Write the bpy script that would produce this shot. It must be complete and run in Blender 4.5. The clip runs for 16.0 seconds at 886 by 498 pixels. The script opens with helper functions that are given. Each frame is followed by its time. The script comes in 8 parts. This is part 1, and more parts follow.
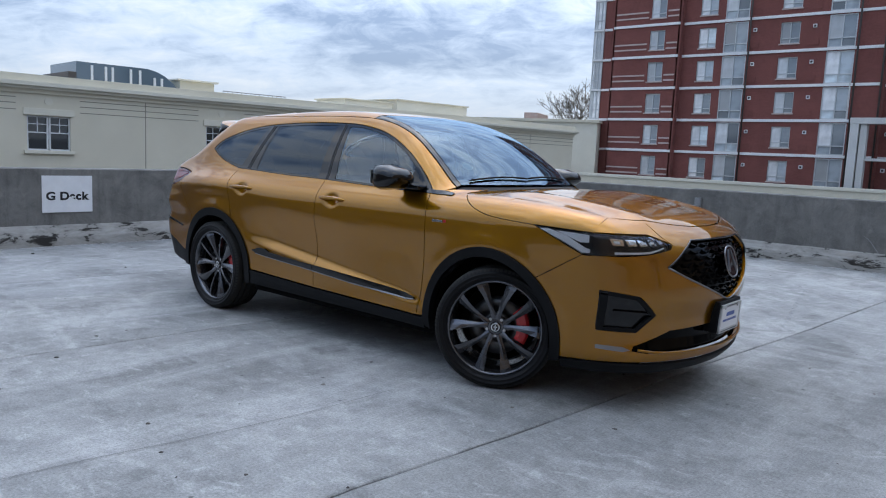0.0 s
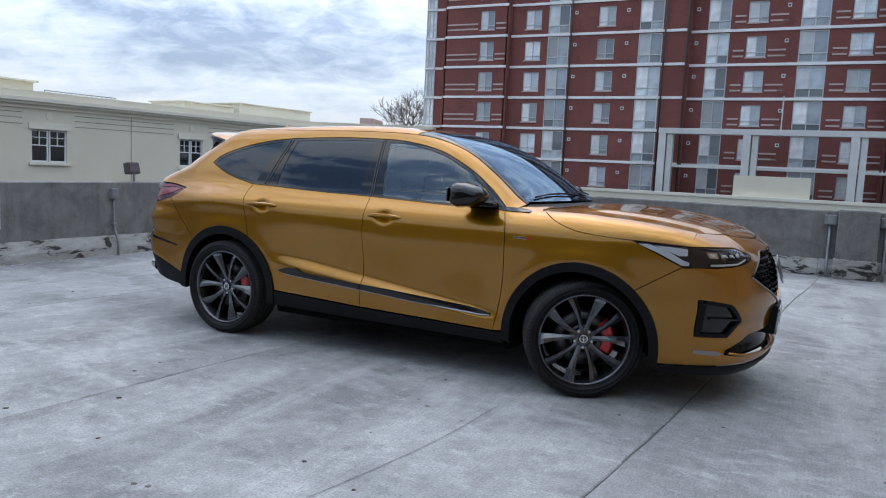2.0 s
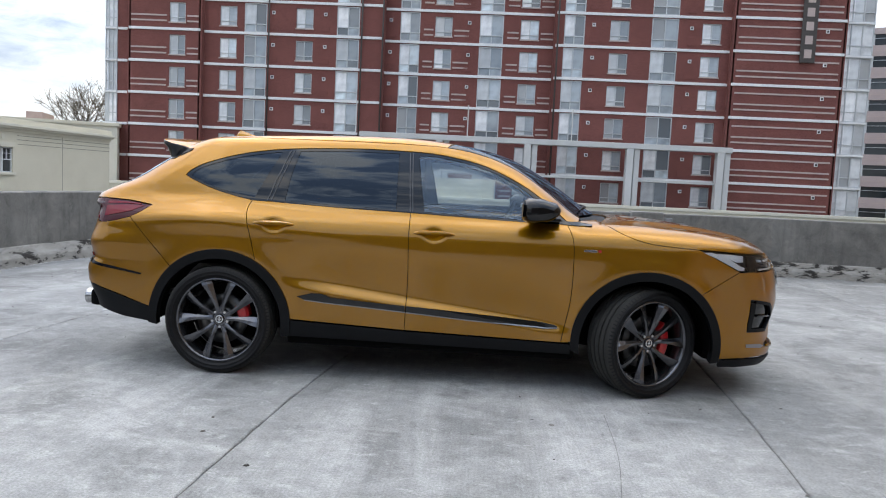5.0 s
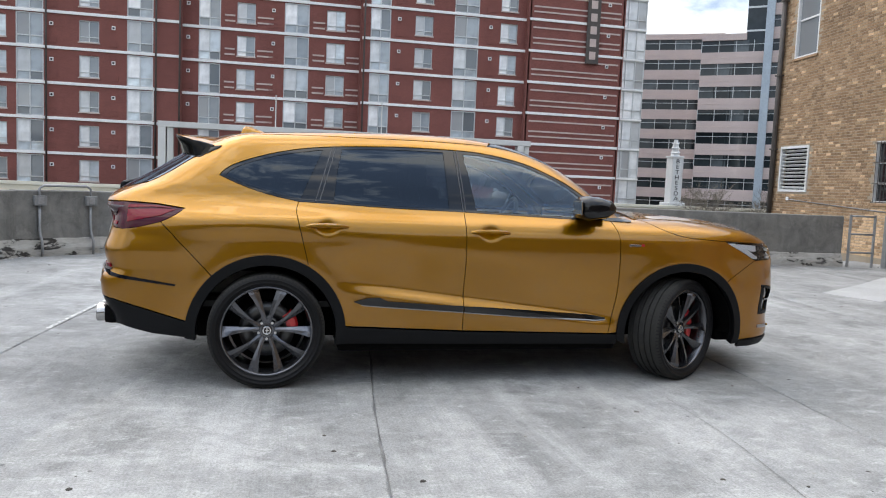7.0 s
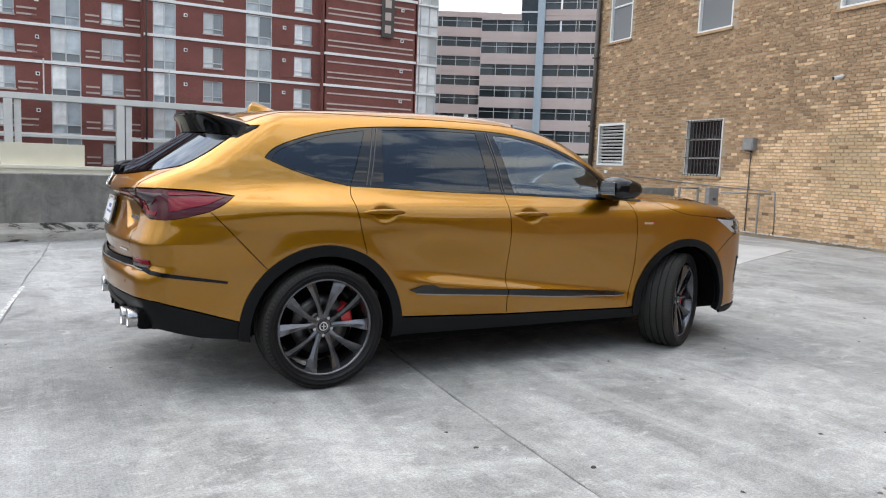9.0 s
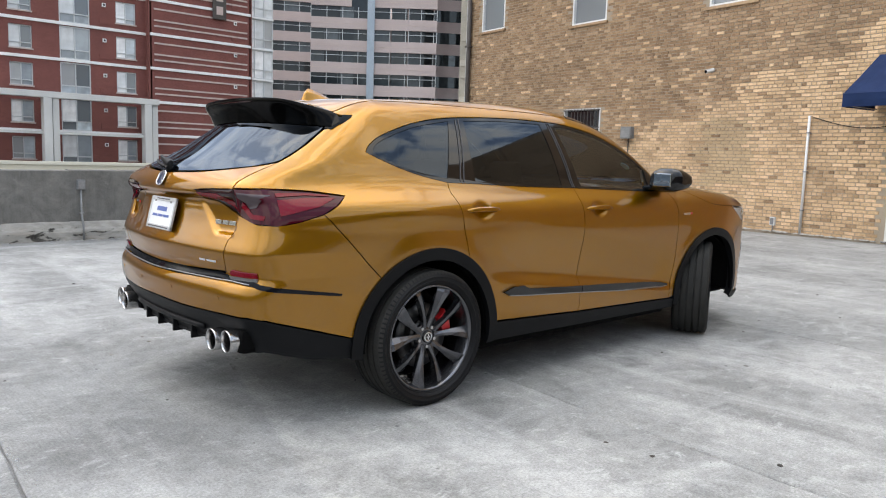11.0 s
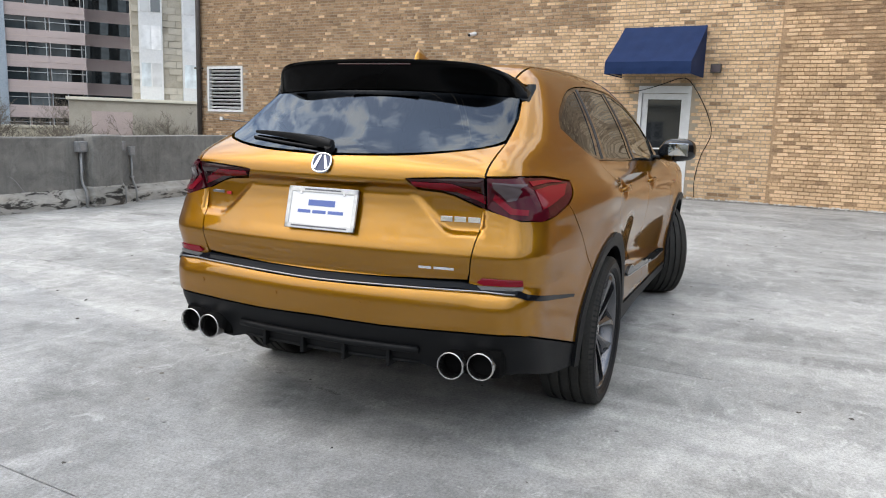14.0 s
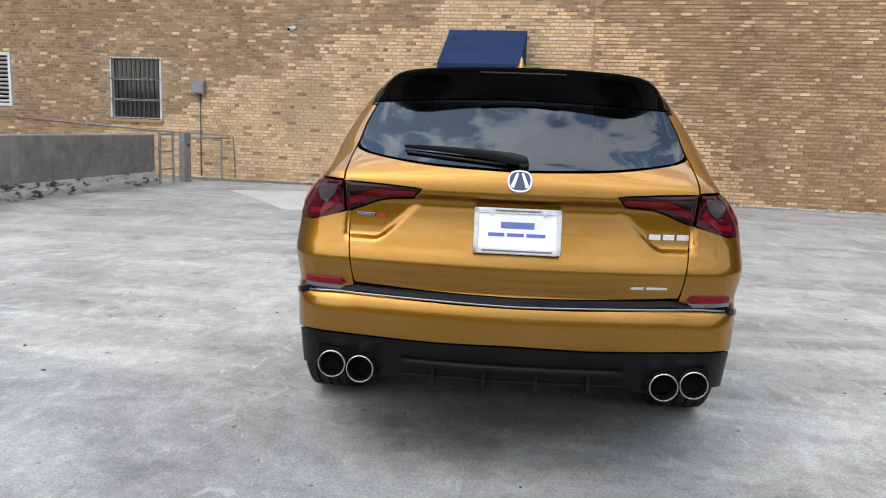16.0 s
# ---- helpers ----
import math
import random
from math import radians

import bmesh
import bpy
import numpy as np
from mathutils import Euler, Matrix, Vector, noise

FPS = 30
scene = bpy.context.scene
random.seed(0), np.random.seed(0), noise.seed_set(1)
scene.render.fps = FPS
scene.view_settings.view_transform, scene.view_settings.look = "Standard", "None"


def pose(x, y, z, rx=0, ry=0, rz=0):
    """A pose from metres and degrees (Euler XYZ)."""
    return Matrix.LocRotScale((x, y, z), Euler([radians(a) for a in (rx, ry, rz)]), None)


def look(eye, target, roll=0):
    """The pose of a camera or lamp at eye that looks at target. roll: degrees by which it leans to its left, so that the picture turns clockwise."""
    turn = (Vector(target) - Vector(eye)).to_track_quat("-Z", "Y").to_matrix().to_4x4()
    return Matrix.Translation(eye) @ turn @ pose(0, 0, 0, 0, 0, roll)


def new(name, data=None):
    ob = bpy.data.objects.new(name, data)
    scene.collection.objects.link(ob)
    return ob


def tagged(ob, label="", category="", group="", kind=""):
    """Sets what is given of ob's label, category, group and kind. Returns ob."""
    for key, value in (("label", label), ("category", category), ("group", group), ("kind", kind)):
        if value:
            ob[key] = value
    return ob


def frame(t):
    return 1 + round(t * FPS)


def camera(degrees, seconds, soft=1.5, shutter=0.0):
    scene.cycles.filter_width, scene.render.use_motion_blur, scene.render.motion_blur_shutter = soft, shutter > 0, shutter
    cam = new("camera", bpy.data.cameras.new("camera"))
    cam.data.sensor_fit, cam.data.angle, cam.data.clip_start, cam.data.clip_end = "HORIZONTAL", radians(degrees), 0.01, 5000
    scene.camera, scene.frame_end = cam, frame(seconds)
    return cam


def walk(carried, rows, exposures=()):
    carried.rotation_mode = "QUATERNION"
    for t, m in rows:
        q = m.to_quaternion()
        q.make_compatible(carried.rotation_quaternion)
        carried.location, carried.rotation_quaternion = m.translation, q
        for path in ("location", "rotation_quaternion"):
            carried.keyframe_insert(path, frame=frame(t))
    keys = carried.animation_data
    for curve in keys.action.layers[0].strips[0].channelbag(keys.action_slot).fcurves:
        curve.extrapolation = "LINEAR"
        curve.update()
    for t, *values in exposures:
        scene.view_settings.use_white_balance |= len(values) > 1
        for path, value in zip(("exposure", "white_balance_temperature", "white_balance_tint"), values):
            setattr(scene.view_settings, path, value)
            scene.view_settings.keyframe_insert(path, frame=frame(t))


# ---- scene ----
cam = camera(61.4, 16.0, 1.1)
PATH = [
    (0, (5.561, -4.517, 1.4), (4.278, -3.004, 1.147), 2.6),
    (0.5, (5.269, -4.76, 1.395), (4.09, -3.163, 1.151), 2.7),
    (1, (4.917, -5.037, 1.417), (3.836, -3.37, 1.183), 2.7),
    (1.5, (4.591, -5.29, 1.423), (3.599, -3.569, 1.198), 2.7),
    (2, (4.23, -5.463, 1.411), (3.332, -3.689, 1.192), 2.7),
    (2.5, (3.889, -5.628, 1.405), (3.108, -3.799, 1.19), 2.8),
    (3, (3.512, -5.764, 1.417), (2.869, -3.882, 1.208), 2.8),
    (3.5, (3.07, -5.862, 1.426), (2.575, -3.935, 1.222), 2.8),
    (4, (2.653, -5.981, 1.401), (2.3, -4.022, 1.205), 2.8),
    (6.5, (0.431, -5.878, 1.374), (0.727, -3.907, 1.213), 2.5),
    (7, (0.028, -5.8, 1.359), (0.472, -3.858, 1.185), 2.4),
    (7.5, (-0.377, -5.655, 1.367), (0.217, -3.755, 1.175), 2.4),
    (8, (-0.798, -5.51, 1.366), (-0.062, -3.663, 1.157), 2.4),
    (10.5, (-2.388, -4.233, 1.334), (-1.139, -2.688, 1.104), 1.8),
    (11, (-2.62, -3.923, 1.335), (-1.285, -2.453, 1.095), 1.8),
    (11.5, (-2.785, -3.544, 1.336), (-1.36, -2.164, 1.082), 1.8),
    (12, (-2.975, -3.187, 1.342), (-1.458, -1.912, 1.072), 1.8),
    (12.5, (-3.121, -2.79, 1.331), (-1.514, -1.634, 1.043), 1.8),
    (13, (-3.337, -2.41, 1.327), (-1.647, -1.386, 1.021), 1.8),
    (13.5, (-3.525, -2.025, 1.341), (-1.763, -1.135, 1.022), 1.9),
    (14, (-3.647, -1.612, 1.352), (-1.827, -0.851, 1.026), 1.9),
    (14.5, (-3.793, -1.197, 1.365), (-1.925, -0.563, 1.038), 1.9),
    (15, (-3.835, -0.77, 1.359), (-1.925, -0.274, 1.033), 2.0),
    (15.5, (-3.857, -0.327, 1.357), (-1.911, 0.01, 1.037), 2.1),
    (16, (-3.839, 0.074, 1.369), (-1.869, 0.217, 1.053), 2.2),
]
walk(cam, [(t, look(eye, target, roll)) for t, eye, target, roll in PATH], [(0, 0.14, 5950, 10), (4, 0.54, 6620, 10), (7, 0.78, 7050, 10), (11, 0.87, 7280, 10), (14, 0.88, 7280, 10), (16, 0.80, 7250, 10)])

# ---- world and sun: a broken overcast, the brighter sky to the north-west ----
SUN_EL, SUN_AZ = radians(52), radians(330)
world = bpy.data.worlds.new("sky")
scene.world = world
world.use_nodes = True
wt = world.node_tree
bg = wt.nodes["Background"]
sky = wt.nodes.new("ShaderNodeTexSky")
sky.sky_type, sky.sun_disc = "NISHITA", False
sky.sun_elevation, sky.sun_rotation = SUN_EL, SUN_AZ
sky.air_density, sky.dust_density = 1.0, 2.0
wco = wt.nodes.new("ShaderNodeTexCoord")
sep = wt.nodes.new("ShaderNodeSeparateXYZ")
wt.links.new(wco.outputs["Generated"], sep.inputs[0])


def wmath(op, a, b=None, clamp=False):
    n = wt.nodes.new("ShaderNodeMath")
    n.operation, n.use_clamp = op, clamp
    for i, v in enumerate((a, b)):
        if v is None:
            continue
        if isinstance(v, (int, float)):
            n.inputs[i].default_value = v
        else:
            wt.links.new(v, n.inputs[i])
    return n.outputs[0]


# clouds lie on a flat layer: the direction divided by its height
zz = wmath("MAXIMUM", wmath("ADD", sep.outputs[2], 0.30), 0.06)
comb = wt.nodes.new("ShaderNodeCombineXYZ")
wt.links.new(wmath("DIVIDE", sep.outputs[0], zz), comb.inputs[0])
wt.links.new(wmath("DIVIDE", sep.outputs[1], zz), comb.inputs[1])
cmap = wt.nodes.new("ShaderNodeMapping")
cmap.vector_type = "TEXTURE"
cmap.inputs["Scale"].default_value = (2.3, 0.85, 1.0)
cmap.inputs["Rotation"].default_value = (0, 0, radians(38))
wt.links.new(comb.outputs[0], cmap.inputs[0])
cn = wt.nodes.new("ShaderNodeTexNoise")
cn.inputs["Scale"].default_value, cn.inputs["Detail"].default_value, cn.inputs["Roughness"].default_value = 2.1, 7, 0.58
cn.inputs["Distortion"].default_value = 0.35
wt.links.new(cmap.outputs[0], cn.inputs["Vector"])
cr = wt.nodes.new("ShaderNodeValToRGB")
cr.color_ramp.elements[0].position, cr.color_ramp.elements[0].color = 0.34, (1.7, 2.3, 3.4, 1)
cr.color_ramp.elements[1].position, cr.color_ramp.elements[1].color = 0.68, (6.6, 6.55, 6.45, 1)
mid = cr.color_ramp.elements.new(0.50)
mid.color = (4.3, 4.9, 5.8, 1)
# thin and soft near the horizon, broken and billowing overhead
tall = wmath("MAXIMUM", sep.outputs[2], 0.0)
fine = wt.nodes.new("ShaderNodeTexNoise")
fine.inputs["Scale"].default_value, fine.inputs["Detail"].default_value, fine.inputs["Roughness"].default_value = 7.5, 8, 0.62
fine.inputs["Distortion"].default_value = 0.5
wt.links.new(comb.outputs[0], fine.inputs["Vector"])
billow = wmath("MULTIPLY", wmath("SUBTRACT", fine.outputs[0], 0.5), wmath("MULTIPLY", tall, 3.3))
wt.links.new(wmath("ADD", wmath("ADD", wmath("MULTIPLY", wmath("SUBTRACT", cn.outputs[0], 0.5), wmath("ADD", wmath("MULTIPLY", tall, 2.0), 0.50)), billow), wmath("SUBTRACT", 0.5, wmath("MULTIPLY", tall, 0.06))), cr.inputs[0])
mix = wt.nodes.new("ShaderNodeMixRGB")
mix.inputs[0].default_value = 0.80
wt.links.new(sky.outputs[0], mix.inputs[1])
wt.links.new(cr.outputs[0], mix.inputs[2])
# an overcast sky is several times as bright overhead as at the horizon
up = wmath("MAXIMUM", sep.outputs[2], 0.0)
lift = wmath("ADD", wmath("ADD", wmath("MULTIPLY", up, 0.85), 0.74), wmath("MULTIPLY", wmath("POWER", up, 2.5), 1.15))
# brighter on the side where the hidden sun stands, dimmer opposite
side = wmath("SUBTRACT", wmath("MULTIPLY", sep.outputs[1], 0.86), wmath("MULTIPLY", sep.outputs[0], 0.50))
lift = wmath("MULTIPLY", lift, wmath("MAXIMUM", wmath("ADD", wmath("MULTIPLY", wmath("MULTIPLY", side, up), 0.35), 1.0), 0.6))
vm = wt.nodes.new("ShaderNodeVectorMath")
vm.operation = "SCALE"
wt.links.new(mix.outputs[0], vm.inputs[0])
wt.links.new(lift, vm.inputs["Scale"])
wt.links.new(vm.outputs[0], bg.inputs[0])
bg.inputs[1].default_value = 0.158

sun_data = bpy.data.lights.new("sun", "SUN")
sun_data.energy, sun_data.angle, sun_data.color = 0.5, radians(100), (1.0, 0.95, 0.88)
sun = new("sun", sun_data)
sun.rotation_euler = (math.pi / 2 - SUN_EL, 0, math.pi - SUN_AZ)

# ---- materials ----
def mat(name, color=(0.5, 0.5, 0.5), rough=0.5, metal=0.0, coat=0.0, spec=0.5):
    m = bpy.data.materials.new(name)
    m.use_nodes = True
    p = m.node_tree.nodes["Principled BSDF"]
    p.inputs["Base Color"].default_value = (*color, 1)
    p.inputs["Roughness"].default_value = rough
    p.inputs["Metallic"].default_value = metal
    p.inputs["Coat Weight"].default_value = coat
    p.inputs["Coat Roughness"].default_value = 0.03
    p.inputs["Specular IOR Level"].default_value = spec
    return m


def node(m, kind, **inputs):
    n = m.node_tree.nodes.new(kind)
    for k, v in inputs.items():
        n.inputs[k.replace("_", " ")].default_value = v
    return n


def link(m, a, b):
    m.node_tree.links.new(a, b)


def coords(m, scale=(1, 1, 1), rot=(0, 0, 0)):
    t = node(m, "ShaderNodeTexCoord")
    g = node(m, "ShaderNodeMapping", Scale=scale, Rotation=rot)
    link(m, t.outputs["Object"], g.inputs[0])
    return g.outputs[0]


def noise_tex(m, vec, scale, detail=4.0, rough=0.55, dist=0.0):
    n = node(m, "ShaderNodeTexNoise", Scale=scale, Detail=detail, Roughness=rough, Distortion=dist)
    link(m, vec, n.inputs["Vector"])
    return n.outputs[0]


def ramp(m, fac, stops):
    r = node(m, "ShaderNodeValToRGB")
    el = r.color_ramp.elements
    while len(el) < len(stops):
        el.new(0.5)
    for e, (pos, c) in zip(el, stops):
        e.position = pos
        e.color = (*c, 1) if len(c) == 3 else c
    link(m, fac, r.inputs[0])
    return r.outputs[0]


def mixc(m, fac, a, b, mode="MIX"):
    n = node(m, "ShaderNodeMixRGB")
    n.blend_type = mode
    for i, v in enumerate((fac, a, b)):
        if isinstance(v, (int, float)):
            n.inputs[i].default_value = v
        elif isinstance(v, tuple):
            n.inputs[i].default_value = (*v, 1) if len(v) == 3 else v
        else:
            link(m, v, n.inputs[i])
    return n.outputs[0]


def bump(m, height, strength=0.3, dist=0.01):
    b = node(m, "ShaderNodeBump", Strength=strength, Distance=dist)
    link(m, height, b.inputs["Height"])
    link(m, b.outputs[0], m.node_tree.nodes["Principled BSDF"].inputs["Normal"])


def base(m, col):
    link(m, col, m.node_tree.nodes["Principled BSDF"].inputs["Base Color"])


def varied(name, dark, light, rough=0.8, scale=3.0, grain=60.0, bstr=0.25, bdist=0.01, stretch=(1, 1, 1), metal=0.0, spec=0.5):
    """A two-scale surface: broad patches and fine grain, with fine relief."""
    m = mat(name, light, rough, metal, spec=spec)
    v = coords(m, stretch)
    a = ramp(m, noise_tex(m, v, scale, 6.0, 0.6), [(0.3, dark), (0.7, light)])
    g = noise_tex(m, v, grain, 3.0, 0.6)
    base(m, mixc(m, 0.35, a, ramp(m, g, [(0.25, tuple(c * 0.55 for c in dark)), (0.75, tuple(min(1, c * 1.25) for c in light))])))
    bump(m, g, bstr, bdist)
    return m


def glass_mat(name, tint, rough=0.0, ior=1.5, sheen=(1.0, 1.0, 1.0)):
    """Thin pane: see-through with a tint, and a mirror by Fresnel tinted by sheen."""
    m = bpy.data.materials.new(name)
    m.use_nodes = True
    nt = m.node_tree
    nt.nodes.remove(nt.nodes["Principled BSDF"])
    tr = node(m, "ShaderNodeBsdfTransparent", Color=(*tint, 1))
    gl = node(m, "ShaderNodeBsdfGlossy", Roughness=rough, Color=(*sheen, 1))
    fr = node(m, "ShaderNodeFresnel", IOR=ior)
    mx = node(m, "ShaderNodeMixShader")
    link(m, fr.outputs[0], mx.inputs[0])
    link(m, tr.outputs[0], mx.inputs[1])
    link(m, gl.outputs[0], mx.inputs[2])
    link(m, mx.outputs[0], nt.nodes["Material Output"].inputs[0])
    return m


def paint_mat():
    """Gold metallic base with fine flake under a hard clear coat."""
    m = mat("gold_paint", (0.30, 0.14, 0.004), 0.34, 0.95, 1.0)
    p = m.node_tree.nodes["Principled BSDF"]
    p.inputs["Coat IOR"].default_value = 1.55
    p.inputs["Coat Roughness"].default_value = 0.012
    p.inputs["Specular Tint"].default_value = (0.60, 0.44, 0.20, 1)
    v = coords(m)
    n = noise_tex(m, v, 1200.0, 1.0)
    base(m, mixc(m, 0.22, (0.335, 0.150, 0.0042), ramp(m, n, [(0.35, (0.17, 0.073, 0.001)), (0.65, (0.53, 0.247, 0.008))])))
    return m


M = {}
M["paint"] = paint_mat()
M["gloss_black"] = mat("gloss_black_trim", (0.004, 0.004, 0.0045), 0.05, 0.0, 0.0)
M["matte_black"] = varied("textured_black_plastic", (0.003, 0.0034, 0.004), (0.007, 0.0075, 0.0085), 0.5, 4.0, 400.0, 0.15, 0.002, spec=0.16)
M["trim_black"] = mat("dark_trim_lacquer", (0.004, 0.005, 0.008), 0.08, spec=0.22)
# near-black for undersides, and for the shade inside holes and dark rooms
M["shadow_black"] = mat("black_underside_and_shade", (0.003, 0.003, 0.003), 0.9, spec=0.1)
M["rubber"] = varied("tyre_rubber", (0.004, 0.004, 0.0045), (0.008, 0.008, 0.009), 0.5, 8.0, 90.0, 0.2, 0.002, spec=0.22)
# lighter copy of the rubber: the light on the tread is in its colour
M["tread"] = varied("lit_tread_rubber", (0.022, 0.0215, 0.020), (0.040, 0.039, 0.036), 0.8, 9.0, 120.0, 0.3, 0.003, spec=0.2)
M["rim"] = mat("dark_grey_alloy", (0.120, 0.122, 0.132), 0.27, 0.9, 0.4)
M["disc"] = varied("brake_disc_steel", (0.06, 0.06, 0.06), (0.13, 0.128, 0.125), 0.35, 6.0, 120.0, 0.1, 0.001, metal=0.9)
M["caliper"] = mat("red_caliper_enamel", (0.55, 0.012, 0.016), 0.3, 0.0, 0.6)
M["chrome"] = mat("chrome", (0.78, 0.79, 0.80), 0.12, 1.0)
M["steel"] = varied("polished_steel", (0.38, 0.38, 0.38), (0.62, 0.61, 0.60), 0.22, 8.0, 60.0, 0.05, 0.001, metal=1.0)
M["satin"] = mat("satin_silver", (0.30, 0.30, 0.31), 0.3, 0.9)
M["clear"] = glass_mat("clear_glass", (0.86, 0.89, 0.87), 0.0, 1.52)
# blue sheens put the blue of the reflected sky into the glass colour
M["privacy"] = glass_mat("privacy_glass", (0.035, 0.042, 0.05), 0.0, 1.55, (0.74, 0.86, 1.0))
M["screen"] = glass_mat("windscreen_glass", (0.30, 0.36, 0.40), 0.0, 1.85, (0.58, 0.78, 1.0))
M["side_clear"] = glass_mat("front_door_glass", (0.80, 0.86, 0.87), 0.0, 1.95, (0.84, 0.93, 1.0))
M["rear_glass"] = glass_mat("tinted_rear_glass", (0.03, 0.036, 0.042), 0.0, 1.47, (0.72, 0.84, 1.0))
M["lens_red"] = mat("red_lamp_lens", (0.050, 0.001, 0.006), 0.05, 0.0, 0.0, 0.3)
M["lens_red_lit"] = mat("red_lamp_bar", (0.16, 0.002, 0.010), 0.10, 0.0, 0.0, 0.3)
M["lens_smoke"] = mat("smoked_lamp_lens", (0.022, 0.004, 0.006), 0.05, 0.0, 0.0, 0.5)
M["lens_white"] = mat("clear_lamp_reflector", (0.085, 0.065, 0.070), 0.14, 0.3, 0.0)
M["lamp_white"] = mat("white_lamp_cell", (0.88, 0.90, 0.92), 0.2, 0.0, 0.5)
M["lamp_clear"] = glass_mat("headlamp_lens", (0.95, 0.96, 0.97), 0.0, 1.4)
M["lamp_dark"] = mat("lamp_housing", (0.030, 0.030, 0.033), 0.2, 0.5, 0.0)
M["leather"] = varied("dark_leather", (0.012, 0.012, 0.013), (0.028, 0.027, 0.027), 0.55, 6.0, 200.0, 0.2, 0.002)
M["seat"] = varied("pale_grey_leather", (0.26, 0.25, 0.245), (0.36, 0.35, 0.34), 0.5, 6.0, 200.0, 0.2, 0.002)
M["cloth_light"] = varied("pale_headliner", (0.50, 0.49, 0.47), (0.62, 0.61, 0.58), 0.9, 5.0, 300.0, 0.15, 0.001)
M["white_plastic"] = mat("white_plate", (0.80, 0.81, 0.82), 0.35)
base(M["white_plastic"], ramp(M["white_plastic"], noise_tex(M["white_plastic"], coords(M["white_plastic"]), 7.0, 5.0, 0.6), [(0.3, (0.74, 0.75, 0.77)), (0.7, (0.83, 0.84, 0.85))]))
M["ink_blue"] = mat("blue_ink", (0.09, 0.14, 0.38), 0.5)
M["ink_grey"] = mat("grey_ink", (0.10, 0.10, 0.11), 0.5)
M["badge_blue"] = mat("dark_blue_badge_enamel", (0.02, 0.035, 0.09), 0.3)
M["face_black"] = mat("deep_black_plastic", (0.002, 0.002, 0.002), 0.08, spec=0.07)
M["plate_frame"] = varied("pale_plate_frame", (0.50, 0.50, 0.50), (0.62, 0.62, 0.61), 0.35, 8.0, 60.0, 0.05, 0.001, metal=0.3)
M["seal"] = mat("grey_rubber_seal", (0.07, 0.07, 0.072), 0.5, 0.3)
M["badge_red"] = mat("red_badge_enamel", (0.5, 0.015, 0.02), 0.3)

# ---- tools ----
def part(name, bm, material, parent=None, label="", smooth=False):
    me = bpy.data.meshes.new(name)
    bm.to_mesh(me)
    bm.free()
    return part_mesh(name, me, material, parent, label, smooth)


def part_mesh(name, me, material, parent=None, label="", smooth=False):
    for m in material if isinstance(material, (list, tuple)) else [material]:
        me.materials.append(m)
    if smooth:
        me.polygons.foreach_set("use_smooth", [True] * len(me.polygons))
    ob = new(name, me)
    if parent is not None:
        ob.parent = parent
    if label:
        ob["label"] = label
    return ob


def empty(name, m=None, parent=None):
    ob = new(name)
    ob.empty_display_size = 0.2
    if m is not None:
        ob.matrix_basis = m
    if parent is not None:
        ob.parent = parent
    return ob


def add_box(bm, x0, x1, y0, y1, z0, z1, bevel=0.0, m=None):
    mm = Matrix.LocRotScale(((x0 + x1) / 2, (y0 + y1) / 2, (z0 + z1) / 2), None, (x1 - x0, y1 - y0, z1 - z0))
    if m is not None:
        mm = m @ mm
    out = bmesh.ops.create_cube(bm, size=1, matrix=mm)
    if bevel:
        es = {e for v in out["verts"] for e in v.link_edges}
        bmesh.ops.bevel(bm, geom=list(es), offset=bevel, segments=2, affect="EDGES", profile=0.6)


def boxm(x0, x1, y0, y1, z0, z1, bevel=0.0, m=None):
    bm = bmesh.new()
    add_box(bm, x0, x1, y0, y1, z0, z1, bevel, m)
    return bm


def add_cyl(bm, r, p0, p1, n=16, r2=None, caps=True):
    p0, p1 = Vector(p0), Vector(p1)
    d = p1 - p0
    m = Matrix.Translation((p0 + p1) / 2) @ d.to_track_quat("Z", "Y").to_matrix().to_4x4()
    bmesh.ops.create_cone(bm, cap_ends=caps, segments=n, radius1=r, radius2=r if r2 is None else r2, depth=d.length, matrix=m)


def cylm(r, p0, p1, n=16, r2=None):
    bm = bmesh.new()
    add_cyl(bm, r, p0, p1, n, r2)
    return bm


def tube(name, pts, r, material, parent=None, label="", n=8, cyclic=False):
    """A round bar along a line of points, as a mesh."""
    bm = bmesh.new()
    pts = [Vector(p) for p in pts]
    rings = []
    for i, p in enumerate(pts):
        a = pts[max(i - 1, 0)] if not cyclic else pts[i - 1]
        b = pts[min(i + 1, len(pts) - 1)] if not cyclic else pts[(i + 1) % len(pts)]
        q = (b - a).to_track_quat("Z", "Y")
        rings.append([bm.verts.new(p + q @ Vector((r * math.cos(k * math.tau / n), r * math.sin(k * math.tau / n), 0))) for k in range(n)])
    for i in range(len(rings) if cyclic else len(rings) - 1):
        a, b = rings[i], rings[(i + 1) % len(rings)]
        for k in range(n):
            bm.faces.new((a[k], a[(k + 1) % n], b[(k + 1) % n], b[k]))
    if not cyclic:
        bm.faces.new(rings[0][::-1])
        bm.faces.new(rings[-1])
    return part(name, bm, material, parent, label, True)


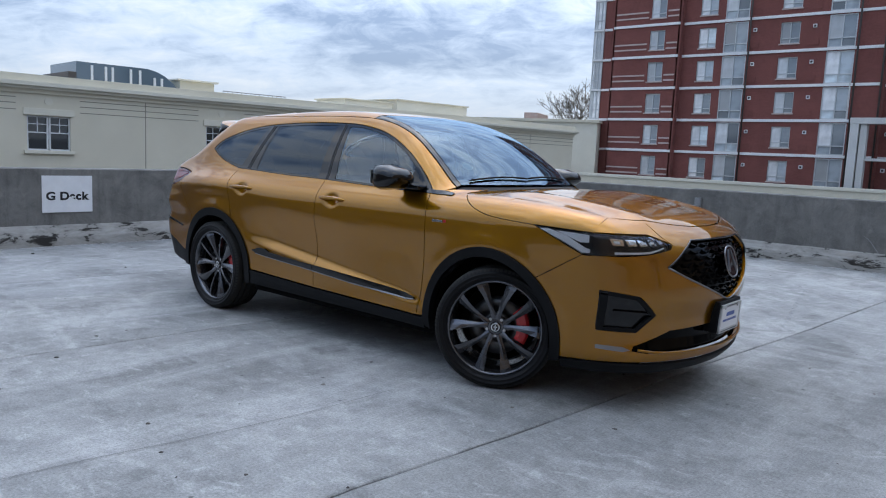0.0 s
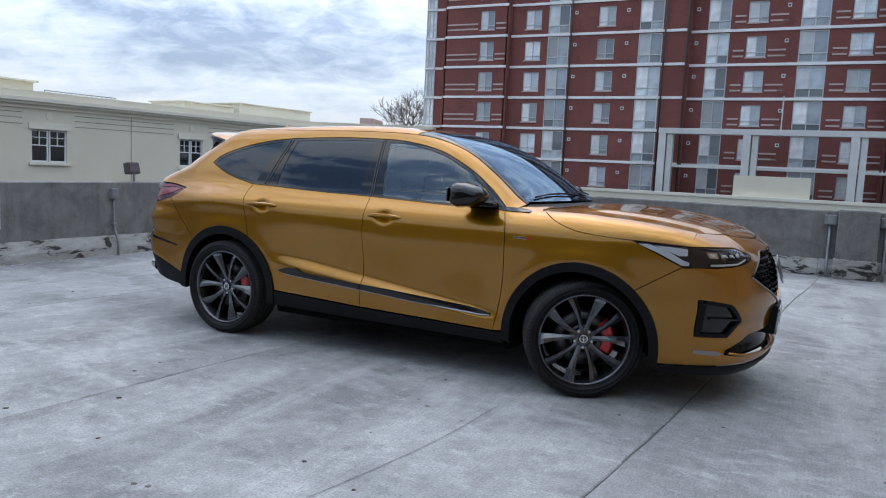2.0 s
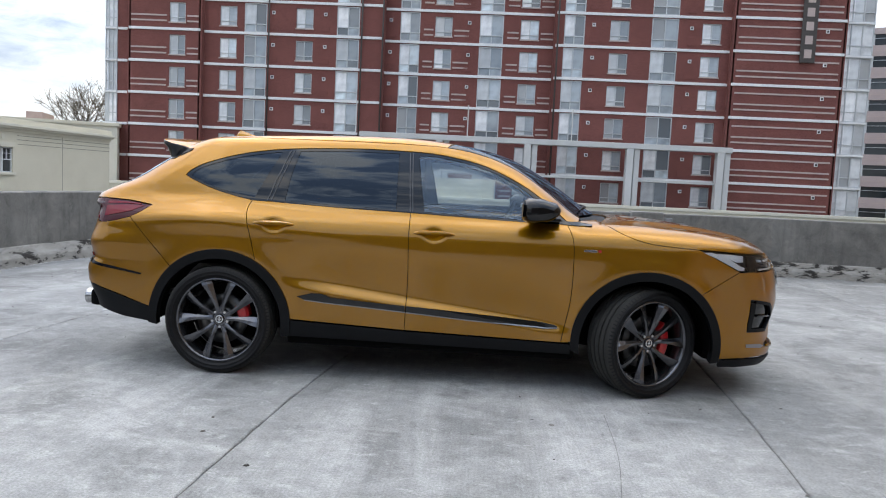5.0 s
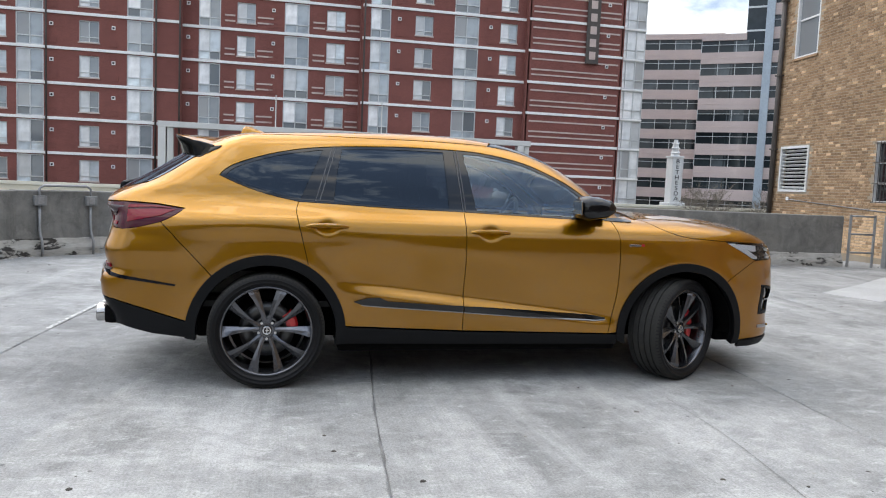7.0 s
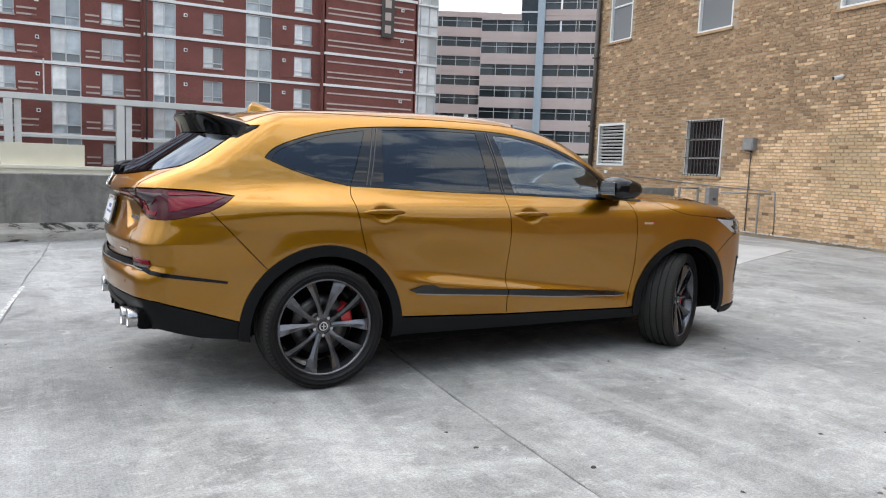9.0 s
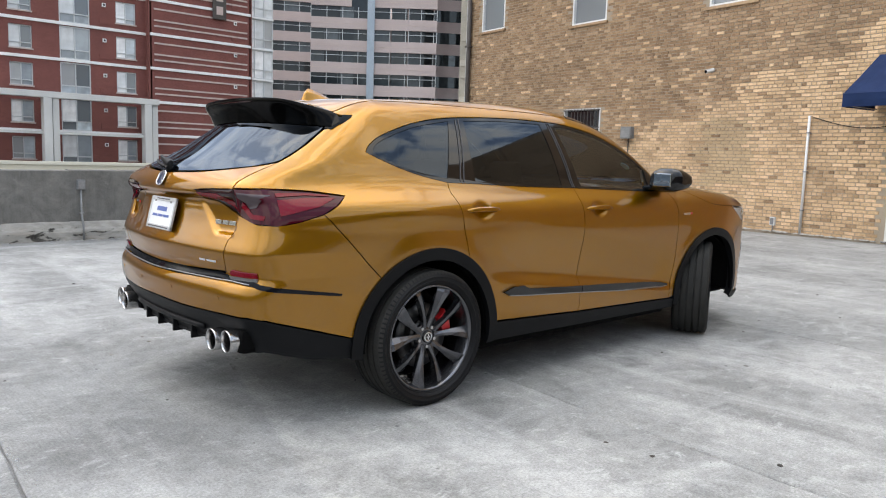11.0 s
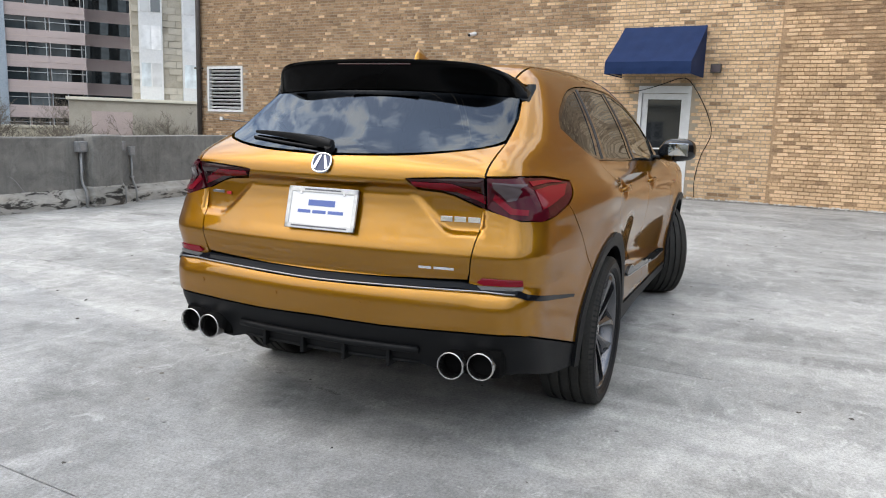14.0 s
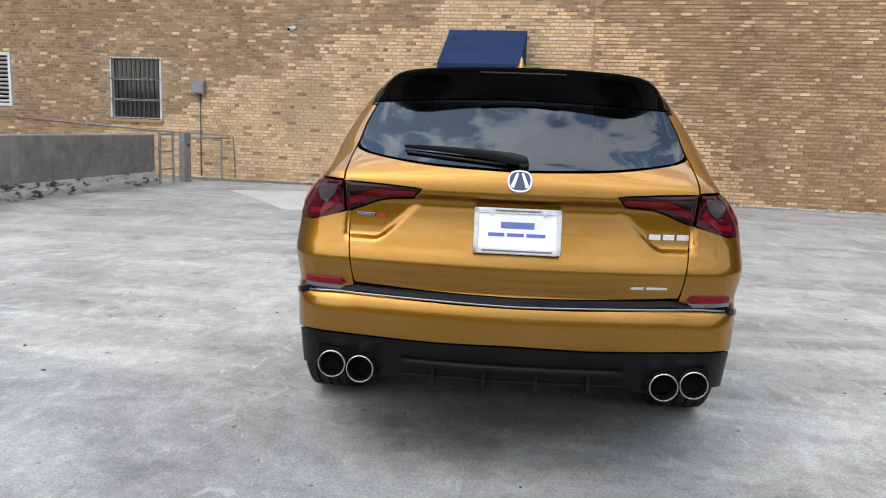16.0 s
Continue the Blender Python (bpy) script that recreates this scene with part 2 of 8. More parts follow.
def lathe(profile, n=64, axis="Y", closed=False):
    """A turned body: profile of (radius, along the axis)."""
    bm = bmesh.new()
    rings = []
    for k in range(n):
        a = k * math.tau / n
        c, s = math.cos(a), math.sin(a)
        rings.append([bm.verts.new((r * c, h, r * s)) for r, h in profile])
    m = len(profile)
    for k in range(n):
        a, b = rings[k], rings[(k + 1) % n]
        for i in range(m if closed else m - 1):
            j = (i + 1) % m
            bm.faces.new((a[i], a[j], b[j], b[i]))
    bmesh.ops.recalc_face_normals(bm, faces=bm.faces)
    return bm


def prism(pts, depth, m=None):
    """A flat outline in x, y pushed up by depth."""
    bm = bmesh.new()
    vs = [bm.verts.new((x, y, 0)) for x, y in pts]
    f = bm.faces.new(vs)
    top = bmesh.ops.extrude_face_region(bm, geom=[f])["geom"]
    for v in top:
        if isinstance(v, bmesh.types.BMVert):
            v.co.z += depth
    bmesh.ops.recalc_face_normals(bm, faces=bm.faces)
    if m is not None:
        bmesh.ops.transform(bm, matrix=m, verts=bm.verts)
    return bm


def text_mesh(text, size, depth=0.001, bold=0.0):
    c = bpy.data.curves.new("writing", "FONT")
    c.body, c.size, c.extrude, c.align_x, c.align_y = text, size, depth, "CENTER", "CENTER"
    c.offset = bold
    ob = bpy.data.objects.new("writing", c)
    scene.collection.objects.link(ob)
    me = bpy.data.meshes.new_from_object(ob.evaluated_get(bpy.context.evaluated_depsgraph_get()))
    bpy.data.objects.remove(ob)
    bpy.data.curves.remove(c)
    return me


def curve(pts, corners=(), step=0.02, closed=False):
    """A soft line through points; it breaks at the corners named by their index."""
    p = np.array(pts, float)
    n = len(p)
    out = []
    for i in range(n if closed else n - 1):
        a, b = p[i], p[(i + 1) % n]
        def tan(j):
            j %= n
            if j in corners or (not closed and j in (0, n - 1)):
                return None
            return (p[(j + 1) % n] - p[j - 1]) / 2
        ta, tb = tan(i), tan(i + 1)
        ta = (b - a) if ta is None else ta
        tb = (b - a) if tb is None else tb
        k = max(1, int(np.linalg.norm(b - a) / step + 0.5))
        for u in np.arange(k) / k:
            out.append((2 * u**3 - 3 * u**2 + 1) * a + (u**3 - 2 * u**2 + u) * ta + (3 * u**2 - 2 * u**3) * b + (u**3 - u**2) * tb)
    if not closed:
        out.append(p[-1])
    return [tuple(q) for q in out]


def straight(pts, step=0.03):
    return curve(pts, set(range(len(pts))), step)


# ---- the deck, its parapets and what holds them ----
def concrete_mat(name, dark, light, rough=0.85):
    """Broom-finished deck concrete: tone by slab, pale worn bands, scuffs, stains, coarse grit and pits."""
    m = mat(name, light, rough, spec=0.3)
    v = coords(m)
    info = node(m, "ShaderNodeObjectInfo")
    sc = node(m, "ShaderNodeVectorMath")
    sc.operation = "SCALE"
    sc.inputs[0].default_value = (31.0, 17.0, 5.0)
    link(m, info.outputs["Random"], sc.inputs["Scale"])
    add = node(m, "ShaderNodeVectorMath")
    link(m, v, add.inputs[0])
    link(m, sc.outputs[0], add.inputs[1])
    vv = add.outputs[0]

    def stretched(sx, sy, turn):
        st = node(m, "ShaderNodeMapping", Scale=(sx, sy, 1.0), Rotation=(0, 0, radians(turn)))
        link(m, vv, st.inputs[0])
        return st.outputs[0]

    grey = lambda k: (k, k, k)
    mean = tuple((a + b) / 2 for a, b in zip(dark, light))
    broad = noise_tex(m, vv, 0.75, 7.0, 0.66, 0.7)
    c = ramp(m, broad, [(0.34, dark), (0.5, mean), (0.66, light)])
    band = noise_tex(m, stretched(1.1, 0.22, 5), 1.6, 6.0, 0.6, 0.5)
    c = mixc(m, ramp(m, band, [(0.50, grey(0.0)), (0.66, grey(0.42))]), c, tuple(min(1, x * 1.35) for x in light))
    scuff = noise_tex(m, stretched(0.8, 1.7, 14), 1.3, 9.0, 0.62, 1.0)
    c = mixc(m, ramp(m, scuff, [(0.53, grey(0.0)), (0.68, grey(0.40))]), c, tuple(min(1, x * 1.40) for x in light))
    fine = noise_tex(m, stretched(1.0, 1.6, 30), 5.5, 10.0, 0.74, 0.8)
    c = mixc(m, ramp(m, fine, [(0.56, grey(0.0)), (0.66, grey(0.45))]), c, tuple(min(1, x * 1.45) for x in light))
    dk = noise_tex(m, vv, 2.0, 8.0, 0.68, 0.4)
    c = mixc(m, ramp(m, dk, [(0.54, grey(0.0)), (0.70, grey(0.60))]), c, tuple(x * 0.55 for x in dark))
    blot = noise_tex(m, vv, 11.0, 6.0, 0.75)
    c = mixc(m, 0.30, c, ramp(m, blot, [(0.30, grey(0.22)), (0.5, grey(0.5)), (0.70, grey(0.80))]), "OVERLAY")
    grain = noise_tex(m, v, 75.0, 4.0, 0.8)
    c = mixc(m, 0.38, c, ramp(m, grain, [(0.34, grey(0.12)), (0.5, grey(0.5)), (0.66, grey(0.85))]), "OVERLAY")
    lines = noise_tex(m, stretched(130.0, 2.2, 6), 1.0, 2.0)
    c = mixc(m, 0.12, c, ramp(m, lines, [(0.35, grey(0.30)), (0.65, grey(0.70))]), "OVERLAY")
    spots = node(m, "ShaderNodeTexVoronoi", Scale=3.3)
    link(m, vv, spots.inputs["Vector"])
    c = mixc(m, ramp(m, spots.outputs["Distance"], [(0.025, grey(0.7)), (0.05, grey(0.0))]), c, tuple(x * 0.25 for x in dark))
    # the western bay is worn to its dark aggregate as far as a ragged slanting edge, the eastern one is darker
    def beyond(x0, turn, soft, wob):
        xyz = node(m, "ShaderNodeSeparateXYZ")
        link(m, v, xyz.inputs[0])
        lean = node(m, "ShaderNodeMath")
        lean.operation = "MULTIPLY_ADD"
        link(m, xyz.outputs[1], lean.inputs[0])
        lean.inputs[1].default_value = -turn
        link(m, xyz.outputs[0], lean.inputs[2])
        rag = node(m, "ShaderNodeMath")
        rag.operation = "MULTIPLY_ADD"
        link(m, noise_tex(m, v, 2.4, 8.0, 0.7), rag.inputs[0])
        rag.inputs[1].default_value = wob
        link(m, lean.outputs[0], rag.inputs[2])
        mr = node(m, "ShaderNodeMapRange", From_Min=x0 - soft + wob / 2, From_Max=x0 + soft + wob / 2)
        link(m, rag.outputs[0], mr.inputs[0])
        return mr.outputs[0]

    c = mixc(m, beyond(-0.62, 0.29, 0.02, 0.16), mixc(m, 1.0, c, (0.89, 0.90, 0.91), "MULTIPLY"), mixc(m, 1.0, c, (1.06, 1.06, 1.05), "MULTIPLY"))
    c = mixc(m, beyond(3.62, 0.088, 0.25, 0.5), c, mixc(m, 1.0, c, (0.84, 0.84, 0.84), "MULTIPLY"))
    base(m, c)
    bump(m, mixc(m, 0.15, grain, lines), 0.5, 0.006)
    return m


def parapet_mat():
    m = mat("weathered_parapet_concrete", (0.2, 0.2, 0.19), 0.9)
    v = coords(m)
    broad = noise_tex(m, v, 0.8, 6.0, 0.6)
    c = ramp(m, broad, [(0.3, (0.118, 0.114, 0.104)), (0.7, (0.215, 0.210, 0.194))])
    sv = node(m, "ShaderNodeMapping", Scale=(7.0, 7.0, 0.5))
    link(m, v, sv.inputs[0])
    streak = noise_tex(m, sv.outputs[0], 1.0, 5.0, 0.65)
    c = mixc(m, ramp(m, streak, [(0.50, (0, 0, 0)), (0.70, (0.50, 0.50, 0.50))]), c, (0.060, 0.058, 0.053))
    mott = noise_tex(m, v, 3.3, 9.0, 0.72, 0.6)
    c = mixc(m, 0.8, c, ramp(m, mott, [(0.34, (0.25, 0.25, 0.25)), (0.5, (0.5, 0.5, 0.5)), (0.66, (0.76, 0.76, 0.75))]), "OVERLAY")
    pale = noise_tex(m, v, 5.0, 8.0, 0.75)
    c = mixc(m, ramp(m, pale, [(0.58, (0, 0, 0)), (0.72, (0.6, 0.6, 0.6))]), c, (0.33, 0.32, 0.295))
    g = noise_tex(m, v, 90.0, 3.0, 0.7)
    base(m, mixc(m, 0.3, c, ramp(m, g, [(0.3, (0.09, 0.09, 0.085)), (0.7, (0.27, 0.27, 0.26))])))
    bump(m, mixc(m, 0.5, g, pale), 0.4, 0.01)
    return m


def kerb_mat():
    m = mat("crumbling_pale_kerb", (0.4, 0.39, 0.37), 0.95)
    v = coords(m, (0.7, 0.7, 2.0))
    n = noise_tex(m, v, 3.6, 9.0, 0.68, 0.5)
    c = ramp(m, n, [(0.40, (0.028, 0.026, 0.023)), (0.43, (0.09, 0.086, 0.078)), (0.452, (0.28, 0.272, 0.25)), (0.62, (0.385, 0.375, 0.35)), (0.80, (0.44, 0.43, 0.41))])
    b = noise_tex(m, v, 1.1, 4.0)
    c = mixc(m, ramp(m, b, [(0.58, (0, 0, 0)), (0.72, (0.5, 0.5, 0.5))]), c, (0.36, 0.29, 0.22))
    base(m, c)
    bump(m, mixc(m, 0.5, n, noise_tex(m, v, 60.0, 3.0, 0.7)), 0.5, 0.012)
    return m


M["deck"] = concrete_mat("deck_concrete", (0.185, 0.186, 0.182), (0.330, 0.330, 0.322))
M["joint"] = varied("joint_filler", (0.09, 0.09, 0.088), (0.22, 0.22, 0.21), 0.9, 4.0, 90.0)
M["parapet"] = parapet_mat()
M["kerb"] = kerb_mat()
M["pipe"] = varied("galvanised_pipe", (0.20, 0.205, 0.21), (0.34, 0.345, 0.35), 0.5, 6.0, 80.0, 0.1, 0.002, metal=0.5)
M["dark_pipe"] = varied("brown_downpipe", (0.045, 0.038, 0.034), (0.085, 0.072, 0.064), 0.6, 5.0, 70.0)
M["earth"] = varied("city_ground", (0.05, 0.05, 0.048), (0.10, 0.10, 0.095), 0.95, 0.05, 3.0)

ground = tagged(part("ground", boxm(-2500, 2500, -2500, 2500, -8.5, -8.0), M["earth"]), kind="structure")

deck = tagged(part("floor", boxm(-16, 13.0, -20, 8.6, -0.45, -0.012), M["joint"]), "grey concrete roof deck with slab joints", kind="structure")


def joint_x(x0, y):
    return x0 + 0.088 * y + 0.012 * math.sin(1.7 * y + x0)


def crumb(s, y):
    """How far the slab's edge has crumbled away."""
    w = noise.fractal(Vector((s * 3.7, y * 2.6, 0.0)), 1.0, 2.0, 5)
    return 0.016 * max(0.0, w - 0.05)


JOINTS = (-16.2, -13.2, -10.4, -7.6, -4.75, -1.88, 0.785, 3.62, 6.55, 9.5, 12.6)
for a, b in zip(JOINTS, JOINTS[1:]):
    bm = bmesh.new()
    rows = []
    for k in range(409):
        y = -20 + 28.6 * k / 408
        xa, xb = joint_x(a, y) + 0.003 + crumb(a, y), joint_x(b, y) - 0.003 - crumb(b + 9, y)
        xa, xb = max(xa, -15.95), min(xb, 12.95)
        z = 0.0
        xb = max(xb, xa + 0.03)
        rows.append([bm.verts.new(p) for p in ((xa, y, -0.02), (xa, y, -0.006), (xa + 0.008, y, z), (xb - 0.008, y, z), (xb, y, -0.006), (xb, y, -0.02))])
    for r, s in zip(rows, rows[1:]):
        for i in range(5):
            bm.faces.new((r[i], r[i + 1], s[i + 1], s[i]))
    bmesh.ops.recalc_face_normals(bm, faces=bm.faces)
    part("slab", bm, M["deck"], deck)

# worn white lines painted on the deck
def line_paint(name, c, lo, hi):
    m = mat(name, (c, c, c * 0.98), 0.85)
    n = noise_tex(m, coords(m), 16.0, 8.0, 0.75)
    mask = ramp(m, n, [(lo, (0, 0, 0)), (hi, (1, 1, 1))])
    clear = node(m, "ShaderNodeBsdfTransparent")
    mx = node(m, "ShaderNodeMixShader")
    link(m, mask, mx.inputs[0])
    link(m, clear.outputs[0], mx.inputs[1])
    link(m, m.node_tree.nodes["Principled BSDF"].outputs[0], mx.inputs[2])
    link(m, mx.outputs[0], m.node_tree.nodes["Material Output"].inputs[0])
    return m


full_l = line_paint("worn_white_line", 0.62, 0.36, 0.58)
faint_l = line_paint("faded_white_line", 0.45, 0.52, 0.72)


def painted(pts, w, paint=None):
    bm = bmesh.new()
    prev = None
    pts = [Vector((x, y, 0.004)) for x, y in pts]
    for i, p in enumerate(pts):
        d = (pts[min(i + 1, len(pts) - 1)] - pts[max(i - 1, 0)]).normalized()
        s = Vector((-d.y, d.x, 0)) * w / 2
        cur = (bm.verts.new(p + s), bm.verts.new(p - s))
        if prev:
            bm.faces.new((prev[0], prev[1], cur[1], cur[0]))
        prev = cur
    bmesh.ops.recalc_face_normals(bm, faces=bm.faces)
    return part("painted_line", bm, paint or full_l, deck, "thin worn white line")


painted(curve([(-1.82, 1.0), (-1.80, 1.2), (-1.72, 2.0), (-1.58, 3.3)]), 0.035)
painted(curve([(-1.90, -0.8), (-1.90, -0.1), (-1.82, 1.0)]), 0.035, faint_l)
painted(curve([(0.62, 4.3), (0.38, 3.5), (0.0, 2.4), (-0.32, 1.0), (-0.55, 0.2)]), 0.03, faint_l)
painted(curve([(0.72, 4.34), (1.5, 4.89), (2.19, 5.12), (2.89, 5.02), (3.43, 4.7), (4.1, 4.2)]), 0.04, faint_l)
painted(curve([(3.2, 5.0), (3.44, 3.67), (3.75, 2.06)]), 0.04, faint_l)
painted(curve([(9.4, 4.2), (9.7, 2.2), (9.3, 0.4), (8.9, -1.6)]), 0.07, faint_l)
painted(curve([(0.70, 4.3), (0.87, 3.2), (1.01, 2.5)]), 0.03, faint_l)
for pts in ([(2.32, -3.8), (2.38, -3.2), (2.47, -2.7), (2.56, -2.1), (2.60, -1.4)],):
    crack = painted(curve(pts, (), 0.05), 0.004, M["joint"])
    crack.name, crack["label"] = "crack", "thin dirt-filled crack"
# a repaired bay of paler concrete
pale_fix = varied("pale_repair_concrete", (0.31, 0.31, 0.30), (0.42, 0.42, 0.41), 0.9, 1.4, 60.0, 0.2, 0.003)
bm = prism([(7.85, 3.5), (8.1, 2.7), (11.3, 4.05), (10.8, 5.5), (9.4, 4.5)], 0.006)
part("repair_patch", bm, pale_fix, deck, "paler repaired patch of concrete")


def wall_run(pts, top, thick=0.22, name="parapet"):
    """A parapet along a line; its inner face lies on the line and its body on the right of the way."""
    bm = bmesh.new()
    n = len(pts)
    rings = []
    for i, (x, y) in enumerate(pts):
        a, b = Vector(pts[max(i - 1, 0)]), Vector(pts[min(i + 1, n - 1)])
        d = (b - a).normalized()
        s = Vector((-d.y, d.x))
        o = Vector((x, y)) + s * thick
        t = top[i] if isinstance(top, (list, tuple)) else top
        q = Vector((x, y)) + s * 0.015
        rings.append([bm.verts.new(p) for p in ((x, y, -0.4), (x, y, t - 0.015), (q.x, q.y, t), (o.x, o.y, t), (o.x, o.y, -0.4))])
    for r, s in zip(rings, rings[1:]):
        for i in range(4):
            bm.faces.new((r[i], r[i + 1], s[i + 1], s[i]))
    bm.faces.new(rings[0])
    bm.faces.new(rings[-1][::-1])
    bmesh.ops.recalc_face_normals(bm, faces=bm.faces)
    return bm


def kerb_run(pts, depth=0.34, high=0.23, seed=0):
    """A crumbled sloping kerb along the foot of a parapet."""
    line = []
    for (x0, y0), (x1, y1) in zip(pts, pts[1:]):
        k = max(2, int(math.hypot(x1 - x0, y1 - y0) / 0.06))
        line += [(x0 + (x1 - x0) * i / k, y0 + (y1 - y0) * i / k) for i in range(k)]
    line.append(pts[-1])
    bm = bmesh.new()
    rings = []
    for i, (x, y) in enumerate(line):
        a, b = Vector(line[max(i - 1, 0)]), Vector(line[min(i + 1, len(line) - 1)])
        d = (b - a).normalized()
        s = Vector((d.y, -d.x))
        ring = []
        for j, (u, h) in enumerate(((1.0, -0.01), (0.97, 0.05), (0.90, 0.10), (0.72, 0.13), (0.5, 0.155), (0.3, 0.19), (0.14, 0.22), (-0.02, 0.235))):
            w = noise.fractal(Vector((x * 3.1, y * 3.1, j * 0.45 + seed)), 1.0, 2.0, 4) * (0.010 if j else 0.006)
            p = Vector((x, y)) + s * (u * depth + w * 0.6)
            ring.append(bm.verts.new((p.x, p.y, h * high / 0.235 + (w * 0.55 if 0 < j < 7 else 0))))
        rings.append(ring)
    for r, s in zip(rings, rings[1:]):
        for i in range(7):
            bm.faces.new((r[i], r[i + 1], s[i + 1], s[i]))
    bmesh.ops.recalc_face_normals(bm, faces=bm.faces)
    return bm


WEST = [(-4.42, -20.0), (-4.42, 3.0), (-4.38, 4.2), (-4.12, 5.5), (-3.72, 6.45)]
CORNER = [(-3.72, 6.45), (-2.75, 7.25), (-1.35, 7.58), (0.6, 7.66)]
NORTH = [(0.6, 7.66), (2.4, 7.58), (4.22, 7.50)]
NORTH_E = [(4.22, 7.50), (5.2, 7.56), (7.0, 7.66), (11.45, 7.34)]
for pts, tops, nm, s in ((WEST, [0.985, 0.995, 0.995, 0.995, 1.0], "parapet_west", 1), (CORNER, 1.005, "parapet_corner", 2), (NORTH, 1.015, "parapet_north", 3), (NORTH_E, [1.02, 1.03, 1.04, 1.04], "parapet_east", 4)):
    w = tagged(part(nm, wall_run(pts, tops), M["parapet"]), "stained grey concrete parapet wall round the deck", kind="structure")
    part("kerb", kerb_run(pts, seed=s, depth=0.085, high=0.27), M["kerb"], w, "crumbling pale concrete kerb")
    foot = []
    for i, p in enumerate(pts):
        d = (Vector(pts[min(i + 1, len(pts) - 1)]) - Vector(pts[max(i - 1, 0)])).normalized()
        foot.append((p[0] + d.y * 0.10, p[1] - d.x * 0.10))
    painted(straight(foot, 0.3) if s == 1 else curve(foot, (), 0.2), 0.035)
# pier before the north wall, with its own pale foot
pier = tagged(part("parapet_pier", boxm(4.44, 5.00, 7.34, 7.72, -0.02, 1.05, 0.035), M["parapet"]), "grey concrete pier in the parapet", kind="structure")
part("kerb", boxm(4.425, 5.015, 7.325, 7.56, 0.0, 0.30, 0.02), M["kerb"], pier, "pale concrete foot of the pier")
tagged(part("parapet_south", boxm(-5.2, 12.9, -20.2, -19.98, -0.4, 1.0, 0.01), M["parapet"]), "plain grey concrete parapet wall", kind="structure")

# ---- fittings on the parapets ----
grey_box = varied("grey_box_paint", (0.16, 0.165, 0.17), (0.25, 0.255, 0.26), 0.5, 8.0, 90.0)


def conduit(x, y, top, inward, name="conduit", label="grey electrical conduit with a box on the parapet"):
    """An upright pipe with a small box, on the wall's inner face; inward points from the wall to the deck."""
    ob = tagged(empty(name, pose(x, y, 0)), label, "conduit", "conduits on the parapet")
    ix, iy = inward
    px, py = ix * 0.03, iy * 0.03
    tube("pipe", [(px + ix * 0.09, py + iy * 0.09, 0.0), (px + ix * 0.085, py + iy * 0.085, 0.20), (px + ix * 0.02, py + iy * 0.02, 0.33), (px, py, 0.40), (px, py, top - 0.05)], 0.016, M["pipe"], ob)
    a = math.degrees(math.atan2(iy, ix))
    m = pose(0, 0, top, 0, 0, a)
    part("box", boxm(0.0, 0.06, -0.055, 0.055, -0.07, 0.07, 0.006, m), grey_box, ob)
    part("cover", boxm(0.06, 0.068, -0.045, 0.045, -0.058, 0.058, 0.002, m), M["pipe"], ob)
    part("bracket", boxm(0.0, 0.05, -0.03, 0.03, -0.42, -0.40, 0.002, m), M["pipe"], ob)
    return ob


conduit(-4.42, 1.57, 0.84, (1, 0))
conduit(0.75, 7.655, 0.80, (0, -1))
conduit(5.35, 7.56, 0.80, (0.0, -1.0))


def hoop(p0, p1, inward, top, wall_top):
    """Two boxes on the wall with conduits down to the deck; where the wall's height is given, a bent pipe joins them over the top."""
    ob = tagged(empty("switch_boxes", pose(p0[0], p0[1], 0)), "two grey switch boxes with conduits on the parapet", "switch boxes", "switch boxes on the parapet")
    d = (p1[0] - p0[0], p1[1] - p0[1])
    ix, iy = inward
    a = math.degrees(math.atan2(iy, ix))
    for u in (0.0, 1.0):
        x, y = d[0] * u, d[1] * u
        m = pose(x, y, top, 0, 0, a)
        part("switch_box", boxm(0.0, 0.085, -0.085, 0.085, -0.075, 0.075, 0.008, m), grey_box, ob)
        part("box_lid", boxm(0.085, 0.095, -0.045, 0.045, -0.055, 0.055, 0.004, m), M["pipe"], ob)
        tube("conduit", [(x + ix * 0.13, y + iy * 0.13, 0.0), (x + ix * 0.125, y + iy * 0.125, 0.22), (x + ix * 0.05, y + iy * 0.05, 0.34), (x + ix * 0.035, y + iy * 0.035, 0.42), (x + ix * 0.035, y + iy * 0.035, top - 0.06)], 0.022, M["pipe"], ob)
    if wall_top is None:
        return ob
    pts = [(0, 0, top), (0, 0, wall_top + 0.03), (d[0] * 0.08, d[1] * 0.08, wall_top + 0.075), (d[0] * 0.92, d[1] * 0.92, wall_top + 0.075), (d[0], d[1], wall_top + 0.03), (d[0], d[1], top)]
    tube("hoop_pipe", [(x + ix * 0.04, y + iy * 0.04, z) for x, y, z in pts], 0.02, M["pipe"], ob)
    return ob


hoop((-3.47, 6.66), (-2.86, 7.155), (0.61, -0.79), 0.85, 1.005)
hoop((4.34, 7.505), (5.10, 7.555), (0.0, -1.0), 0.88, None)

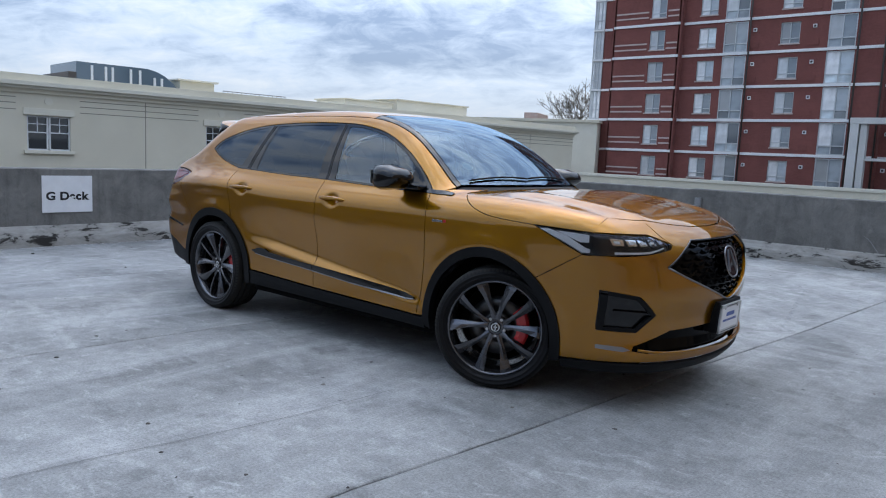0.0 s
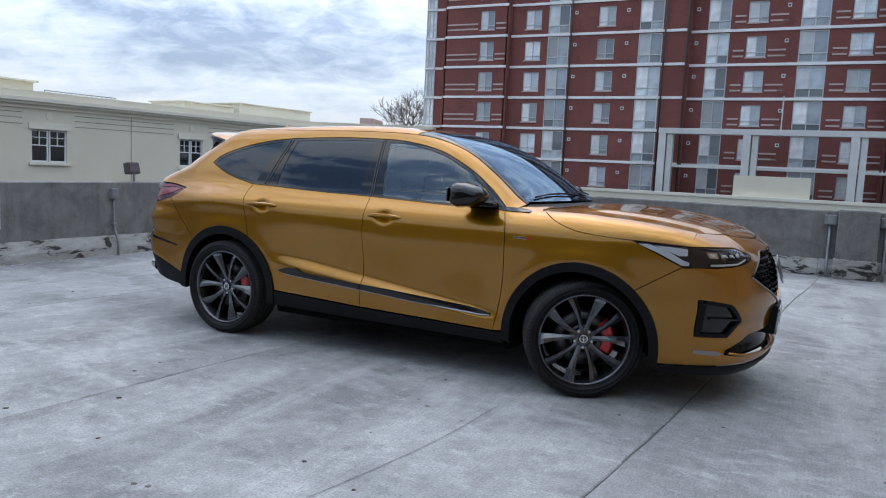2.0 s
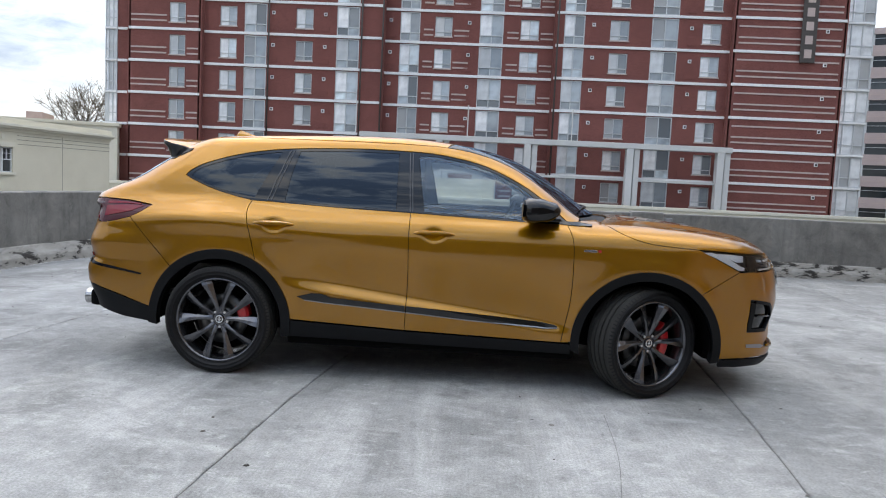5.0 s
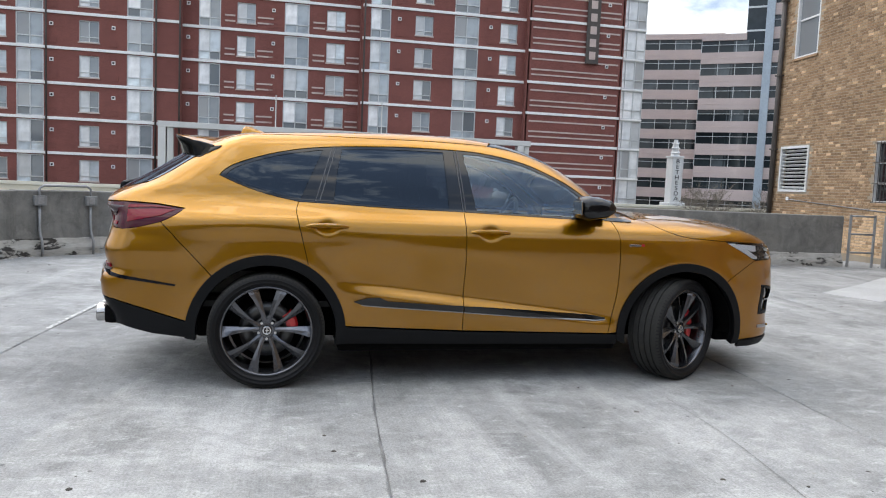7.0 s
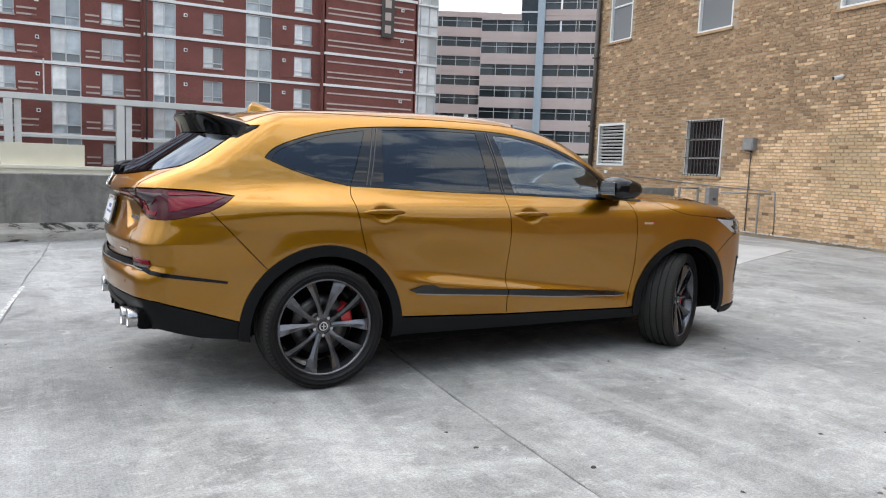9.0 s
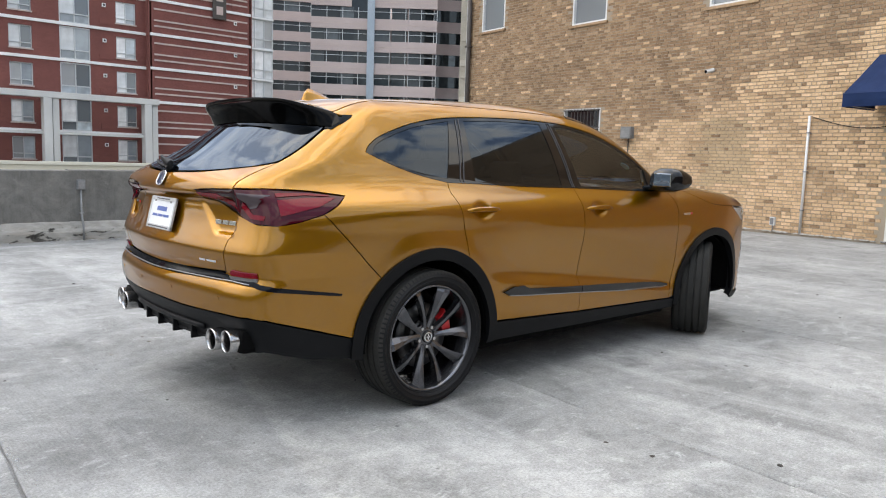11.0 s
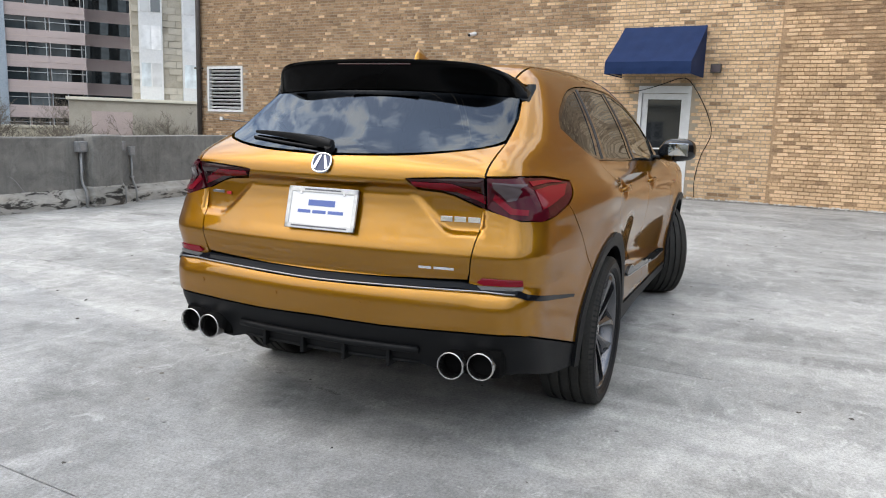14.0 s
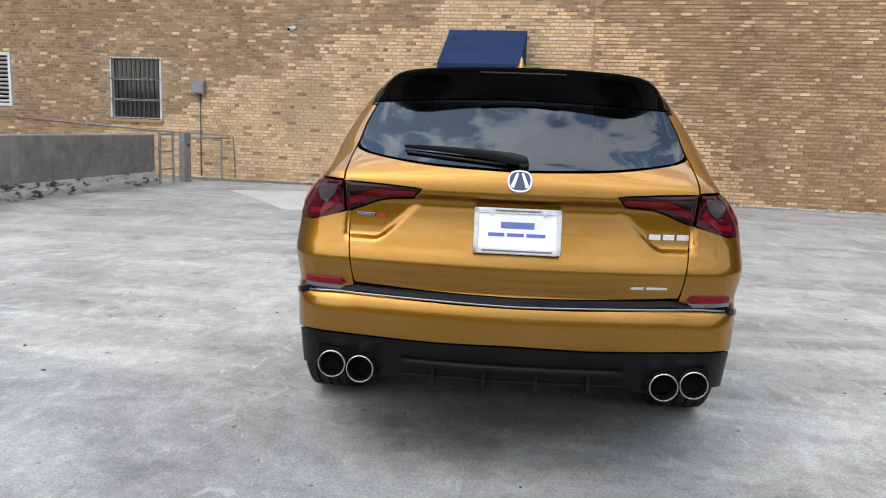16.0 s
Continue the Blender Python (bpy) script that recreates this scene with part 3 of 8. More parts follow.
sign = tagged(empty("deck_sign", pose(-4.412, -0.32, 0.665, 90, 0, 90)), "white rectangular sign with black deck lettering on the parapet", "sign")
part("panel", boxm(-0.317, 0.317, -0.236, 0.236, 0, 0.006, 0.002), M["white_plastic"], sign)
ink = mat("black_ink", (0.012, 0.012, 0.014), 0.5)
for ch, x, w in (("G", -0.210, 1.12), ("D", -0.040, 1.12), ("e", 0.058, 1.10), ("c", 0.136, 1.10), ("k", 0.218, 1.10)):
    letter = part_mesh("letter", text_mesh(ch, 0.142, 0.0008, 0.0055), ink, sign, "bold black letter")
    letter.location = (x, -0.030, 0.0075)
    letter.scale = (w, 1, 1)

cable = [(2.95 + 0.05 * k, 7.565 - 0.003 * k, 0.66 - 0.035 * k - 0.05 * math.sin(k * 0.7)) for k in range(13)]
tagged(tube("loose_cable", cable, 0.005, M["pipe"]), "thin pale cable hanging along the parapet", "cable")

# flood lamp on a short stem on the west parapet
lamp = tagged(empty("flood_lamp", pose(-4.53, 2.02, 0.995)), "small grey flood lamp on a stem on the parapet", "lamp")
part("stem", cylm(0.018, (0, 0, 0), (0, 0, 0.12), 10), M["pipe"], lamp)
part("head", boxm(-0.05, 0.05, -0.10, 0.10, 0.11, 0.27, 0.012, pose(0, 0, 0, 0, -14, 0)), M["dark_pipe"], lamp)
part("glass", boxm(0.05, 0.056, -0.08, 0.08, 0.13, 0.25, 0.002, pose(0, 0, 0, 0, -14, 0)), M["lens_white"], lamp)

# rails and a steel post that close the gap to the brick building
gate = tagged(empty("gap_railing", pose(11.5, 7.28, 0)), "grey pipe railing between the parapet and the brick wall", "railing")
for x in (0.06, 0.62):
    part("post", cylm(0.028, (x, -0.06 * x, 0), (x, -0.06 * x, 1.08), 12), M["pipe"], gate)
for z in (0.30, 0.68, 1.05):
    tube("rail", [(0.06, 0, z), (0.62, -0.04, z)], 0.02, M["pipe"], gate)
panel = tagged(empty("steel_post", pose(12.42, 7.10, 0, 0, 0, -6)), "weathered grey steel post with a hasp beside the brick wall", "post")
part("shaft", boxm(-0.14, 0.14, -0.07, 0.07, 0, 1.08, 0.012), grey_box, panel)
part("hasp", boxm(-0.02, 0.05, -0.095, -0.07, 0.78, 0.84, 0.004), M["dark_pipe"], panel)
part("flange", boxm(-0.18, 0.18, -0.10, 0.10, 0, 0.012, 0.002), M["pipe"], panel)
rail2 = tagged(empty("wall_railing", pose(12.66, 7.05, 0)), "low grey pipe rail fixed to the brick wall", "railing")
part("post", cylm(0.022, (0.9, -0.35, 0), (0.9, -0.35, 0.95), 10), M["pipe"], rail2)
tube("rail", [(0, 0, 0.97), (0.9, -0.35, 0.97), (1.22, -0.42, 0.97)], 0.018, M["pipe"], rail2)

# scattered chips, leaf crumbs and stains of tar on the deck
chip_rng = random.Random(23)
verts, faces = [], []
for k in range(420):
    x, y = chip_rng.uniform(-4.6, 9.5), chip_rng.uniform(-6.5, 6.0)
    r = chip_rng.uniform(0.004, 0.016) * (1.6 if chip_rng.random() < 0.08 else 1.0)
    h = r * chip_rng.uniform(0.15, 0.45)
    n0 = len(verts)
    n = chip_rng.randint(5, 7)
    ring = [(x + r * chip_rng.uniform(0.5, 1.4) * math.cos(i * math.tau / n), y + r * chip_rng.uniform(0.5, 1.4) * math.sin(i * math.tau / n)) for i in range(n)]
    verts += [(a, b, 0.0005) for a, b in ring] + [(x + (a - x) * 0.6, y + (b - y) * 0.6, h) for a, b in ring]
    faces += [(n0 + i, n0 + (i + 1) % n, n0 + n + (i + 1) % n, n0 + n + i) for i in range(n)] + [tuple(n0 + n + i for i in range(n))]
me = bpy.data.meshes.new("debris")
me.from_pydata(verts, [], faces)
chip_m = mat("dark_debris", (0.05, 0.045, 0.04), 0.9)
chip_geo = node(chip_m, "ShaderNodeNewGeometry")
base(chip_m, ramp(chip_m, chip_geo.outputs["Random Per Island"], [(0.0, (0.02, 0.018, 0.016)), (0.6, (0.07, 0.06, 0.05)), (0.85, (0.30, 0.29, 0.27))]))
tagged(part_mesh("debris", me, chip_m), "small dark chips and leaf crumbs on the deck", "debris", kind="stuff")

# ---- the tan brick building ----
def brick_mat(name, stops, mortar=False):
    m = mat(name, stops[0][1], 0.9)
    v = coords(m)
    geo = node(m, "ShaderNodeNewGeometry")
    info = node(m, "ShaderNodeObjectInfo")
    rnd = node(m, "ShaderNodeMath")
    rnd.operation = "ADD"
    link(m, geo.outputs["Random Per Island"], rnd.inputs[0])
    link(m, info.outputs["Random"], rnd.inputs[1])
    fr = node(m, "ShaderNodeMath")
    fr.operation = "FRACT"
    link(m, rnd.outputs[0], fr.inputs[0])
    c = ramp(m, fr.outputs[0], stops)
    n = noise_tex(m, v, 28.0, 6.0, 0.7)
    c = mixc(m, 0.35, c, ramp(m, n, [(0.3, tuple(x * 0.5 for x in stops[0][1])), (0.7, tuple(min(1, x * 1.3) for x in stops[-1][1]))]))
    b = noise_tex(m, v, 0.7, 5.0, 0.6)
    c = mixc(m, ramp(m, b, [(0.45, (0, 0, 0)), (0.75, (0.5, 0.5, 0.5))]), c, tuple(x * 0.62 for x in stops[0][1]))
    base(m, c)
    bump(m, noise_tex(m, v, 120.0, 3.0, 0.7), 0.4, 0.004)
    return m


M["brick_old"] = brick_mat("brown_buff_brick", [(0.0, (0.165, 0.097, 0.050)), (0.25, (0.277, 0.165, 0.087)), (0.55, (0.349, 0.219, 0.121)), (0.85, (0.430, 0.286, 0.166)), (0.97, (0.527, 0.362, 0.228))])
M["brick_new"] = brick_mat("pale_buff_brick", [(0.0, (0.373, 0.233, 0.125)), (0.2, (0.563, 0.375, 0.213)), (0.6, (0.686, 0.466, 0.278)), (0.9, (0.785, 0.551, 0.344))])
M["brick_patch"] = brick_mat("sandy_infill_brick", [(0.0, (0.450, 0.312, 0.181)), (0.5, (0.537, 0.381, 0.225)), (1.0, (0.575, 0.419, 0.250))])
M["mortar"] = varied("buff_mortar", (0.275, 0.225, 0.167), (0.435, 0.362, 0.275), 0.95, 1.2, 80.0, 0.4, 0.006)
M["white_paint"] = varied("white_painted_metal", (0.62, 0.63, 0.63), (0.76, 0.77, 0.77), 0.45, 5.0, 90.0, 0.1, 0.002)
M["dark_pane"] = mat("dark_window_pane", (0.014, 0.017, 0.02), 0.05, 0.0, 1.0)
M["canvas"] = varied("navy_canvas", (0.006, 0.018, 0.062), (0.011, 0.029, 0.090), 0.8, 3.0, 300.0, 0.3, 0.002, spec=0.2)

BANG = -7.125
BM_ = pose(13.12, 0, 0, 0, 0, BANG)
building = tagged(empty("brick_building", BM_), "tan brick building with mixed weathered courses beside the deck", "building")
OPEN = [(-0.15, 0.96, 0.0, 2.34), (8.49, 9.88, 1.33, 2.83), (12.70, 14.15, 1.55, 2.88), (12.72, 13.86, 5.42, 7.6), (8.46, 9.74, 5.12, 7.3), (4.06, 5.28, 5.0, 7.15)]
U0, U1, ZT = -12.6, 14.62, 10.5


def wall_cells(u0, u1, z0, z1, opens, thick):
    """One wall with its openings cut through, in the plane x = 0, its body towards +x."""
    us = sorted({u0, u1, *[v for o in opens for v in o[:2] if u0 < v < u1]})
    zs = sorted({z0, z1, *[v for o in opens for v in o[2:] if z0 < v < z1]})
    full = {}
    for i, (a, b) in enumerate(zip(us, us[1:])):
        for j, (c, d) in enumerate(zip(zs, zs[1:])):
            p, q = (a + b) / 2, (c + d) / 2
            full[i, j] = not any(o[0] < p < o[1] and o[2] < q < o[3] for o in opens)
    bm = bmesh.new()
    made = {}

    def v(i, j, k):
        if (i, j, k) not in made:
            made[i, j, k] = bm.verts.new((thick * k, us[i], zs[j]))
        return made[i, j, k]

    for (i, j), solid in full.items():
        if not solid:
            continue
        bm.faces.new((v(i, j, 0), v(i, j + 1, 0), v(i + 1, j + 1, 0), v(i + 1, j, 0)))
        bm.faces.new((v(i, j, 1), v(i + 1, j, 1), v(i + 1, j + 1, 1), v(i, j + 1, 1)))
        for (di, dj), (p, q) in (((-1, 0), ((i, j), (i, j + 1))), ((1, 0), ((i + 1, j + 1), (i + 1, j))), ((0, -1), ((i + 1, j), (i, j))), ((0, 1), ((i, j + 1), (i + 1, j + 1)))):
            if not full.get((i + di, j + dj), False):
                bm.faces.new((v(*p, 0), v(*p, 1), v(*q, 1), v(*q, 0)))
    bmesh.ops.recalc_face_normals(bm, faces=bm.faces)
    return bm


core = part("wall", wall_cells(U0, U1, -8.0, ZT, OPEN, 0.30), M["mortar"], building, "recessed buff mortar behind the bricks")
part("return_wall", boxm(0.3, 12.0, U1 - 0.3, U1, -8.0, ZT), M["brick_old"], building)
part("roof", boxm(0.0, 12.0, U0, U1, ZT, ZT + 0.2), M["mortar"], building)
part("return_wall", boxm(0.3, 12.0, U0, U0 + 0.3, -8.0, ZT), M["brick_old"], building)
for k, h in enumerate((7.6, 5.2)):
    part("lower_wing", boxm(0.0, 12.0, U0 - 2.4 * (k + 1), U0 - 2.4 * k - 0.004, -8.0, h), M["brick_old"], building)

BL, BH, GAP = 0.203, 0.0635, 0.0115
STEP_U = -1.78


def zone(u, z):
    """Which brick lies here: an old gable's stepped outline parts the pale infill from the weathered brown."""
    if 3.95 < u < 5.25 and 0.95 < z < 2.45:
        return 2
    ridge = 4.35 - 0.37 * max(u - 0.8, 0) - 0.50 * max(-0.6 - u, 0)
    if u < -3.3:
        ridge = min(ridge, 2.6 - 1.2 * (-3.3 - u))
    ridge += 0.14 * math.sin(u * 2.1) + 0.08 * math.sin(u * 5.3)
    return 1 if z < ridge else 0


def brick_box(verts, faces, x0, x1, u0, u1, z0, z1):
    k = len(verts)
    c = 0.004
    verts += [(x1, u0, z0), (x1, u1, z0), (x1, u1, z1), (x1, u0, z1), (x0, u0 + c, z0 + c), (x0, u1 - c, z0 + c), (x0, u1 - c, z1 - c), (x0, u0 + c, z1 - c)]
    faces += [(k + 4, k + 7, k + 6, k + 5), (k, k + 4, k + 5, k + 1), (k + 1, k + 5, k + 6, k + 2), (k + 2, k + 6, k + 7, k + 3), (k + 3, k + 7, k + 4, k)]


rng = random.Random(7)
heaps = {0: ([], []), 1: ([], []), 2: ([], [])}
near = []
course = 0
z = 0.0
while z + BH < 7.4:
    u = -10.4 + (0.5 * (BL + GAP) if course % 2 else 0.0) + rng.uniform(-0.01, 0.01)
    header = course % 6 == 5
    while u < U1 - 0.02:
        ln = (BL if not header else 0.0965) + rng.uniform(-0.006, 0.006)
        a, b, c, d = u, min(u + ln, U1), z, z + BH
        u += ln + GAP
        clash = False
        for o in OPEN:
            if b > o[0] and a < o[1] and d > o[2] and c < o[3]:
                clash = True
                break
        if clash:
            continue
        out = -0.008 - rng.uniform(0, 0.004) - (0.05 if b < STEP_U else 0.0)
        zn = zone((a + b) / 2 + rng.uniform(-0.16, 0.16), (c + d) / 2 + rng.uniform(-0.05, 0.05))
        if rng.random() < 0.06:
            zn = 1 - min(zn, 1)
        if -1.5 < a < 1.9 and 0.35 < c < 2.3 and len(near) < 290 and not header and (b < -0.15 or a > 0.96):
            near.append((a, b - a, c, zn, out))
        else:
            brick_box(*heaps[zn], out, 0.002, a, b, c, d)
    z += BH + GAP
    course += 1
for zn, nm in ((0, "brick_old"), (1, "brick_new"), (2, "brick_patch")):
    me = bpy.data.meshes.new("bricks")
    me.from_pydata(heaps[zn][0], [], heaps[zn][1])
    me.validate()
    ob = part_mesh("bricks", me, M[nm], building)
    tagged(ob, kind="stuff")
# the wall's thicker part south of the joint
part("wall_step", boxm(-0.046, -0.001, U0, STEP_U, 0.0, ZT), M["brick_old"], building)

brick_meshes = {}
for a, ln, c, zn, out in near:
    key = (zn, round(ln, 3))
    if key not in brick_meshes:
        vs, fs = [], []
        brick_box(vs, fs, -0.010, 0.002, 0, ln, 0, BH)
        me = bpy.data.meshes.new("brick")
        me.from_pydata(vs, [], fs)
        me.materials.append(M[("brick_old", "brick_new", "brick_patch")[zn]])
        brick_meshes[key] = me
    ob = new("brick", brick_meshes[key])
    ob.parent = building
    ob.location = (out + 0.010, a, c)


def sash_window(u0, u1, z0, z1, bars=False, mid=True):
    w = empty("window", pose(0, u0, z0), building)
    wu, wz = u1 - u0, z1 - z0
    part("reveal", wall_cells(0, wu, -0.0, wz, [(0.05, wu - 0.05, 0.05, wz - 0.05)], 0.10), M["white_paint"], w)
    part("pane", boxm(0.09, 0.098, 0.05, wu - 0.05, 0.05, wz - 0.05), M["dark_pane"] if bars else M["win_sky"], w)
    if mid:
        part("meeting_rail", boxm(0.055, 0.11, 0.05, wu - 0.05, wz * 0.5 - 0.025, wz * 0.5 + 0.025, 0.004), M["white_paint"], w)
    part("sill", boxm(-0.05, 0.08, -0.06, wu + 0.06, -0.07, 0.0, 0.006), M["brick_old"], w)
    return w


M["win_sky"] = mat("reflecting_pane", (0.20, 0.22, 0.23), 0.08, 0.0, 1.0)
for o in OPEN[3:]:
    sash_window(*o)
bw = sash_window(*OPEN[1], bars=True, mid=False)
for k in range(2):
    part("glazing_bar", boxm(0.05, 0.088, 0.05, 1.34, 0.46 + 0.5 * k, 0.50 + 0.5 * k, 0.003), M["white_paint"], bw)
for k in range(11):
    u = 0.07 + k * 0.125
    part("security_bar", cylm(0.010, (-0.035, u, -0.03), (-0.035, u, 1.49), 8), M["dark_pipe"], bw, "dark iron bar")
for zz_ in (0.02, 0.48, 0.98, 1.46):
    part("bar_tie", boxm(-0.05, -0.025, 0.0, 1.39, zz_ - 0.012, zz_ + 0.012, 0.002), M["dark_pipe"], bw)
for k in (0, 5):
    part("bracket", boxm(-0.05, 0.0, 0.02 + k * 0.26, 0.05 + k * 0.26, 1.44, 1.47), M["dark_pipe"], bw)

lv = empty("louvre", pose(0, OPEN[2][0], OPEN[2][2]), building)
part("louvre_frame", wall_cells(0, 1.45, 0, 1.33, [(0.07, 1.38, 0.07, 1.26)], 0.12), M["white_paint"], lv, "white painted louvre frame")
lv.children[-1].location = (-0.03, 0, 0)
# a black sheet gives the dark seen between the blades
part("backing", boxm(0.14, 0.15, 0.05, 1.40, 0.05, 1.28), M["shadow_black"], lv)
for k in range(11):
    part("blade", boxm(-0.035, 0.045, 0.07, 1.38, -0.006, 0.006, 0.0, pose(0.03, 0, 0.13 + k * 0.106, 0, 34, 0)), M["white_paint"], lv)

door = empty("door", pose(0, OPEN[0][0], 0), building)
part("door_frame", wall_cells(0, 1.11, 0, 2.34, [(0.075, 1.035, 0.0, 2.19)], 0.12), M["white_paint"], door, "white aluminium door frame")
door.children[-1].location = (-0.03, 0, 0)
part("leaf", wall_cells(0.085, 1.025, 0.012, 2.18, [(0.20, 0.91, 0.16, 2.06)], 0.05), M["white_paint"], door, "white glazed aluminium door leaf")
door.children[-1].location = (0.02, 0, 0)
part("pane", boxm(0.042, 0.05, 0.19, 0.92, 0.15, 2.07), M["dark_pane"], door)
part("push_bar", boxm(-0.02, 0.02, 0.19, 0.92, 1.00, 1.03, 0.004), M["white_paint"], door)
tube("handle", [(0.02, 0.14, 0.92), (-0.05, 0.14, 0.94), (-0.05, 0.14, 1.18), (0.02, 0.14, 1.20)], 0.012, M["steel"], door)
part("threshold", boxm(-0.12, 0.10, -0.02, 1.13, 0.0, 0.03, 0.006), M["steel"], door)
part("room_wall", boxm(1.6, 1.7, -1.2, 2.4, 0.0, 2.6), M["mortar"], door)

# ---- fixed to the brick wall ----
aw = tagged(empty("awning", BM_ @ pose(-0.055, -0.37, 2.50)), "navy blue canvas awning over the door", "awning")
AW, AD, AH = 1.72, 1.22, 1.06
bm = bmesh.new()
n = 14
rows = []
for k in range(n + 1):
    y = AW * k / n
    sag = 0.012 * math.sin(k / n * math.pi) + 0.006 * math.sin(k * 2.3)
    rows.append([bm.verts.new(p) for p in ((0, y, AH), (-AD * 0.33, y, AH * 0.74 - sag), (-AD * 0.66, y, AH * 0.48 - sag), (-AD, y, 0.24), (-AD - 0.006, y, 0.12), (-AD + 0.008 * math.sin(k * 1.7), y, 0.0))])
for r, s in zip(rows, rows[1:]):
    for i in range(5):
        bm.faces.new((r[i], r[i + 1], s[i + 1], s[i]))
for r in (rows[0], rows[-1]):
    yv = r[0].co.y
    w0, w1 = bm.verts.new((0, yv, 0.0)), bm.verts.new((0, yv, 0.30))
    bm.faces.new((r[0], r[1], r[2], r[3], w1))
    bm.faces.new((w1, r[3], r[4], r[5], w0))
bmesh.ops.recalc_face_normals(bm, faces=bm.faces)
part("canvas", bm, M["canvas"], aw)
for y in (0.03, AW - 0.03):
    tube("frame_bar", [(0, y, AH - 0.03), (-AD + 0.03, y, 0.23), (-AD + 0.03, y, 0.03), (0, y, 0.03)], 0.012, M["pipe"], aw)
tube("hem_bar", [(-AD + 0.03, 0.03, 0.03), (-AD + 0.03, AW - 0.03, 0.03)], 0.012, M["pipe"], aw)


def on_wall(name, u, zc, label, cat, out=0.012):
    return tagged(empty(name, BM_ @ pose(-out, u, zc)), label, cat)


wl_ = on_wall("wall_lamp", -0.61, 2.69, "small dark flood lamp on the brick wall", "lamp")
part("housing", boxm(-0.13, 0.0, -0.10, 0.10, -0.09, 0.09, 0.012), M["dark_pipe"], wl_)
part("glass", boxm(-0.138, -0.13, -0.08, 0.08, -0.07, 0.06, 0.003), M["lens_white"], wl_)
eb = on_wall("junction_box", 7.45, 2.15, "grey electrical box with a conduit on the brick wall", "box")
part("housing", boxm(-0.14, 0.0, -0.17, 0.17, -0.15, 0.15, 0.01), grey_box, eb)
part("cover", boxm(-0.15, -0.14, -0.14, 0.14, -0.12, 0.12, 0.004), M["pipe"], eb)
tube("conduit", [(-0.03, -0.02, -0.15), (-0.03, -0.02, -2.13)], 0.014, M["dark_pipe"], eb)
cm = on_wall("security_camera", 5.04, 3.53, "small white security camera on the brick wall", "camera")
part("mount", cylm(0.045, (0, 0, 0.03), (-0.04, 0, 0.03), 14), M["white_paint"], cm)
part("housing", cylm(0.045, (-0.03, 0.0, 0.02), (-0.20, 0.05, -0.02), 14), M["white_paint"], cm)
part("lens", cylm(0.036, (-0.198, 0.05, -0.02), (-0.21, 0.053, -0.023), 14), M["gloss_black"], cm)
pp = on_wall("white_pipe", 2.62, 0.0, "white upright pipe on the brick wall", "pipe")
tube("pipe", [(-0.05, 0, 0.0), (-0.05, 0, 2.45)], 0.028, M["white_paint"], pp)
for zc in (0.5, 1.3, 2.1):
    part("clip", boxm(-0.082, 0.0, -0.035, 0.035, zc - 0.012, zc + 0.012, 0.002), M["pipe"], pp)
ot = on_wall("outlet_box", 3.25, 0.22, "pale outlet box low on the brick wall", "box")
part("housing", boxm(-0.07, 0.0, -0.055, 0.055, -0.09, 0.09, 0.006), M["white_paint"], ot)
part("cover", boxm(-0.078, -0.07, -0.04, 0.04, -0.07, 0.07, 0.002), grey_box, ot)
tube("conduit", [(-0.03, 0, -0.09), (-0.03, 0, -0.22)], 0.012, M["pipe"], ot)
cb = on_wall("wall_cable", 0.0, 0.0, "thin black cable looped across the brick wall", "cable", 0.03)
tube("span", [(0, 2.62 - 0.145 * k, 2.44 - 0.28 * math.sin(k / 17 * math.pi) + 0.003 * k) for k in range(18)], 0.008, M["gloss_black"], cb)
tube("drop", [(0.0, a, b) for a, b in curve([(0.155, 2.49), (-0.05, 2.48), (-0.28, 2.2), (-0.52, 1.75), (-0.62, 1.35), (-0.45, 0.9), (-0.36, 0.4), (-0.38, 0.03)], (), 0.08)], 0.008, M["gloss_black"], cb)
cb2 = on_wall("long_conduit", 0.0, 0.0, "thin grey conduit along the foot of the brick wall", "conduit", 0.02)
tube("pipe", [(0, 12.6, 1.28), (0, 10.4, 1.17), (0, 8.4, 1.08), (0, 7.0, 1.05), (0, 6.6, 1.02), (0, 6.55, 0.4), (0, 6.55, 0.03)], 0.014, M["pipe"], cb2)
part("box", boxm(-0.04, 0.0, 13.5, 13.62, 1.30, 1.40, 0.004), M["white_paint"], cb2)
tube("branch", [(0, 13.56, 1.33), (0, 12.6, 1.28)], 0.012, M["pipe"], cb2)
dp = on_wall("downpipe", 14.42, -1.0, "dark brown downpipe at the corner of the brick building", "pipe")
tube("pipe", [(-0.09, 0, 0), (-0.09, 0, 9.8)], 0.075, M["dark_pipe"], dp, n=12)
for zc in (1.6, 3.8, 6.0, 8.2):
    part("strap", boxm(-0.18, 0.0, -0.10, 0.10, zc, zc + 0.05, 0.004), M["dark_pipe"], dp)
# crumbled mortar and old snow-white grit along the wall's foot
verts, faces = [], []
for k in range(900):
    u = rng.uniform(-9.5, 8.2)
    if -0.2 < u < 1.0:
        continue
    s = rng.uniform(0.008, 0.035)
    d = abs(rng.gauss(0, 0.10)) + 0.02
    brick_box(verts, faces, -d - s - (0.05 if u < STEP_U else 0), -d - (0.05 if u < STEP_U else 0), u, u + s * 1.6, 0.0, s * 0.8)
me = bpy.data.meshes.new("grit")
me.from_pydata(verts, [], faces)
grit = part_mesh("grit", me, varied("white_mortar_grit", (0.42, 0.40, 0.37), (0.68, 0.67, 0.65), 0.9, 9.0, 90.0))
grit.matrix_basis = BM_
tagged(grit, "crumbled white mortar grit at the foot of the brick wall", "grit", kind="stuff")

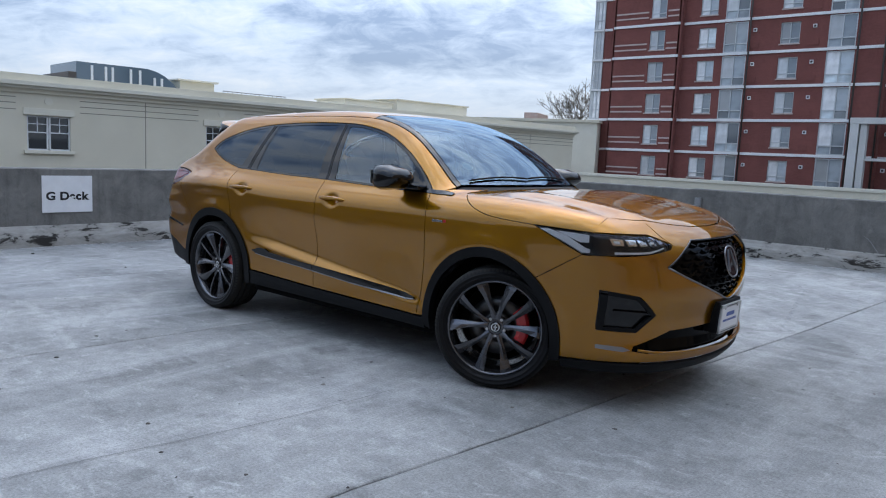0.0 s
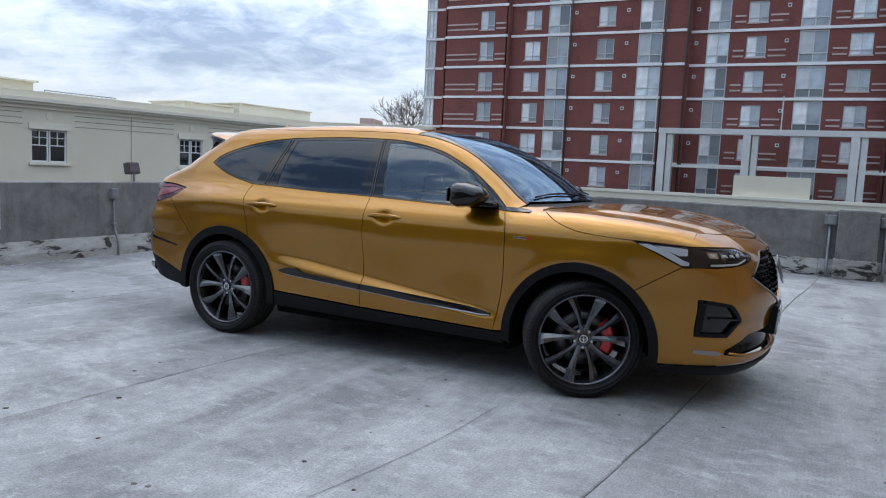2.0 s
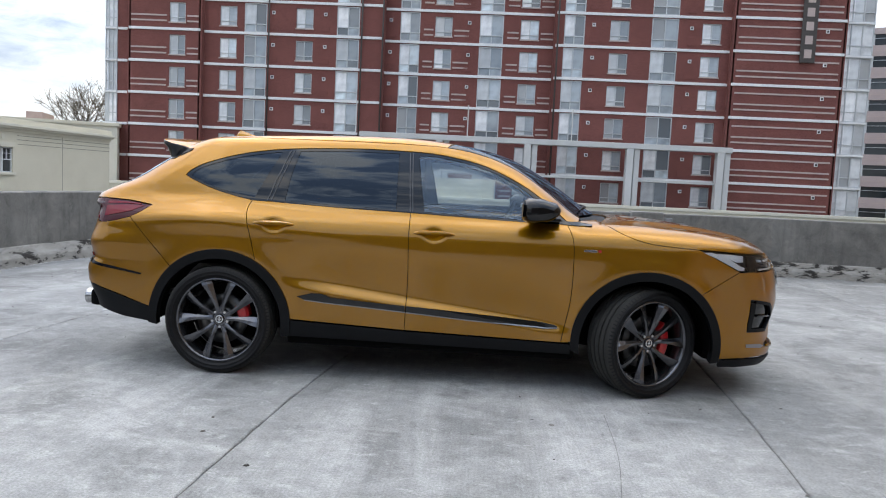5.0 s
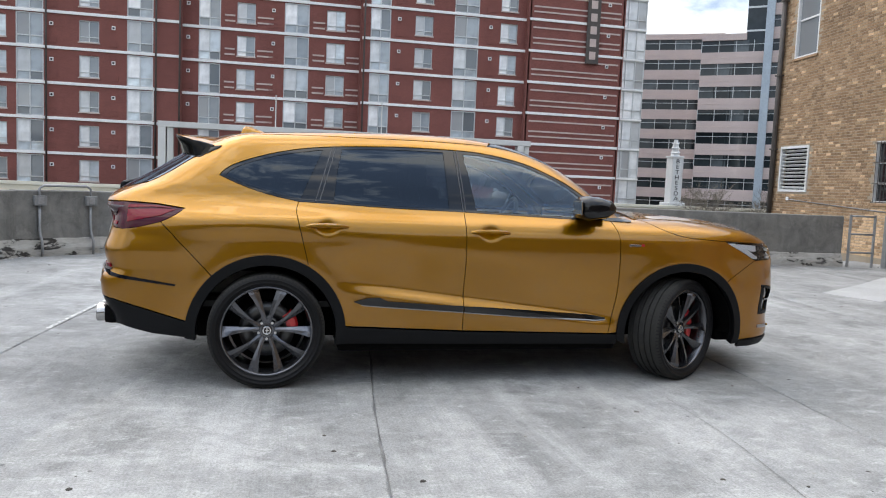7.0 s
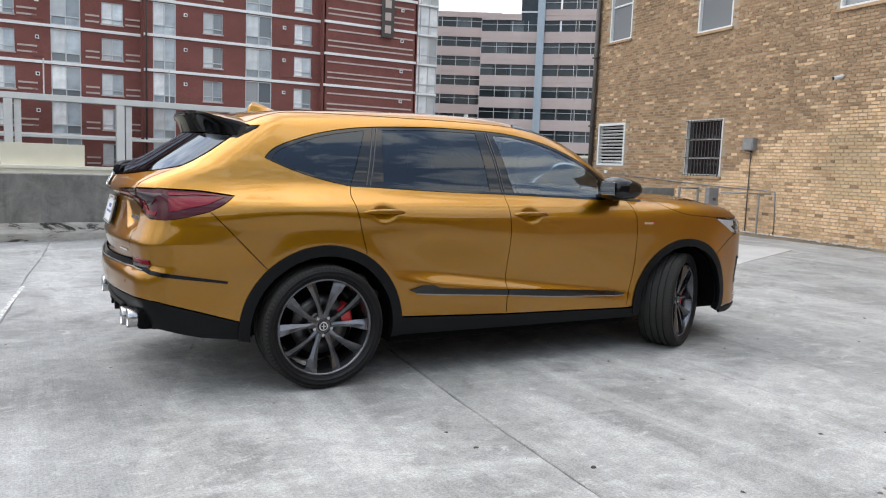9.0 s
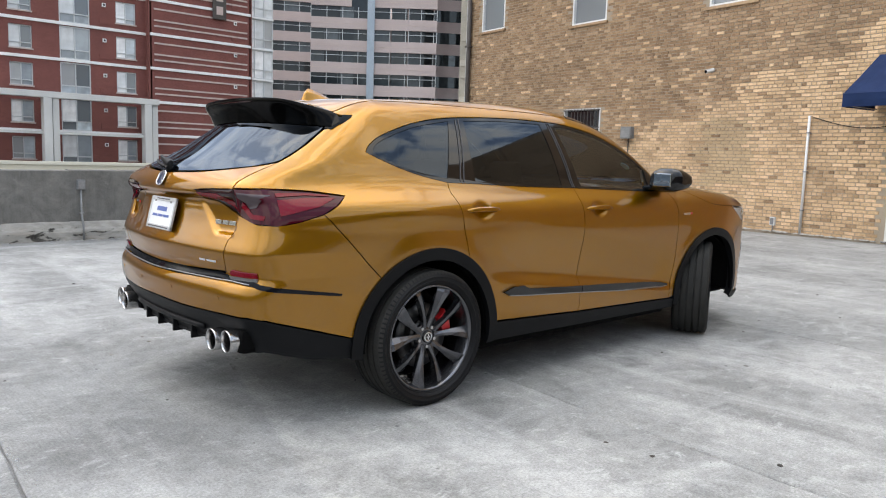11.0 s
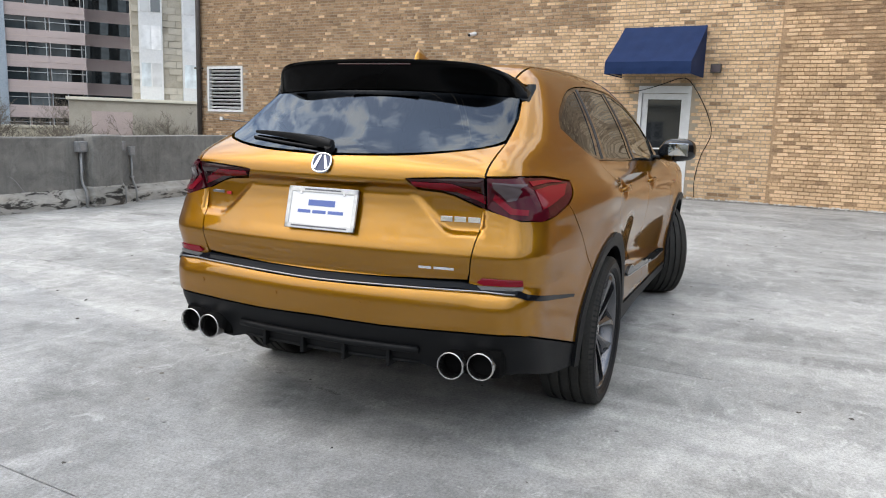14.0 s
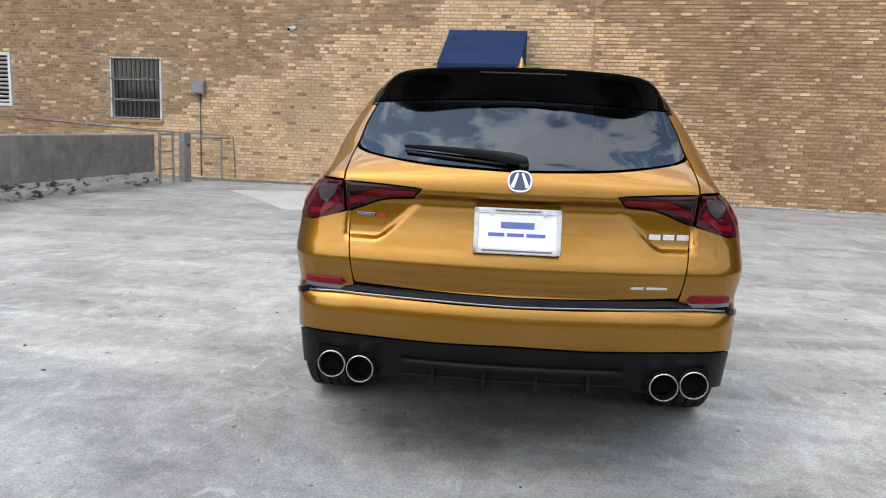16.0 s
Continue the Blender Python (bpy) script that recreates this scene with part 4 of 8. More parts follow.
# ---- the cream building to the west ----
M["cream"] = varied("cream_stucco", (0.66, 0.61, 0.48), (0.75, 0.70, 0.56), 0.9, 0.5, 60.0, 0.2, 0.004)
M["cream_dark"] = mat("stucco_groove", (0.28, 0.26, 0.20), 0.9)
M["cream_trim"] = varied("pale_stucco_trim", (0.70, 0.66, 0.54), (0.80, 0.76, 0.64), 0.85, 0.8, 60.0, 0.15, 0.004)
CB = pose(-28.38, 4.0, 0, 0, 0, -5.0)
cream = tagged(empty("cream_building", CB), "long cream stucco building with a stepped cornice", "building")
CO = [(4.05, 5.75, 0.78, 2.22), (12.0, 13.65, 0.78, 2.22), (19.95, 21.45, 0.78, 2.22), (30.9, 32.5, 0.78, 2.22), (-3.9, -2.2, 0.78, 2.22)]
me_bm = wall_cells(-22, 42.2, -8, 3.9, CO, 0.3)
bmesh.ops.rotate(me_bm, verts=me_bm.verts, cent=(0, 0, 0), matrix=Matrix.Rotation(math.pi, 3, "Z"))
bmesh.ops.transform(me_bm, matrix=Matrix.Diagonal((1, -1, 1, 1)), verts=me_bm.verts)
bmesh.ops.recalc_face_normals(me_bm, faces=me_bm.faces)
part("wall", me_bm, M["cream"], cream)
part("north_wall", boxm(-20, -0.3, 41.9, 42.2, -8, 3.9), M["cream"], cream)
part("roof", boxm(-20, -0.3, -22, 41.9, 3.3, 3.5), M["cream"], cream)
for z0, z1, d in ((3.60, 3.90, 0.10), (3.42, 3.60, 0.34), (3.30, 3.42, 0.22), (3.12, 3.30, 0.08)):
    part("cornice", boxm(-0.01, d, -22, 42.2 + d, z0, z1, 0.01), M["cream_trim"] if d > 0.2 else M["cream"], cream)
for zc in (2.92, 2.68, 2.42):
    for a, b in ((-22, -4.3), (-1.8, 3.65), (6.15, 11.6), (14.05, 19.55), (21.85, 30.5), (32.9, 42.2)):
        part("groove", boxm(-0.005, 0.006, a, b, zc, zc + 0.035), M["cream_dark"], cream)
for u in (9.0, 17.0, 26.0, 37.0, 0.5):
    part("groove", boxm(-0.005, 0.006, u, u + 0.04, -1.0, 3.1), M["cream_dark"], cream)
for u0, u1, z0, z1 in CO:
    w = empty("window", pose(0, u0, z0), cream)
    wu, wz = u1 - u0, z1 - z0
    part("lintel", boxm(0, 0.07, -0.14, wu + 0.14, wz + 0.02, wz + 0.30, 0.01), M["cream_trim"], w)
    part("sill", boxm(0, 0.12, -0.14, wu + 0.14, -0.14, 0.0, 0.01), M["cream_trim"], w)
    for h in (0, 1):
        a = h * (wu / 2 + 0.02)
        b = a + wu / 2 - 0.02
        part("pane", boxm(-0.14, -0.13, a, b, 0, wz), M["dark_pane"], w)
        for p in ((a, a + 0.06, 0, wz), (b - 0.06, b, 0, wz), (a, b, 0, 0.06), (a, b, wz - 0.06, wz), (a, b, wz * 0.5, wz * 0.5 + 0.05), (a, b, wz * 0.75, wz * 0.75 + 0.03), ((a + b) / 2 - 0.015, (a + b) / 2 + 0.015, wz * 0.5, wz)):
            part("window_bar", boxm(-0.13, -0.06, *p), M["white_paint"], w)
    part("emblem", cylm(0.16, (0.0, wu / 2, wz + 0.62), (0.03, wu / 2, wz + 0.62), 20), M["cream_trim"], w)
# rooftop room with a curved glazed front, rails and plain blocks
pent = tagged(empty("rooftop_room", CB @ pose(-6.5, 0, 3.5)), "rooftop room with blue-grey glazing on the cream building", "rooftop room")
M["blue_glass"] = mat("blue_grey_glazing", (0.10, 0.14, 0.18), 0.12, 0.2, 0.8)
bm = bmesh.new()
prof = []
for k in range(13):
    u = k / 12
    prof.append((8.2 + 5.6 * u, 1.75 - 1.15 * max(0, (u - 0.62) / 0.38) ** 2.2))
vs0 = [bm.verts.new((0.0, u, 0.0)) for u, zt_ in prof]
vs1 = [bm.verts.new((0.0, u, zt_)) for u, zt_ in prof]
vs2 = [bm.verts.new((-4.0, u, zt_)) for u, zt_ in prof]
vs3 = [bm.verts.new((-4.0, u, 0.0)) for u, zt_ in prof]
for a, b in ((vs0, vs1), (vs1, vs2), (vs2, vs3)):
    for i in range(12):
        bm.faces.new((a[i], a[i + 1], b[i + 1], b[i]))
for i in (0, 12):
    bm.faces.new((vs0[i], vs1[i], vs2[i], vs3[i]))
bmesh.ops.recalc_face_normals(bm, faces=bm.faces)
part("glazing", bm, M["blue_glass"], pent)
for u in (8.9, 9.6, 9.95, 10.9, 11.4, 12.2, 12.6):
    part("mullion", boxm(0.0, 0.06, u, u + 0.12, 0, 1.62 if u < 12 else 1.3), M["white_paint"], pent)
part("stair_head", boxm(-4, -0.4, 13.9, 16.0, 0, 1.35, 0.02), M["cream"], pent)
part("stair_roof", boxm(-4.2, -0.2, 13.7, 16.2, 1.35, 1.45, 0.02), M["cream_trim"], pent)
part("side_wall", boxm(-4, 0.05, 7.8, 8.2, 0, 1.2, 0.02), M["dark_pipe"], pent)
rl = tagged(empty("roof_railing", CB @ pose(-6.2, 16.2, 3.5)), "grey metal railing on the flat roof", "railing")
for k in range(15):
    part("post", cylm(0.02, (0, k * 0.3, 0), (0, k * 0.3, 0.95), 6), M["pipe"], rl)
for zc in (0.5, 0.95):
    tube("rail", [(0, 0, zc), (0, 4.2, zc)], 0.025, M["pipe"], rl)
for u0, u1, h, x in ((22.6, 26.4, 0.95, -3.0), (27.0, 33.6, 1.25, -3.2)):
    bl = tagged(empty("roof_block", CB @ pose(x, u0, 3.5)), "plain cream rooftop plant block", "rooftop block", "plant blocks on the cream roof")
    part("wall", boxm(-3, 0, 0, u1 - u0, 0, h, 0.02), M["cream_trim"], bl)
    part("cap", boxm(-3.1, 0.1, -0.1, u1 - u0 + 0.1, h, h + 0.08, 0.01), M["cream"], bl)
far_b = tagged(empty("far_block", pose(-44, 68, 0, 0, 0, 20)), "low pale buildings beyond the cream roof", "building")
part("wall", boxm(-6, 8, 0, 8, -8, 5.6), M["cream_trim"], far_b)
part("upper_block", boxm(-0.6, 1.0, 0.5, 6, 5.6, 6.6, 0.05), varied("pink_stucco", (0.45, 0.33, 0.29), (0.52, 0.40, 0.35), 0.9), far_b)
part("roof", boxm(-6.2, 8.2, -0.2, 8.2, 5.6, 5.9), M["cream"], far_b)

# ---- the red-brick apartment block ----
def far_brick(name, dark, light):
    m = mat(name, light, 0.9)
    v = coords(m)
    br = node(m, "ShaderNodeTexBrick", Scale=1.0)
    br.inputs["Color1"].default_value = (*dark, 1)
    br.inputs["Color2"].default_value = (*light, 1)
    br.inputs["Mortar"].default_value = (*[min(1, c * 1.25 + 0.02) for c in light], 1)
    br.inputs["Brick Width"].default_value, br.inputs["Row Height"].default_value, br.inputs["Mortar Size"].default_value = 0.22, 0.075, 0.008
    sw = node(m, "ShaderNodeMapping", Rotation=(radians(90), 0, 0))
    link(m, v, sw.inputs[0])
    link(m, sw.outputs[0], br.inputs["Vector"])
    n = noise_tex(m, v, 0.35, 5.0, 0.6)
    base(m, mixc(m, 0.45, br.outputs["Color"], ramp(m, n, [(0.3, tuple(c * 0.75 for c in dark)), (0.7, light)])))
    return m


M["red_brick"] = far_brick("red_brown_brick", (0.150, 0.050, 0.042), (0.225, 0.078, 0.064))
M["band"] = varied("pale_concrete_band", (0.80, 0.80, 0.79), (0.90, 0.90, 0.88), 0.8, 0.6, 20.0)
M["strip"] = varied("pink_grey_strip", (0.46, 0.37, 0.34), (0.58, 0.47, 0.43), 0.85, 0.6, 20.0)
M["alu"] = mat("grey_aluminium", (0.55, 0.57, 0.58), 0.4, 0.3)


def pane_mat(name, c, r=0.06, coat=1.0):
    m = mat(name, c, r, 0.0, coat)
    v = coords(m)
    info = node(m, "ShaderNodeObjectInfo")
    col = ramp(m, info.outputs["Random"], [(0.0, tuple(x * 0.35 for x in c)), (0.45, c), (0.8, tuple(min(1, x * 1.6) for x in c)), (1.0, tuple(min(1, x * 2.4 + 0.05) for x in c))])
    n = noise_tex(m, v, 0.8, 3.0)
    base(m, mixc(m, ramp(m, n, [(0.4, (0, 0, 0)), (0.7, (0.5, 0.5, 0.5))]), col, tuple(x * 0.4 for x in c)))
    return m


# pale pane colours stand in for the bright sky reflected in the windows
M["apt_pane"] = pane_mat("apartment_pane", (0.34, 0.38, 0.41))
M["apt_sky_pane"] = pane_mat("pane_pale_as_reflected_sky", (0.80, 0.82, 0.83))
M["office_pane"] = pane_mat("office_pane", (0.026, 0.034, 0.038), 0.06, 0.0)

AY = 73.0
apt = tagged(empty("apartment_building", pose(0, AY, 0)), "tall red brick apartment building with pale floor bands", "building")
FL, FH, F0 = 10, 3.32, -0.55
SHARED = {}


def shared_part(name, key, make, material, parent, loc, label=""):
    """Alike pieces are objects of their own on one mesh."""
    if key not in SHARED:
        me = bpy.data.meshes.new(name)
        bm = make()
        bm.to_mesh(me)
        bm.free()
        me.materials.append(material)
        SHARED[key] = me
    ob = new(name, SHARED[key])
    ob.parent = parent
    ob.location = loc
    if label:
        ob["label"] = label
    return ob


SMALL = [(-31.7, -30.0), (-26.6, -24.8), (-18.5, -16.7), (-4.0, -2.2), (5.0, 6.9), (14.1, 16.0), (23.4, 25.3)]
TALL = [(-24.0, -21.6), (-14.2, -11.8), (-7.7, -5.6), (0.7, 3.2), (9.4, 11.5), (18.3, 21.0)]
GLASSY = [(-38.9, -37.6), (37.3, 40.4)]
# stretches of wall: from, to, how far they stand forward
WALLS = [(-37.6, -36.0, 0.0), (-36.0, -28.4, 0.8), (-28.4, -9.4, 0.0), (-9.4, 8.6, -1.4), (8.6, 26.4, 0.0), (26.4, 37.3, 0.8)]


def fwd(x):
    for a, b, d in WALLS:
        if a <= x < b:
            return d
    return 0.0


for a, b, d in WALLS:
    opens = []
    for k in range(FL):
        z = F0 + k * FH
        opens += [(p, q, z + 0.72, z + 2.75) for p, q in SMALL if a <= p < b]
        opens += [(p, q, z + 0.14, z + 3.12) for p, q in TALL if a <= p < b]
    bm = wall_cells(a, b, -8, F0 + FL * FH, opens, 0.35)
    bmesh.ops.transform(bm, matrix=Matrix(((0, 1, 0, 0), (1, 0, 0, -d), (0, 0, 1, 0), (0, 0, 0, 1))), verts=bm.verts)
    bmesh.ops.recalc_face_normals(bm, faces=bm.faces)
    part("wall", bm, M["red_brick"], apt)
    if d:
        for x in (a, b):
            part("wall", boxm(x - 0.15, x + 0.15, min(-d, 0.35), max(-d + 0.3, 0.35), -8, F0 + FL * FH), M["red_brick"], apt)
# a black box stands in for the dark inside, behind the walls
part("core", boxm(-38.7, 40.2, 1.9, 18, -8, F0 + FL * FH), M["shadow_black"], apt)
part("roof", boxm(-39.0, 40.5, -0.8, 18, F0 + FL * FH, F0 + FL * FH + 0.4), M["band"], apt)


def frame_bm(w, h, splits, bar=0.09, rail=None):
    def make():
        bm = bmesh.new()
        for a, b, c, d in ((0, w, 0, bar), (0, w, h - bar, h), (0, bar, 0, h), (w - bar, w, 0, h), *[(s - bar / 2, s + bar / 2, 0, h) for s in splits], *([(0, w, rail - bar / 2, rail + bar / 2)] if rail else [])):
            add_box(bm, a, b, -0.06, 0.06, c, d)
        return bm
    return make


rngw = random.Random(11)
for k in range(FL):
    z = F0 + k * FH
    for a, b, d in WALLS:
        part("floor_band", boxm(a - 0.02, b + 0.02, -d - 0.10, -d + 0.2, z - 0.13, z + 0.14, 0.02), M["band"], apt)
    for p, q in GLASSY:
        part("floor_band", boxm(p, q, -0.25, 0.3, z - 0.10, z + 0.10, 0.02), M["band"], apt)
    for p, q in SMALL:
        w, h = q - p, 2.03
        win = empty("window", pose(p, 0.16 - fwd(p), z + 0.72), apt)
        shared_part("window_frame", ("sf", round(w, 1)), frame_bm(round(w, 1), h, [round(w, 1) * 0.5], 0.08, 0.48), M["alu"], win, (0, 0, 0))
        shared_part("sill", ("ss", round(w, 1)), lambda: boxm(-0.08, w + 0.08, -0.24, 0.05, -0.12, 0.0), M["strip"], win, (0, 0, 0))
        for i in (0, 1):
            shared_part("pane", ("sp", round(w, 1), i), lambda i=i: boxm(w * 0.5 * i, w * 0.5 * (i + 1), 0, 0.02, 0.0, h), M["apt_sky_pane"] if (i == 0) else M["apt_pane"], win, (0, 0.03, 0))
    for p, q in TALL:
        w, h = q - p, 2.98
        win = empty("window", pose(p, 0.10 - fwd(p), z + 0.14), apt)
        rw = round(w, 1)
        shared_part("window_frame", ("tf", rw), frame_bm(rw, h, [rw * 0.5], 0.10, 0.85), M["alu"], win, (0, 0, 0))
        for i in (0, 1):
            shared_part("pane", ("tp", rw, i), lambda i=i: boxm(w * 0.5 * i, w * 0.5 * (i + 1), 0, 0.02, 0.85, h), M["apt_sky_pane"] if i == 0 else M["apt_pane"], win, (0, 0.03, 0))
            shared_part("lower_pane", ("tl", rw, i), lambda i=i: boxm(w * 0.5 * i, w * 0.5 * (i + 1), 0, 0.02, 0.0, 0.85), M["apt_pane"], win, (0, 0.03, 0))
    for p, q in GLASSY:
        w = q - p
        win = empty("window", pose(p, -0.05, z + 0.10), apt)
        shared_part("window_frame", ("gf", round(w, 1)), frame_bm(round(w, 1), FH - 0.2, [w * 0.28, w * 0.64], 0.10, 1.0), M["alu"], win, (0, 0, 0))
        for i in range(3):
            shared_part("pane", ("gp", round(w, 1), i), lambda i=i: boxm(w * i / 3, w * (i + 1) / 3, 0.03, 0.05, 0, FH - 0.2), M["apt_sky_pane"], win, (0, 0, 0))
    for a, b in ((-35.8, -32.0), (-29.8, -28.6), (-5.2, -4.2), (-2.0, -0.4), (3.6, 4.8), (7.1, 8.4), (26.8, 36.9)):
        for zc in (0.75, 1.30) if a < 26 else (0.75, 1.30, 2.4):
            shared_part("facing_strip", ("st", a), lambda a=a, b=b: boxm(a, b, -0.05, 0.1, 0, 0.16), M["strip"], apt, (0, -fwd((a + b) / 2), z + zc))
    for x in (-20.9, -15.4, -8.7, -0.4, 12.4, 22.3, 35.5):
        shared_part("wall_vent", ("vent",), lambda: boxm(-0.17, 0.17, -0.10, 0.0, 0, 0.34), M["band"], apt, (x, -fwd(x), z + 2.05))
        # a black box on the vent's face stands in for the hole's shade
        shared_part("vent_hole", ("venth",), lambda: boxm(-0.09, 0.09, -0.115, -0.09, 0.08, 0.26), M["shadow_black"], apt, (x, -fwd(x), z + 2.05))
        shared_part("grille_plate", ("gpl",), lambda: boxm(-0.45, 0.45, -0.03, 0.02, 0, 0.55), M["red_brick"], apt, (x, -fwd(x) - 0.02, z + 0.45))
for x in (8.75, -9.3, -21.3, -11.5):
    tube("downpipe", [(x, -0.35, F0), (x, -0.35, F0 + FL * FH)], 0.09, M["dark_pipe"], apt)
# upright sign: raised pale marks on a dark board
sg = empty("name_board", pose(33.6, -1.0, 15.1), apt)
part("board", boxm(-0.75, 0.75, -0.12, 0.0, 0, 11.5, 0.03), M["dark_pipe"], sg, "dark upright board with pale marks")
for k in range(8):
    part("mark", boxm(-0.36, 0.36, -0.16, -0.12, 0.45 + k * 1.36, 1.30 + k * 1.36), M["strip"], sg)

# white concrete frame in front of the lower storeys
fr = tagged(empty("concrete_frame", pose(0, 71.0, 0)), "pale concrete post and beam frame before the apartments", "frame")
M["pale_conc"] = varied("pale_concrete", (0.52, 0.52, 0.50), (0.68, 0.68, 0.66), 0.85, 0.5, 14.0)
for x in (-10.2, -2.4, 6.6, 16.9, 25.9):
    part("post", boxm(x - 0.75, x - 0.05, -0.5, 0.5, -8, 5.7, 0.04), M["pale_conc"], fr)
    part("post", boxm(x + 0.05, x + 0.60, -0.3, 0.5, -8, 5.7, 0.04), M["pale_conc"], fr)
part("beam", boxm(-11.0, 26.6, -0.5, 0.6, 5.7, 6.25, 0.04), M["pale_conc"], fr)
part("lower_beam", boxm(-10.2, 26.0, 0.0, 0.5, 2.45, 2.70, 0.03), M["pale_conc"], fr)
for x in (-11.5, 0.0, 10.6):
    part("mast", cylm(0.06, (x, 0.2, 6.2), (x, 0.2, 9.4), 8), M["pale_conc"], fr)
low = tagged(empty("cream_low_wall", pose(0, 67.5, 0)), "low cream wall with a pale coping", "wall")
part("wall", boxm(-45, 60, 0, 0.4, -8, -0.25), M["cream"], low)
part("coping", boxm(-45, 60, -0.1, 0.5, -0.25, 0.05, 0.02), M["cream_trim"], low)
part("raised_wall", boxm(-3.4, 3.0, 0.5, 0.9, -0.3, 1.9, 0.02), M["cream"], low)

# ---- office towers ----
M["pink_stone"] = varied("pink_grey_stone", (0.44, 0.355, 0.335), (0.55, 0.455, 0.43), 0.85, 0.25, 8.0)
M["pale_metal"] = varied("pale_blue_metal", (0.30, 0.36, 0.42), (0.42, 0.48, 0.53), 0.4, 0.3, 6.0, metal=0.3)


def tower(name, corners, z0, floors, fh, label, win_h=1.9, bay=3.0, fin=None):
    """Storeys of stone bands and recessed window strips on an open line of corners."""
    ob = tagged(empty(name, pose(corners[0][0], corners[0][1], 0)), label, "building", "office towers")
    o = Vector((*corners[0], 0))
    for ci, ((xa, ya), (xb, yb)) in enumerate(zip(corners, corners[1:])):
        a = Vector((xa, ya, 0)) - o
        d = Vector((xb - xa, yb - ya, 0))
        ln = d.length
        ang = math.degrees(math.atan2(d.y, d.x))
        n = max(1, round(ln / bay))
        for k in range(floors):
            z = z0 + k * fh
            f = empty("storey", pose(a.x, a.y, z, 0, 0, ang), ob)
            shared_part("spandrel", (name, ci, "sp"), lambda: boxm(-0.02, ln + 0.02, 0, 0.6, 0, fh - win_h), M["pink_stone"], f, (0, 0, 0))
            shared_part("groove_line", (name, ci, "gr"), lambda: boxm(0, ln, -0.03, 0.05, (fh - win_h) * 0.45, (fh - win_h) * 0.52), M["strip"], f, (0, 0, 0))
            for i in range(n):
                shared_part("pane", (name, ci, "pn"), lambda: boxm(0, ln / n, 0.30, 0.35, fh - win_h, fh), M["office_pane"], f, (i * ln / n, 0, 0))
            shared_part("window_grid", (name, ci, "mu"), lambda: mullion_bm(ln, n, fh - win_h, fh), M["alu"], f, (0, 0, 0))
        part("roof_edge", boxm(0, ln, -0.1, 0.7, z0 + floors * fh, z0 + floors * fh + 1.1, 0.0, pose(a.x, a.y, 0, 0, 0, ang)), M["pink_stone"], ob)
    return ob


def mullion_bm(ln, n, z0, z1):
    bm = bmesh.new()
    for i in range(n + 1):
        add_box(bm, i * ln / n - 0.05, i * ln / n + 0.05, 0.18, 0.32, z0, z1)
    add_box(bm, 0, ln, 0.2, 0.3, z0 + (z1 - z0) * 0.62, z0 + (z1 - z0) * 0.66)
    return bm


tower("office_tower", [(66.0, 146.0), (72.4, 136.6), (76.5, 134.6), (87.0, 128.4), (89.0, 131.0)], -7.4, 10, 3.95, "pink stone office tower with ribbon windows", 2.0, 3.2)
tower("office_tower", [(73.6, 114.6), (79.4, 110.2)], -7.4, 9, 3.95, "pink stone office block with ribbon windows", 1.95, 2.6)
tower("office_tower", [(82.6, 107.6), (87.2, 103.3), (106.0, 89.7), (110, 96)], -7.4, 13, 3.95, "pink stone office tower with dark ribbon windows", 1.95, 2.8)
ft = tagged(empty("glass_stair_tower", pose(79.4, 110.4, 0, 0, 0, -39)), "slim blue glass stair tower between offices", "building")
part("glazing", boxm(0, 3.0, 0.2, 4, -8, 48), M["office_pane"], ft)
for k in range(14):
    part("floor_line", boxm(0, 3.0, 0.1, 0.3, -6 + k * 3.95, -5.7 + k * 3.95), M["alu"], ft)
part("metal_fin", boxm(3.0, 4.3, -0.6, 1.2, -8, 50), M["pale_metal"], ft)
part("back_block", boxm(-7, 26, 4.0, 16, -8, 27), M["pink_stone"], ft)
bb = tagged(empty("back_block", pose(92, 104, 0, 0, 0, -36)), "plain stone block behind the office tower", "building")
part("wall", boxm(-6, 14, 3, 16, -8, 44), M["pink_stone"], bb)
b2 = tagged(empty("back_block", pose(76, 142, 0, 0, 0, -30)), "plain stone block behind the office tower", "building")
part("wall", boxm(-6, 10, 1, 14, -8, 31.5), M["pink_stone"], b2)

def farther(ob, k, turn):
    """Set a far building further back along the line from the deck, at the same apparent size."""
    o = Vector((-1.6, -3.6, 1.36))
    r = Matrix.Rotation(radians(turn), 4, "Z")
    ob.matrix_basis = Matrix.Translation(o) @ r @ Matrix.Scale(k, 4) @ Matrix.Translation(-o) @ ob.matrix_basis


for ob in list(scene.collection.all_objects):
    if ob.parent is None and ob.name.split(".")[0] in ("office_tower", "glass_stair_tower", "back_block"):
        farther(ob, 1.45, 0.7)

# ---- pale stone building with bay windows, near the brick one ----
M["pale_stone"] = brick_mat("pale_stone_block", [(0.0, (0.40, 0.36, 0.29)), (0.5, (0.52, 0.48, 0.40)), (1.0, (0.60, 0.56, 0.48))])
st = tagged(empty("stone_building", pose(49.6, 51.4, 0, 0, 0, -44)), "pale stone block building with white bay windows", "building")
part("wall", boxm(-0.4, 14, 0.12, 9, -8, 26), M["pale_stone"], st)
for k in range(36):
    for i in range(8):
        if rngw.random() < 0.75:
            x0 = -0.35 + i * 1.25 + (0.6 if k % 2 else 0)
            shared_part("stone_block", ("blk", rngw.randrange(3)), lambda: boxm(0, 1.2, 0.0, 0.13, 0, 0.56), M["pale_stone"], st, (x0, 0.0, 2.2 + k * 0.6))
